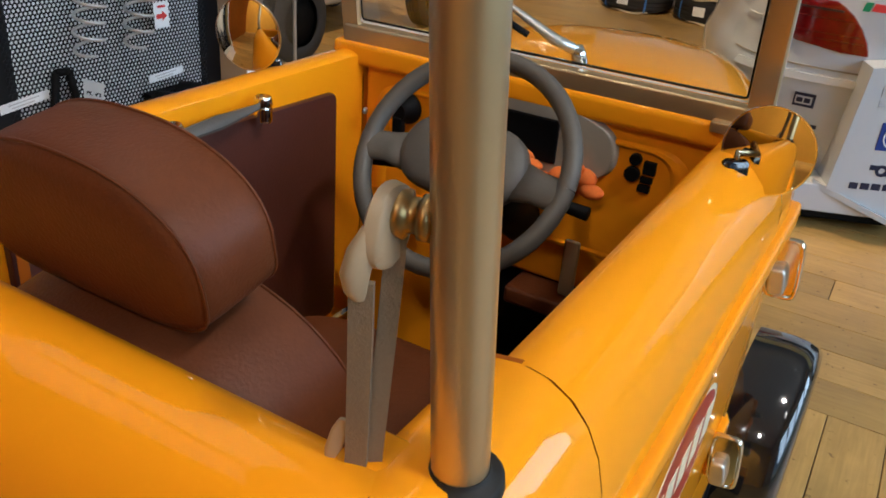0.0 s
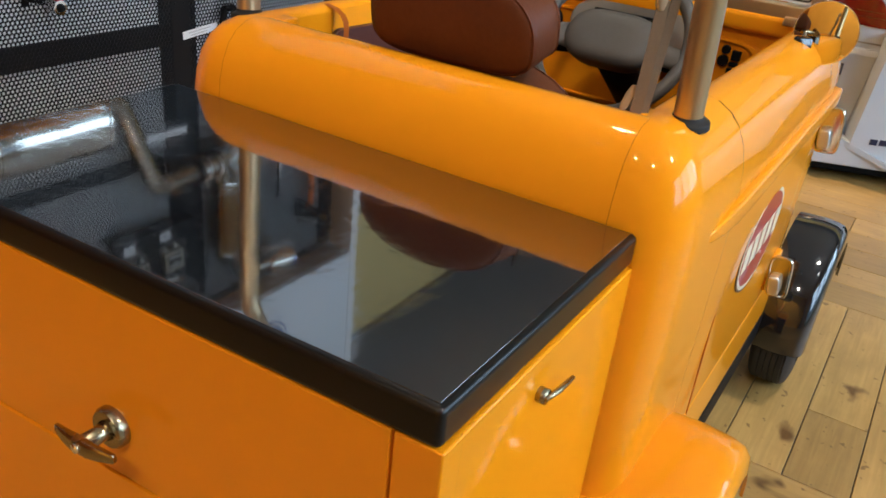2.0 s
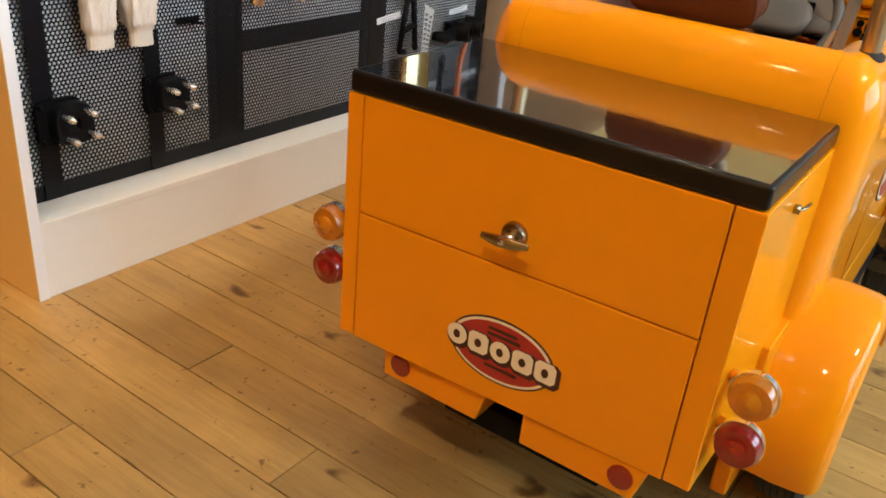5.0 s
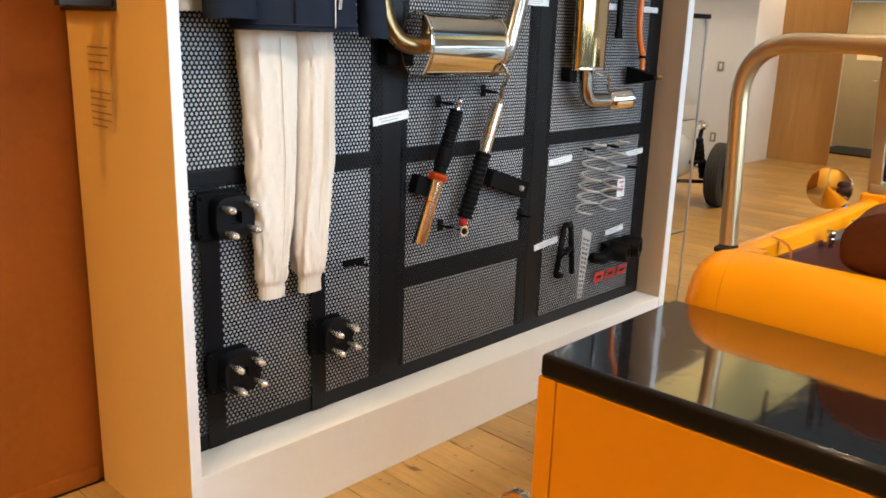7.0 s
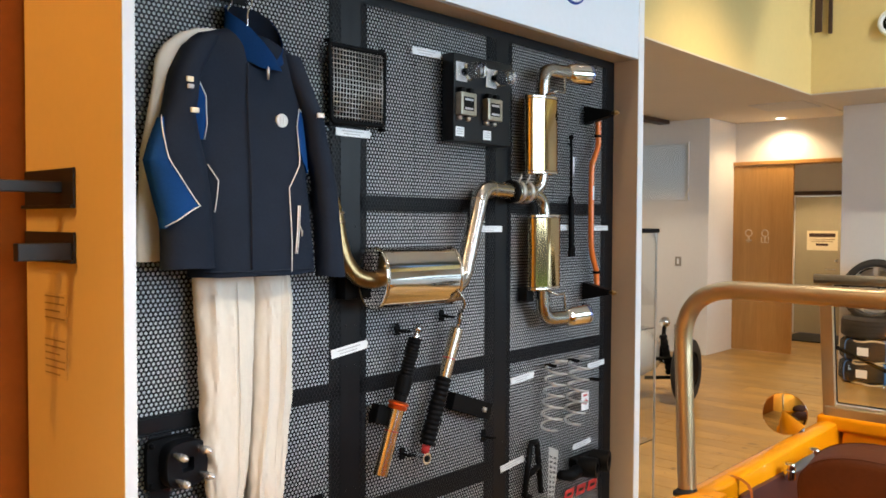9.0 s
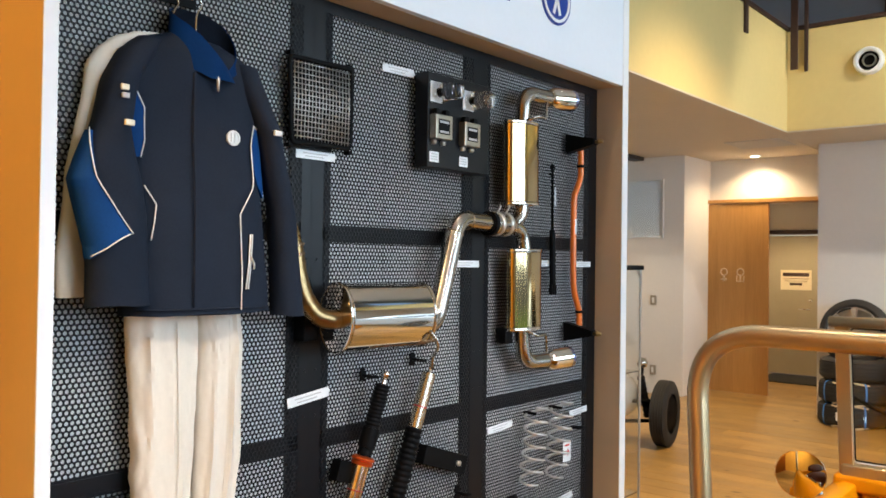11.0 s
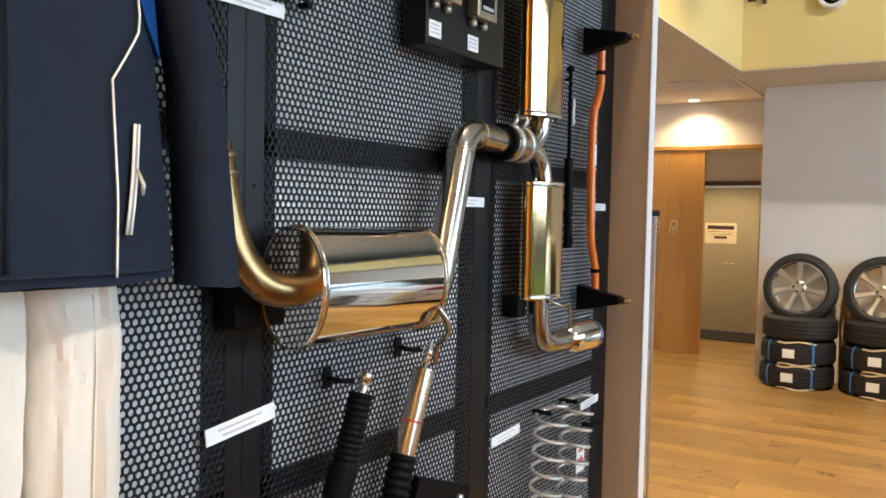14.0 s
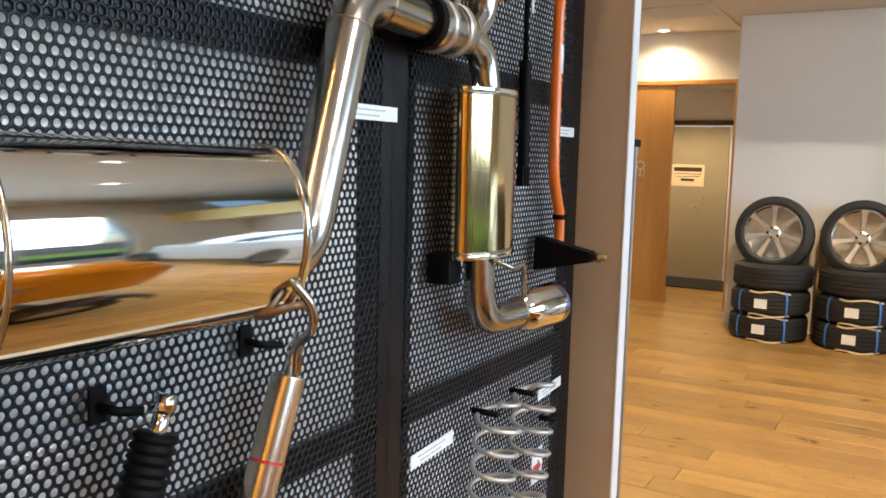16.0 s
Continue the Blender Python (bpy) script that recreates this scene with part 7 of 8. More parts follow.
# coil springs
def coil(y, z0, z1, r0, r1, turns, lean):
    o = thing("coil_spring", (XP + 0.06, y, z0), "bright zinc coil spring hung on the panel", "spring", "coil springs")
    pts = []
    n = int(turns * 22)
    for i in range(n + 1):
        t = i / n
        a = -2 * math.pi * turns * t
        ease = t if 0.1 < t < 0.9 else (0.1 * (t / 0.1) ** 1.8 if t <= 0.1 else 1 - 0.1 * ((1 - t) / 0.1) ** 1.8)
        r = r0 + (r1 - r0) * t
        r *= 0.8 + 0.2 * min(1, min(t, 1 - t) / 0.1)
        pts.append(Vector((XP + 0.062 + r * math.cos(a), y + lean * (t - 0.5) + r * math.sin(a), z0 + (z1 - z0) * ease)))
    part("wire", tubem(pts, 0.0053, 9), M_SPRING, o)
    part("peg", tubem([(XP, y + lean * 0.35, z1 - 0.03), (XP + 0.06, y + lean * 0.35, z1 - 0.03)], 0.007, 8), M_BLACK, o)
    return o


coil(1.765, 0.765, 1.070, 0.045, 0.047, 6.2, 0.05)
coil(1.955, 0.760, 1.070, 0.045, 0.047, 6.2, 0.05)
rt = thing("hang_tag", (-2.03, 2.045, 0.84), "white hang tag with a red arrow on a coil spring", "label")
part("card", boxm(-2.0915, -2.090, 2.025, 2.088, 0.795, 0.88), M_TAG, rt, smooth=0)
ar = plate(bmesh.new(), [(-2.0898, 2.034 + a * 0.046, 0.834 + b * 0.017) for a, b in ((0, -0.45), (0.55, -0.45), (0.55, -1), (1, 0), (0.55, 1), (0.55, 0.45), (0, 0.45))], (1, 0, 0), 0.0006)
part("arrow", fix(ar), M_MARKRED, rt, smooth=0)
part("print_line", boxm(-2.0898, -2.0893, 2.040, 2.074, 0.862, 0.870), M_MARKRED, rt, smooth=0)
o = thing("panel_bracket", (XP, 2.165, 0.93), "small black steel bracket on the perforated panel", "bracket", "panel brackets")
part("peg", tubem([(XP, 2.155, 0.925), (XP + 0.03, 2.16, 0.925), (XP + 0.035, 2.22, 0.922)], 0.008, 8), M_BLACK, o)

# drilled foot rest and its black frame
fr2 = thing("foot_rest", (-2.08, 1.76, 0.4), "drilled aluminium foot rest leaning on a black frame", "car part")
c4 = [Vector((-2.045, 1.735, 0.388)), Vector((-2.045, 1.768, 0.386)), Vector((-2.060, 1.838, 0.672)), Vector((-2.060, 1.762, 0.705))]
c4 = [Vector((p.x + 0.022, p.y - 0.075, p.z)) for p in c4]
bm = bmesh.new()
rows = 13
grid = []


def quad_at(u, v):
    return (c4[0] * (1 - u) + c4[1] * u) * (1 - v) + (c4[3] * (1 - u) + c4[2] * u) * v


us = (0.0, 0.14, 0.44, 0.56, 0.86, 1.0)
vs_ = [0.0]
for k in range(rows):
    vs_ += [0.02 + k * 0.068 + 0.016, 0.02 + k * 0.068 + 0.052]
vs_ += [1.0]
V = [[bm.verts.new(quad_at(u, v)) for u in us] for v in vs_]
for i in range(len(vs_) - 1):
    for j in range(len(us) - 1):
        if i % 2 == 1 and j in (1, 3):
            continue
        bm.faces.new((V[i][j], V[i][j + 1], V[i + 1][j + 1], V[i + 1][j]))
bmesh.ops.solidify(bm, geom=bm.faces[:], thickness=0.006)
part("pedal_plate", fix(bm), M_PALEALU, fr2, "slotted aluminium plate")
fb2 = bmesh.new()
for a, b in (((1.602, 0.490), (1.645, 0.715)), ((1.645, 0.715), (1.690, 0.715)), ((1.690, 0.715), (1.725, 0.480)), ((1.602, 0.490), (1.645, 0.480)), ((1.622, 0.575), (1.700, 0.600))):
    tube(fb2, [(-2.105, a[0], a[1]), (-2.105, b[0], b[1])], 0.013, 8)
part("frame", fb2, M_BLACK, fr2)

# rubber mounts
rm = thing("engine_mount", (-2.08, 2.07, 0.5), "pair of black rubber engine mounts on an arm", "car part")
for y, z, r in ((2.02, 0.535, 0.046), (2.125, 0.545, 0.050)):
    part("ring", fix(lathe(bmesh.new(), (-2.10, y, z), (-2.015, y + 0.03, z), [(0, r), (0.5, r * 1.05), (1, r), (1, r * 0.5), (0.2, r * 0.45)], 26, cap=False)), M_BLACK, rm)
part("arm", tubem([(-2.10, 1.87, 0.525), (-2.09, 1.94, 0.51), (-2.08, 2.02, 0.535)], [0.022, 0.03, 0.03], 12), M_BLACK, rm)
part("base", boxm(XP, -2.085, 1.98, 2.17, 0.505, 0.575, 0.006), M_BLACK, rm)
rl = thing("red_mark", (XP, 2.0, 0.42), "red vinyl mark of three slanted strokes on the perforated panel", "sign")
for k in range(3):
    yc = 1.985 + k * 0.10
    ring = [(XP + 0.0025, yc + a, 0.404 + b) for a, b in ((-0.046, -0.024), (0.030, -0.024), (0.046, 0.024), (-0.030, 0.024))]
    part("stroke", fix(plate(bmesh.new(), ring, (1, 0, 0), 0.001)), M_MARKRED, rl, smooth=0)
    slot = [(XP + 0.0042, yc + a, 0.404 + b) for a, b in ((-0.022, -0.007), (0.018, -0.007), (0.022, 0.007), (-0.018, 0.007))]
    part("slot", fix(plate(bmesh.new(), slot, (1, 0, 0), 0.001)), M_PANEL, rl, smooth=0)

# anti-roll bar on two black arms, slim damper beside it
sw = thing("anti_roll_bar", (-2.06, 2.1, 1.35), "orange powder-coated anti-roll bar with a white label band", "car part")
SX = -2.100
swp = smooth_line([(SX, 2.160, 2.185), (SX, 2.164, 2.08), (SX, 2.160, 2.04), (SX, 2.127, 1.98), (SX, 2.108, 1.93), (SX, 2.108, 1.66), (SX, 2.114, 1.55), (SX, 2.142, 1.48), (SX, 2.160, 1.44), (SX, 2.162, 1.35)], 6)
part("bar", tubem(swp, 0.0135, 14), M_SWAY, sw)
part("label_band", cyl(bmesh.new(), (SX, 2.108, 1.785), (SX, 2.108, 1.852), 0.0142, 16), M_TAG, sw)
for z in (2.085, 1.435):
    part("clip_ring", cyl(bmesh.new(), (SX, 2.162, z), (SX, 2.162, z + 0.012), 0.018, 16), M_BLACK, sw)
for z in (2.185, 1.355):
    o = thing("support_arm", (XP, 2.1, z), "black tapered steel arm with brass bolts", "bracket", "support arms")
    s = 1 if z > 2 else -1
    part("arm", fix(loft(bmesh.new(), [[Vector((x, 2.10 + y_, z + dz)) for y_, dz in ((-0.02, -h_), (0.02, -h_), (0.02, h_), (-0.02, h_))] for x, h_ in ((XP, 0.042), (-1.990, 0.012))])), M_BLACK, o)
    part("arm_bolt", cyl(bmesh.new(), (-1.990, 2.10, z), (-1.955, 2.10, z), 0.008, 12), M_BRASS, o)
    part("arm_nut", cyl(bmesh.new(), (-1.977, 2.10, z), (-1.967, 2.10, z), 0.013, 6), M_BRASS, o)
gd = thing("gas_strut", (-2.112, 1.961, 1.5), "slim black gas strut hung upright", "car part")
part("rod", cyl(bmesh.new(), (-2.112, 1.949, 2.06), (-2.112, 1.953, 1.80), 0.006, 12), M_BLACK, gd)
part("tube", cyl(bmesh.new(), (-2.112, 1.953, 1.80), (-2.112, 1.961, 1.56), 0.0135, 16, edge=0.003), M_BLACK, gd)
part("rod_label", boxm(-2.0985, -2.0965, 1.945, 1.955, 1.90, 1.98), M_TAG, gd)
part("end_joint", ball(bmesh.new(), (-2.112, 1.948, 2.07), 0.012, 12, 8), M_BLACK, gd)
fk = bmesh.new()
for dy in (-0.012, 0.004, 0.018):
    box(fk, -2.120, -2.104, 1.959 + dy - 0.004, 1.959 + dy + 0.004, 1.52, 1.565, 0.001)
part("end_fork", fk, M_BLACK, gd)
part("peg", tubem([(XP, 1.961, 1.62), (-2.112, 1.961, 1.62)], 0.005, 8), M_BLACK, gd)
part("peg", tubem([(XP, 1.949, 2.04), (-2.112, 1.949, 2.04)], 0.005, 8), M_BLACK, gd)

# ---- glass showcase beside the case ----
gs = thing("glass_showcase", (-2.35, 2.58, 0), "slim glass showcase with a dark metal top", "showcase")
SX0, SX1, SY0, SY1, SZ = -2.58, -2.092, 2.412, 2.745, 1.65
part("top_plate", boxm(SX0 - 0.01, SX1 + 0.01, SY0 - 0.004, SY1 + 0.012, SZ - 0.022, SZ, 0.003), M_BLACK, gs)
part("base", boxm(SX0, SX1, SY0, SY1, 0, 0.10, 0.004), M_BLACK, gs)
for x0, x1, y0, y1 in ((SX1 - 0.006, SX1, SY0, SY1), (SX0, SX0 + 0.006, SY0, SY1), (SX0 + 0.007, SX1 - 0.007, SY1 - 0.006, SY1)):
    g_ = part("glass_side", boxm(x0, x1, y0, y1, 0.10, SZ - 0.022, 0.001), M_GLASS, gs, smooth=0)
    g_.visible_shadow = False
for z in (0.52, 1.12):
    g_ = part("glass_shelf", boxm(SX0 + 0.008, SX1 - 0.008, SY0 + 0.006, SY1 - 0.008, z, z + 0.006, 0.001), M_GLASS, gs, smooth=0)
    g_.visible_shadow = False
for x in (SX0 + 0.004, SX1 - 0.004):
    part("corner_bar", boxm(x - 0.006, x + 0.006, SY1 - 0.008, SY1 + 0.004, 0.10, SZ - 0.022, 0.001), M_ALU, gs)
part("hinge", boxm(SX1 - 0.02, SX1 + 0.004, SY1 - 0.02, SY1 + 0.006, SZ - 0.05, SZ - 0.022, 0.002), M_ALU, gs)


def tyre_ring(c, axis, R, w, inner=0.62, grooves=4, seg=40):
    c, axis = Vector(c), Vector(axis).normalized()
    prof = [(0.06, R * inner), (0.0, R * (inner + 0.08)), (0.01, R * 0.80), (0.06, R * 0.92), (0.14, R * 0.985)]
    for k in range(grooves):
        a = 0.18 + k * 0.64 / grooves
        s = 0.64 / grooves
        prof += [(a, R), (a + s * 0.72, R), (a + s * 0.76, R * 0.975), (a + s * 0.96, R * 0.975)]
    prof += [(0.86, R * 0.985), (0.94, R * 0.92), (0.99, R * 0.80), (1.0, R * (inner + 0.08)), (0.94, R * inner)]
    return fix(lathe(bmesh.new(), c - axis * w / 2, c + axis * w / 2, prof, seg, cap=False))


# ---- small open-wheeled white car beyond the showcase ----
oc = thing("open_wheel_car", (-3.9, 5.6, 0), "small white open-wheeled car with a chrome headlamp on a stalk", "vehicle")
rings = []
for y, w, zt, zb in ((4.5, 0.30, 0.90, 0.24), (4.9, 0.32, 0.88, 0.20), (5.3, 0.31, 0.82, 0.19), (5.7, 0.28, 0.74, 0.20), (6.0, 0.23, 0.64, 0.22), (6.2, 0.16, 0.54, 0.26), (6.27, 0.07, 0.46, 0.32)):
    rings.append(super_ring((-3.98, y, (zt + zb) / 2), (1, 0, 0), (0, 0, 1), w, (zt - zb) / 2, 2.8, 30))
part("body", fix(loft(bmesh.new(), rings)), M_CARWHITE, oc)
part("bumper", tubem(smooth_line([(-4.3, 6.20, 0.30), (-4.0, 6.36, 0.30), (-3.66, 6.22, 0.30)], 6), 0.03, 12), M_CHROME, oc)
for x in (-3.49, -4.47):
    wl = part("wheel", lathe(bmesh.new(), (x - 0.045, 6.03, 0.298), (x + 0.045, 6.03, 0.298), [(0, 0.03), (0, 0.16), (0.2, 0.178), (0.8, 0.178), (1, 0.16), (0.8, 0.03)], 26), M_BLACK, oc)
    part("tyre", tyre_ring((x, 6.03, 0.298), (1, 0.16, 0), 0.298, 0.15, 0.6), M_RUBBER, wl)
    s = 1 if x > -3.98 else -1
    for z in (0.22, 0.40):
        part("suspension_arm", tubem([(-3.98 + s * 0.18, 5.80, z), (x - s * 0.08, 6.03, z)], 0.018, 8), M_BLACK, oc)
    part("upright", boxm(min(x - s * 0.07, x - s * 0.12), max(x - s * 0.07, x - s * 0.12), 5.99, 6.07, 0.16, 0.46, 0.01), M_BLACK, oc)
    part("coilover", bellows((x - s * 0.16, 6.02, 0.24), (x - s * 0.22, 5.98, 0.62), 0.038, 8), M_BLACK, oc)
    lp = (-3.98 + s * 0.26, 6.03, 0.735)
    part("lamp_stalk", cyl(bmesh.new(), (-3.98 + s * 0.24, 6.0, 0.36), (lp[0], 6.03, 0.70), 0.020, 10), M_BLACK, oc)
    part("headlamp", ball(bmesh.new(), lp, 0.052, 20, 14, (1, 1.1, 1)), M_CHROME, oc)
for x in (-3.46, -4.5):
    wl = part("wheel", lathe(bmesh.new(), (x - 0.045, 4.35, 0.275), (x + 0.045, 4.35, 0.275), [(0, 0.03), (0, 0.15), (1, 0.15), (0.8, 0.03)], 24), M_BLACK, oc)
    part("tyre", tyre_ring((x, 4.35, 0.275), (1, 0, 0), 0.275, 0.15, 0.6), M_RUBBER, wl)


# ---- tyre stacks with a wheel on top ----
def tyre(c, R=0.345, w=0.232, label_=True, wrap=True):
    o = thing("tyre", (c[0], c[1], c[2] - w / 2), "black car tyre lying in a stack, strapped in blue" if wrap else "black car tyre lying on a stack", "tyre", "stacked tyres")
    part("tread", tyre_ring(c, (0, 0, 1), R, w, 0.66), M_RUBBER, o)
    if wrap:
        for a in (-2.25, -1.02, 0.5):
            ca, sa_ = math.cos(a), math.sin(a)
            pts = [Vector((c[0] + ca * r, c[1] + sa_ * r, c[2] + z)) for r, z in ((R * 0.66, -w * 0.44), (R * 0.66, w * 0.44), (R * 0.8, w * 0.51), (R * 1.01, w * 0.36), (R * 1.012, -w * 0.36), (R * 0.8, -w * 0.51), (R * 0.66, -w * 0.44))]
            part("strap", strap(pts, 0.009, (-sa_, ca, 0), 0.001), M_BLUETAPE, o, "blue strapping band")
        for sg in (-1, 1):
            pts = []
            for k in range(9):
                a = -2.0 + 1.1 * k / 8
                pts.append((c[0] + R * 0.95 * math.cos(a), c[1] + R * 0.95 * math.sin(a), c[2] + sg * (w * 0.46 - 0.010 * math.sin(k))))
            part("paper_wrap", tubem(pts, 0.012, 6, flat=0.5), M_WRAP, o, "torn pale paper wrap")
        a = -1.66
        m_ = Matrix.Translation((c[0] + (R + 0.002) * math.cos(a), c[1] + (R + 0.002) * math.sin(a), c[2])) @ Matrix.Rotation(a + math.pi / 2, 4, "Z")
        part("label_sticker", boxm(-0.055, 0.055, -0.004, 0.006, -0.042, 0.042, m=m_), M_TAG, o, smooth=0)
    return o


def alloy_wheel(c, R=0.345, w=0.22, lean=-10):
    o = thing("alloy_wheel", (c[0], c[1], c[2] - R), "silver seven-spoke alloy wheel with a low-profile tyre leaning on the wall", "wheel", "alloy wheels")
    T_ = Matrix.Translation(c) @ Matrix.Rotation(radians(lean), 4, "X")
    F = Vector((0, -1, 0))
    part("tyre", move(tyre_ring((0, 0, 0), F, R, w, 0.74), T_), M_RUBBER, o)
    rm_ = fix(lathe(bmesh.new(), (0, w * 0.42, 0), (0, -w * 0.44, 0), [(0, R * 0.70), (0.1, R * 0.69), (0.75, R * 0.655), (0.96, R * 0.70), (1, R * 0.755), (1, R * 0.72), (0.93, R * 0.685)], 44, cap=False))
    part("rim", move(rm_, T_), M_CHROME, o)
    for k in range(7):
        a = 2 * math.pi * k / 7 + math.pi / 2
        u = Vector((math.cos(a), 0, math.sin(a)))
        s_ = Vector((-math.sin(a), 0, math.cos(a)))
        rings_ = []
        for r, hw, y in ((0.12, 0.026, -0.075), (0.35, 0.020, -0.080), (0.60, 0.024, -0.088), (0.71, 0.034, -0.092)):
            p = u * R * r + Vector((0, y, 0))
            rings_.append([p + s_ * hw, p + s_ * hw * 0.8 + F * 0.012, p - s_ * hw * 0.8 + F * 0.012, p - s_ * hw, p - s_ * hw - F * 0.02, p + s_ * hw - F * 0.02])
        part("spoke", move(fix(loft(bmesh.new(), rings_)), T_), M_ALU, o)
    part("hub", move(fix(lathe(bmesh.new(), (0, -0.05, 0), (0, -0.098, 0), [(0, R * 0.19), (0.8, R * 0.19), (1, R * 0.15), (1, R * 0.09), (0.8, R * 0.08)], 28)), T_), M_ALU, o)
    for k in range(5):
        a = 2 * math.pi * (k + 0.5) / 5
        part("bolt_hole", move(cyl(bmesh.new(), (R * 0.14 * math.cos(a), -0.085, R * 0.14 * math.sin(a)), (R * 0.14 * math.cos(a), -0.102, R * 0.14 * math.sin(a)), 0.011, 10), T_), M_BLACK, o)
    part("brake_shadow", move(cyl(bmesh.new(), (0, 0.05, 0), (0, 0.06, 0), R * 0.69, 30), T_), M_ALU, o)
    return o


for sx_ in (-2.475, -1.735):
    for k in range(3):
        tyre((sx_ + 0.008 * (k - 1), 8.395, 0.1175 + 0.2345 * k), wrap=k < 2)
    alloy_wheel((sx_ - 0.01, 8.46, 0.960))
tb = thing("cardboard_box", (-2.03, 8.60, 0), "brown cardboard box standing between the tyre stacks", "box")
part("carton", boxm(-2.11, -1.985, 8.55, 8.735, 0, 1.02, 0.003), M_CARD, tb)
part("tape", boxm(-2.06, -2.035, 8.546, 8.7355, 0.4, 1.0205), M_WRAP, tb)

# ---- white touring car, its rear corner towards the truck ----
car = thing("race_car", (0.7, 4.5, 0), "white touring race car with sponsor prints and red tail lamps", "car", turn=22)
CM = Matrix.Translation((-0.505, 3.725, 0)) @ Matrix.Rotation(radians(22), 4, "Z")   # u forward along x, v to the left along y, origin at the rear right corner


def cpart(name, bm, m_, parent=None, label=""):
    return part(name, move(bm, CM), m_, parent or car, label)


def car_ring(z, inset_r, inset_s, length=4.25, width=1.80, n=60, power=4.2):
    c = Vector((length / 2, width / 2, z))
    return super_ring(c, (1, 0, 0), (0, 1, 0), length / 2 - inset_r, width / 2 - inset_s, power, n)


bodyr = [car_ring(z, r_, s_) for z, r_, s_ in ((0.13, 0.10, 0.10), (0.16, 0.05, 0.06), (0.30, 0.015, 0.02), (0.48, 0.0, 0.01), (0.60, 0.0, 0.005), (0.66, 0.03, 0.012), (0.74, 0.05, 0.02), (0.92, 0.07, 0.035), (1.00, 0.11, 0.06))]
cpart("body", fix(loft(bmesh.new(), bodyr)), M_CARWHITE)
gh = [super_ring((1.75, 0.90, z), (1, 0, 0), (0, 1, 0), a, b, 4, 50) for z, a, b in ((0.98, 1.62, 0.83), (1.15, 1.48, 0.77), (1.32, 1.25, 0.68), (1.42, 1.0, 0.6))]
cpart("greenhouse", fix(loft(bmesh.new(), gh)), M_BLACKGLOSS)
cpart("roof", fix(loft(bmesh.new(), [super_ring((1.75, 0.90, z), (1, 0, 0), (0, 1, 0), a, b, 4, 50) for z, a, b in ((1.40, 1.08, 0.63), (1.44, 1.02, 0.6), (1.455, 0.8, 0.45))])), M_CARWHITE)
# widened rear arch with a slanted rear edge
fl_ = [Vector((u, -0.045, z)) for u, z in ((0.455, 0.19), (0.50, 0.72), (0.70, 0.76), (1.30, 0.76), (1.60, 0.62), (1.38, 0.60), (1.24, 0.66), (1.02, 0.62), (0.90, 0.46), (0.85, 0.24), (0.79, 0.065))]
bm = loft(bmesh.new(), [fl_, [p + Vector((0, 0.20, 0)) for p in fl_]])
cpart("wide_arch", fix(bm), M_CARWHITE, label="widened white rear arch")
cpart("skirt", boxm(0.20, 0.80, -0.02, 0.5, 0.035, 0.075, 0.01), M_BLACK)
cpart("skirt_panel", boxm(0.30, 0.785, -0.035, 0.4, 0.072, 0.20, 0.008), M_CARWHITE)
cpart("sill_fin", fix(plate(bmesh.new(), [(0.40, -0.03, 0.215), (0.79, -0.09, 0.070), (0.79, -0.09, 0.045), (0.40, -0.03, 0.185)], (0, 1, 0), 0.03)), M_CARWHITE)
for u in (1.16, 3.60):
    wl = cpart("wheel", lathe(bmesh.new(), (u, -0.01, 0.32), (u, 0.20, 0.32), [(0, 0.05), (0, 0.22), (0.2, 0.235), (1, 0.235), (1, 0.05)], 30), M_BLACKGLOSS)
    part("tyre", move(tyre_ring((u, 0.095, 0.32), (0, 1, 0), 0.32, 0.24, 0.72), CM), M_RUBBER, wl)
    wl = cpart("wheel", lathe(bmesh.new(), (u, 1.60, 0.32), (u, 1.81, 0.32), [(0, 0.05), (0, 0.22), (0.2, 0.235), (1, 0.235), (1, 0.05)], 30), M_BLACKGLOSS)
    part("tyre", move(tyre_ring((u, 1.705, 0.32), (0, 1, 0), 0.32, 0.24, 0.72), CM), M_RUBBER, wl)


def wrap_at(s, z, lift=0.004):
    """A place on the body's skin at height z; s runs from the rear middle (0) round the right corner to the side."""
    zs = (0.13, 0.16, 0.30, 0.48, 0.60, 0.66, 0.74, 0.92, 1.00)
    rr_ = (0.10, 0.05, 0.015, 0.0, 0.0, 0.03, 0.05, 0.07, 0.11)
    ss_ = (0.10, 0.06, 0.02, 0.01, 0.005, 0.012, 0.02, 0.035, 0.06)
    r_, s_ = float(np.interp(z, zs, rr_)), float(np.interp(z, zs, ss_))
    a = math.pi + s
    hx_, hy_, p_ = 2.125 - r_ + lift, 0.90 - s_ + lift, 4.2
    c_, d_ = math.cos(a), math.sin(a)
    return Vector((2.125 + hx_ * math.copysign(abs(c_) ** (2 / p_), c_), 0.90 + hy_ * math.copysign(abs(d_) ** (2 / p_), d_), z))


def skin(rows, lift, nu=12):
    up = [[wrap_at(a + (b - a) * k / nu, z, lift) for k in range(nu + 1)] for z, a, b in rows]
    lo = [[wrap_at(a + (b - a) * k / nu, z, -0.01) for k in range(nu + 1)] for z, a, b in rows]
    return fix(loft(bmesh.new(), [a + list(reversed(b)) for a, b in zip(up, lo)]))


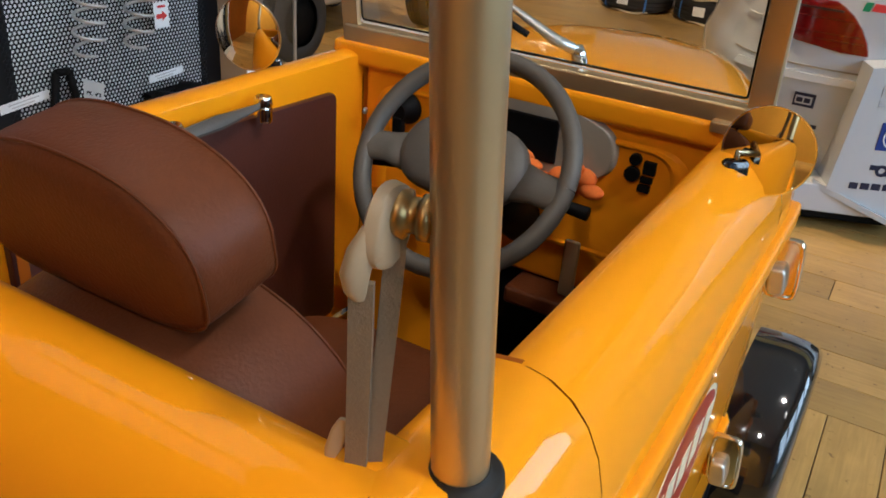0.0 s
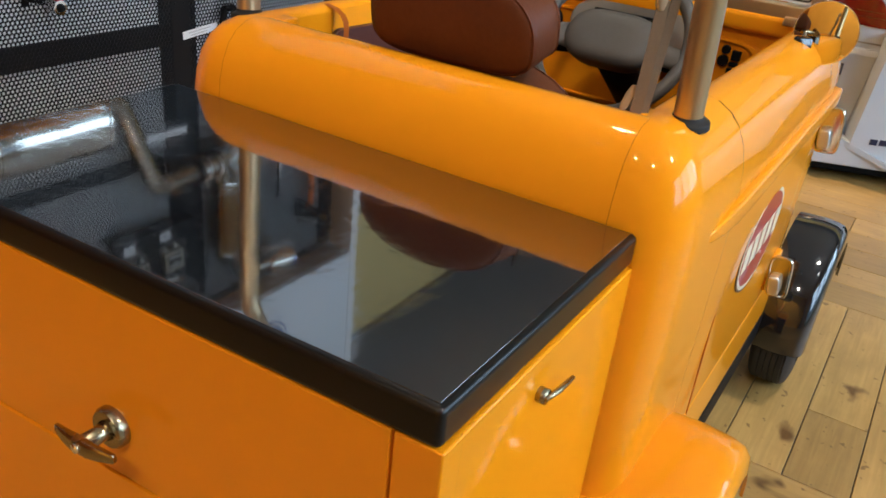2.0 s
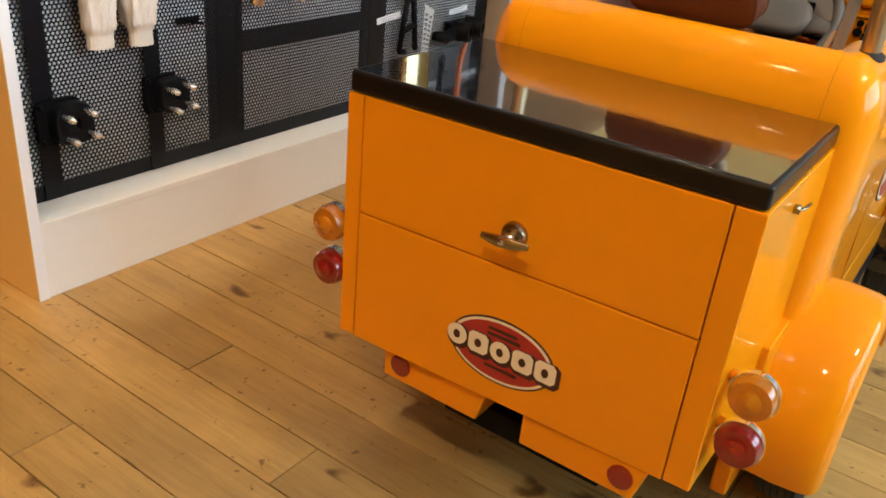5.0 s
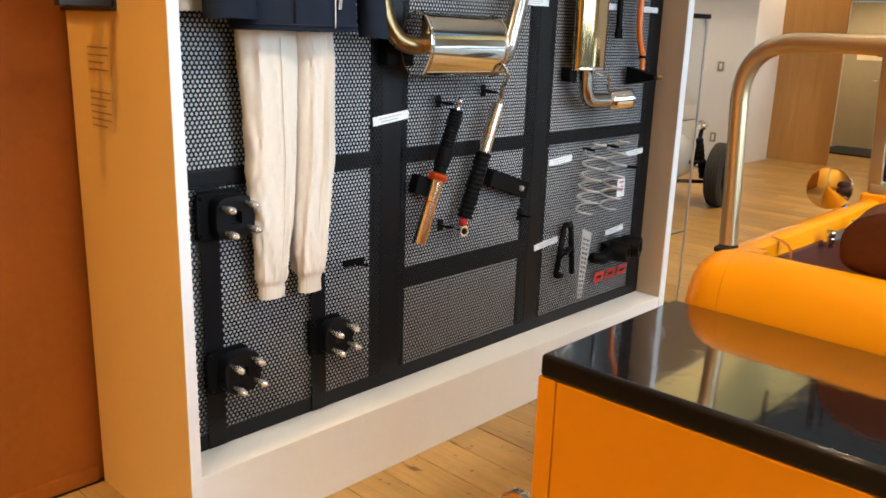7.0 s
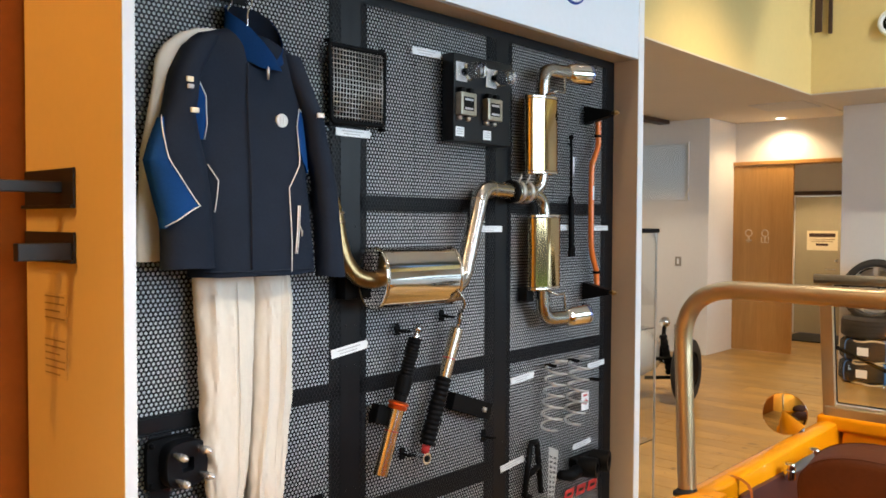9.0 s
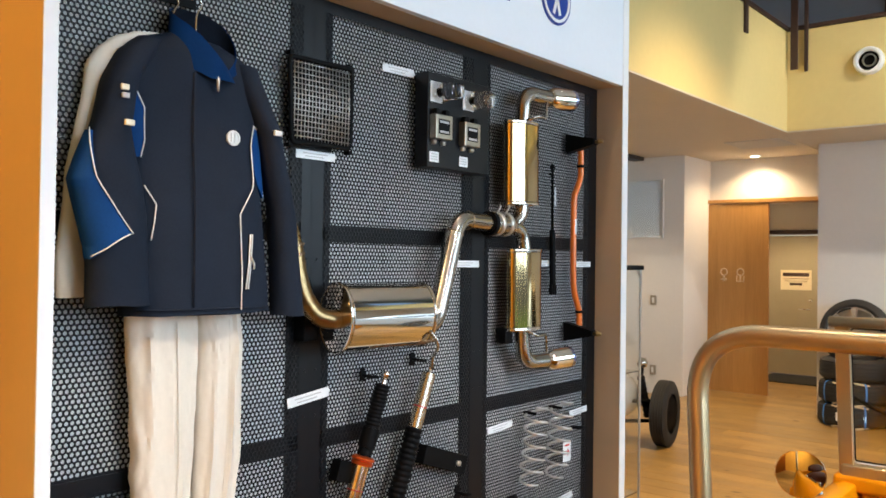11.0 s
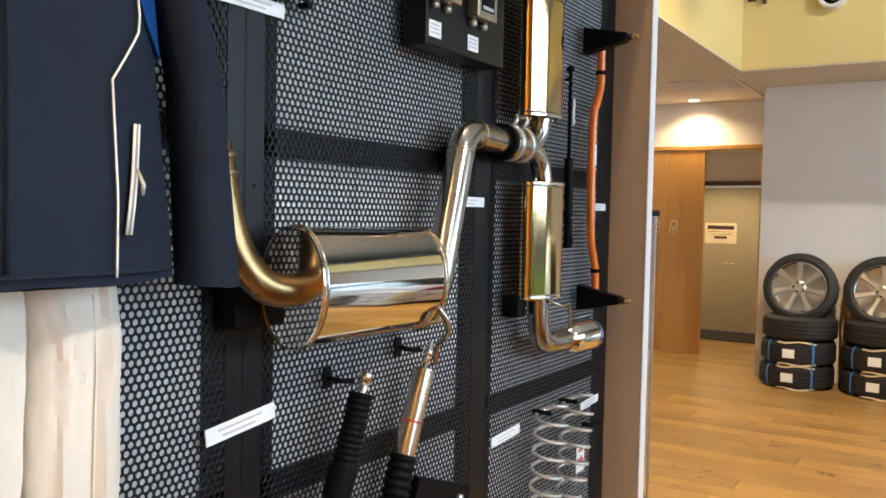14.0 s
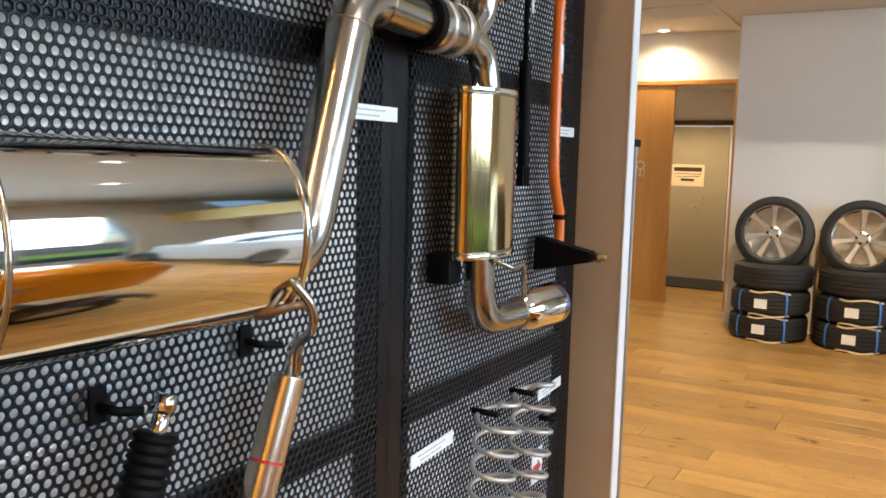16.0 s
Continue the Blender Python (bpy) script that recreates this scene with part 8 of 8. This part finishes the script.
tl = cpart("tail_lamp", skin([(0.735, 0.84, 0.945), (0.755, 0.62, 0.94), (0.79, 0.48, 0.925), (0.84, 0.42, 0.89), (0.89, 0.41, 0.84), (0.92, 0.46, 0.79), (0.935, 0.52, 0.75)], 0.008), M_CARRED, label="faceted red tail lamp")
for za, s0, s1, m_ in ((0.775, 0.72, 0.92, M_REDLENS), (0.80, 0.60, 0.90, M_REDLENS), (0.86, 0.50, 0.86, M_REDLENS), (0.895, 0.48, 0.80, M_DARKPRINT)):
    part("lamp_strip", move(skin([(za, s0, s1), (za + 0.008, s0, s1)], 0.012), CM), m_, tl)
cpart("bumper_gap", skin([(0.655, 0.2, 1.30), (0.662, 0.2, 1.30)], 0.003), M_GREYPL)
cpart("bumper_crease", skin([(0.60, 0.3, 1.2), (0.63, 0.3, 1.2)], 0.010), M_CARWHITE)


def side_print(u0, u1, z0, z1, m_, v=-0.048):
    return cpart("sponsor_print", boxm(u0, u1, v, v + 0.004, z0, z1, 0.001), m_)


side_print(0.600, 0.738, 0.385, 0.505, M_CARBLUE)
zr = fix(lathe(bmesh.new(), (0.669, -0.0485, 0.445), (0.669, -0.0500, 0.445), [(0, 0.052), (1, 0.052), (1, 0.046), (0, 0.046)], 30, cap=False))
cpart("sponsor_ring", zr, M_TAG)
side_print(0.638, 0.664, 0.418, 0.472, M_TAG, -0.0495)
side_print(0.674, 0.700, 0.418, 0.472, M_TAG, -0.0495)
for k in range(5):
    side_print(0.543 + k * 0.046, 0.579 + k * 0.046, 0.203 + k * 0.002, 0.232 + k * 0.002, M_CARDARK)
cpart("sponsor_mark", fix(lathe(bmesh.new(), (0.655, -0.0455, 0.296), (0.655, -0.0490, 0.296), [(0, 0.026), (1, 0.026), (1, 0.013), (0, 0.013)], 22, cap=False)), M_CARDARK)
side_print(0.605, 0.640, 0.296, 0.318, M_CARDARK)
side_print(0.670, 0.705, 0.274, 0.294, M_CARDARK)
for k in range(4):
    side_print(0.560 + k * 0.052, 0.600 + k * 0.052, 0.612, 0.655, M_PRINTPALE)
side_print(0.560, 0.760, 0.585, 0.595, M_PRINTPALE)
side_print(0.560, 0.760, 0.565, 0.575, M_PRINTPALE)
for (za, zb, s0, s1, m_, l_) in ((0.485, 0.545, 0.735, 0.83, M_CARDARK, 0.004), (0.497, 0.533, 0.745, 0.82, M_CARWHITE, 0.006), (0.505, 0.525, 0.752, 0.78, M_CARDARK, 0.008), (0.505, 0.525, 0.787, 0.813, M_CARDARK, 0.008),
                               (0.395, 0.412, 0.74, 0.86, M_CARDARK, 0.004), (0.27, 0.34, 0.80, 0.85, M_CARDARK, 0.004), (0.685, 0.712, 0.45, 0.51, M_GOLD, 0.005),
                               (0.915, 0.945, 0.90, 1.02, M_MARKRED, 0.004), (0.912, 0.948, 0.865, 0.892, M_CARGREEN, 0.004), (0.80, 0.845, 0.965, 0.992, M_PRINTPALE, 0.004), (0.80, 0.835, 1.0, 1.02, M_PRINTPALE, 0.004), (0.80, 0.835, 1.03, 1.05, M_PRINTPALE, 0.004), (0.80, 0.835, 1.06, 1.08, M_PRINTPALE, 0.004),
                               (0.86, 0.885, 0.10, 0.15, M_CARDARK, 0.004), (0.86, 0.885, 0.16, 0.21, M_CARDARK, 0.004), (0.80, 0.82, 0.20, 0.34, M_PRINTPALE, 0.004)):
    cpart("sponsor_print", skin([(za, s0, s1), (zb, s0, s1)], l_, 6), m_)

# ---- pine floor boards, each a piece of its own ----
floor_root = bpy.data.objects["floor"]
rng = random.Random(4)


def board_rows(rect, along, width, skip=None):
    """Boards (x0, x1, y0, y1) that fill the rectangle, ends staggered."""
    x0, x1, y0, y1 = rect
    out = []
    a0, a1, b0, b1 = (x0, x1, y0, y1) if along == "x" else (y0, y1, x0, x1)
    b = b0
    while b < b1 - 0.02:
        w = min(width, b1 - b)
        if b1 - b - w < 0.06:
            w = b1 - b
        a = a0 - rng.uniform(0.0, 2.0)
        while a < a1:
            L = rng.uniform(1.9, 3.3)
            s, e = max(a, a0), min(a + L, a1)
            if e - s > 0.05:
                out.append((s, e, b, b + w) if along == "x" else (b, b + w, s, e))
            a += L
        b += w
    return out


G = 0.0016


def board_mesh(L, w, name="plank"):
    bm = boxm(-L / 2 + G, L / 2 - G, -w / 2 + G, w / 2 - G, -0.011, 0.0, 0.0012, 1)
    return mesh_of(name, bm, M_PLANK, 0)


def lay(x0, x1, y0, y1, along):
    L, w = (x1 - x0, y1 - y0) if along == "x" else (y1 - y0, x1 - x0)
    ob = new("plank", board_mesh(L, w))
    ob.matrix_basis = pose((x0 + x1) / 2, (y0 + y1) / 2, rng.uniform(-0.0006, 0.0006), 0, 0, 0 if along == "x" else 90)
    ob.parent = floor_root


near = board_rows((-2.6, 0.95, -1.02, 1.318), "x", 0.167) + board_rows((-4.7, 0.95, 2.42, 8.9), "x", 0.19)
for r in near:
    lay(*r, "x")
for r in board_rows((-2.606, 0.95, 1.318, 2.42), "y", 0.165):
    lay(*r, "y")
rest = bmesh.new()
far_boards = (board_rows((0.95, 4.9, -5.4, 8.9), "x", 0.19) + board_rows((-2.6, 0.95, -5.4, -1.02), "x", 0.19) + board_rows((-6.5, -4.7, 2.42, 8.9), "x", 0.19)
              + board_rows((-5.2, -2.9, 8.9, 12.0), "x", 0.195))
for x0, x1, y0, y1 in far_boards:
    box(rest, x0 + G, x1 - G, y0 + G, y1 - G, -0.011, 0.0)
ob = new("planks_beyond", mesh_of("planks_beyond", rest, M_PLANKREST, 0))
ob.parent = floor_root
tagged(ob, kind="stuff")
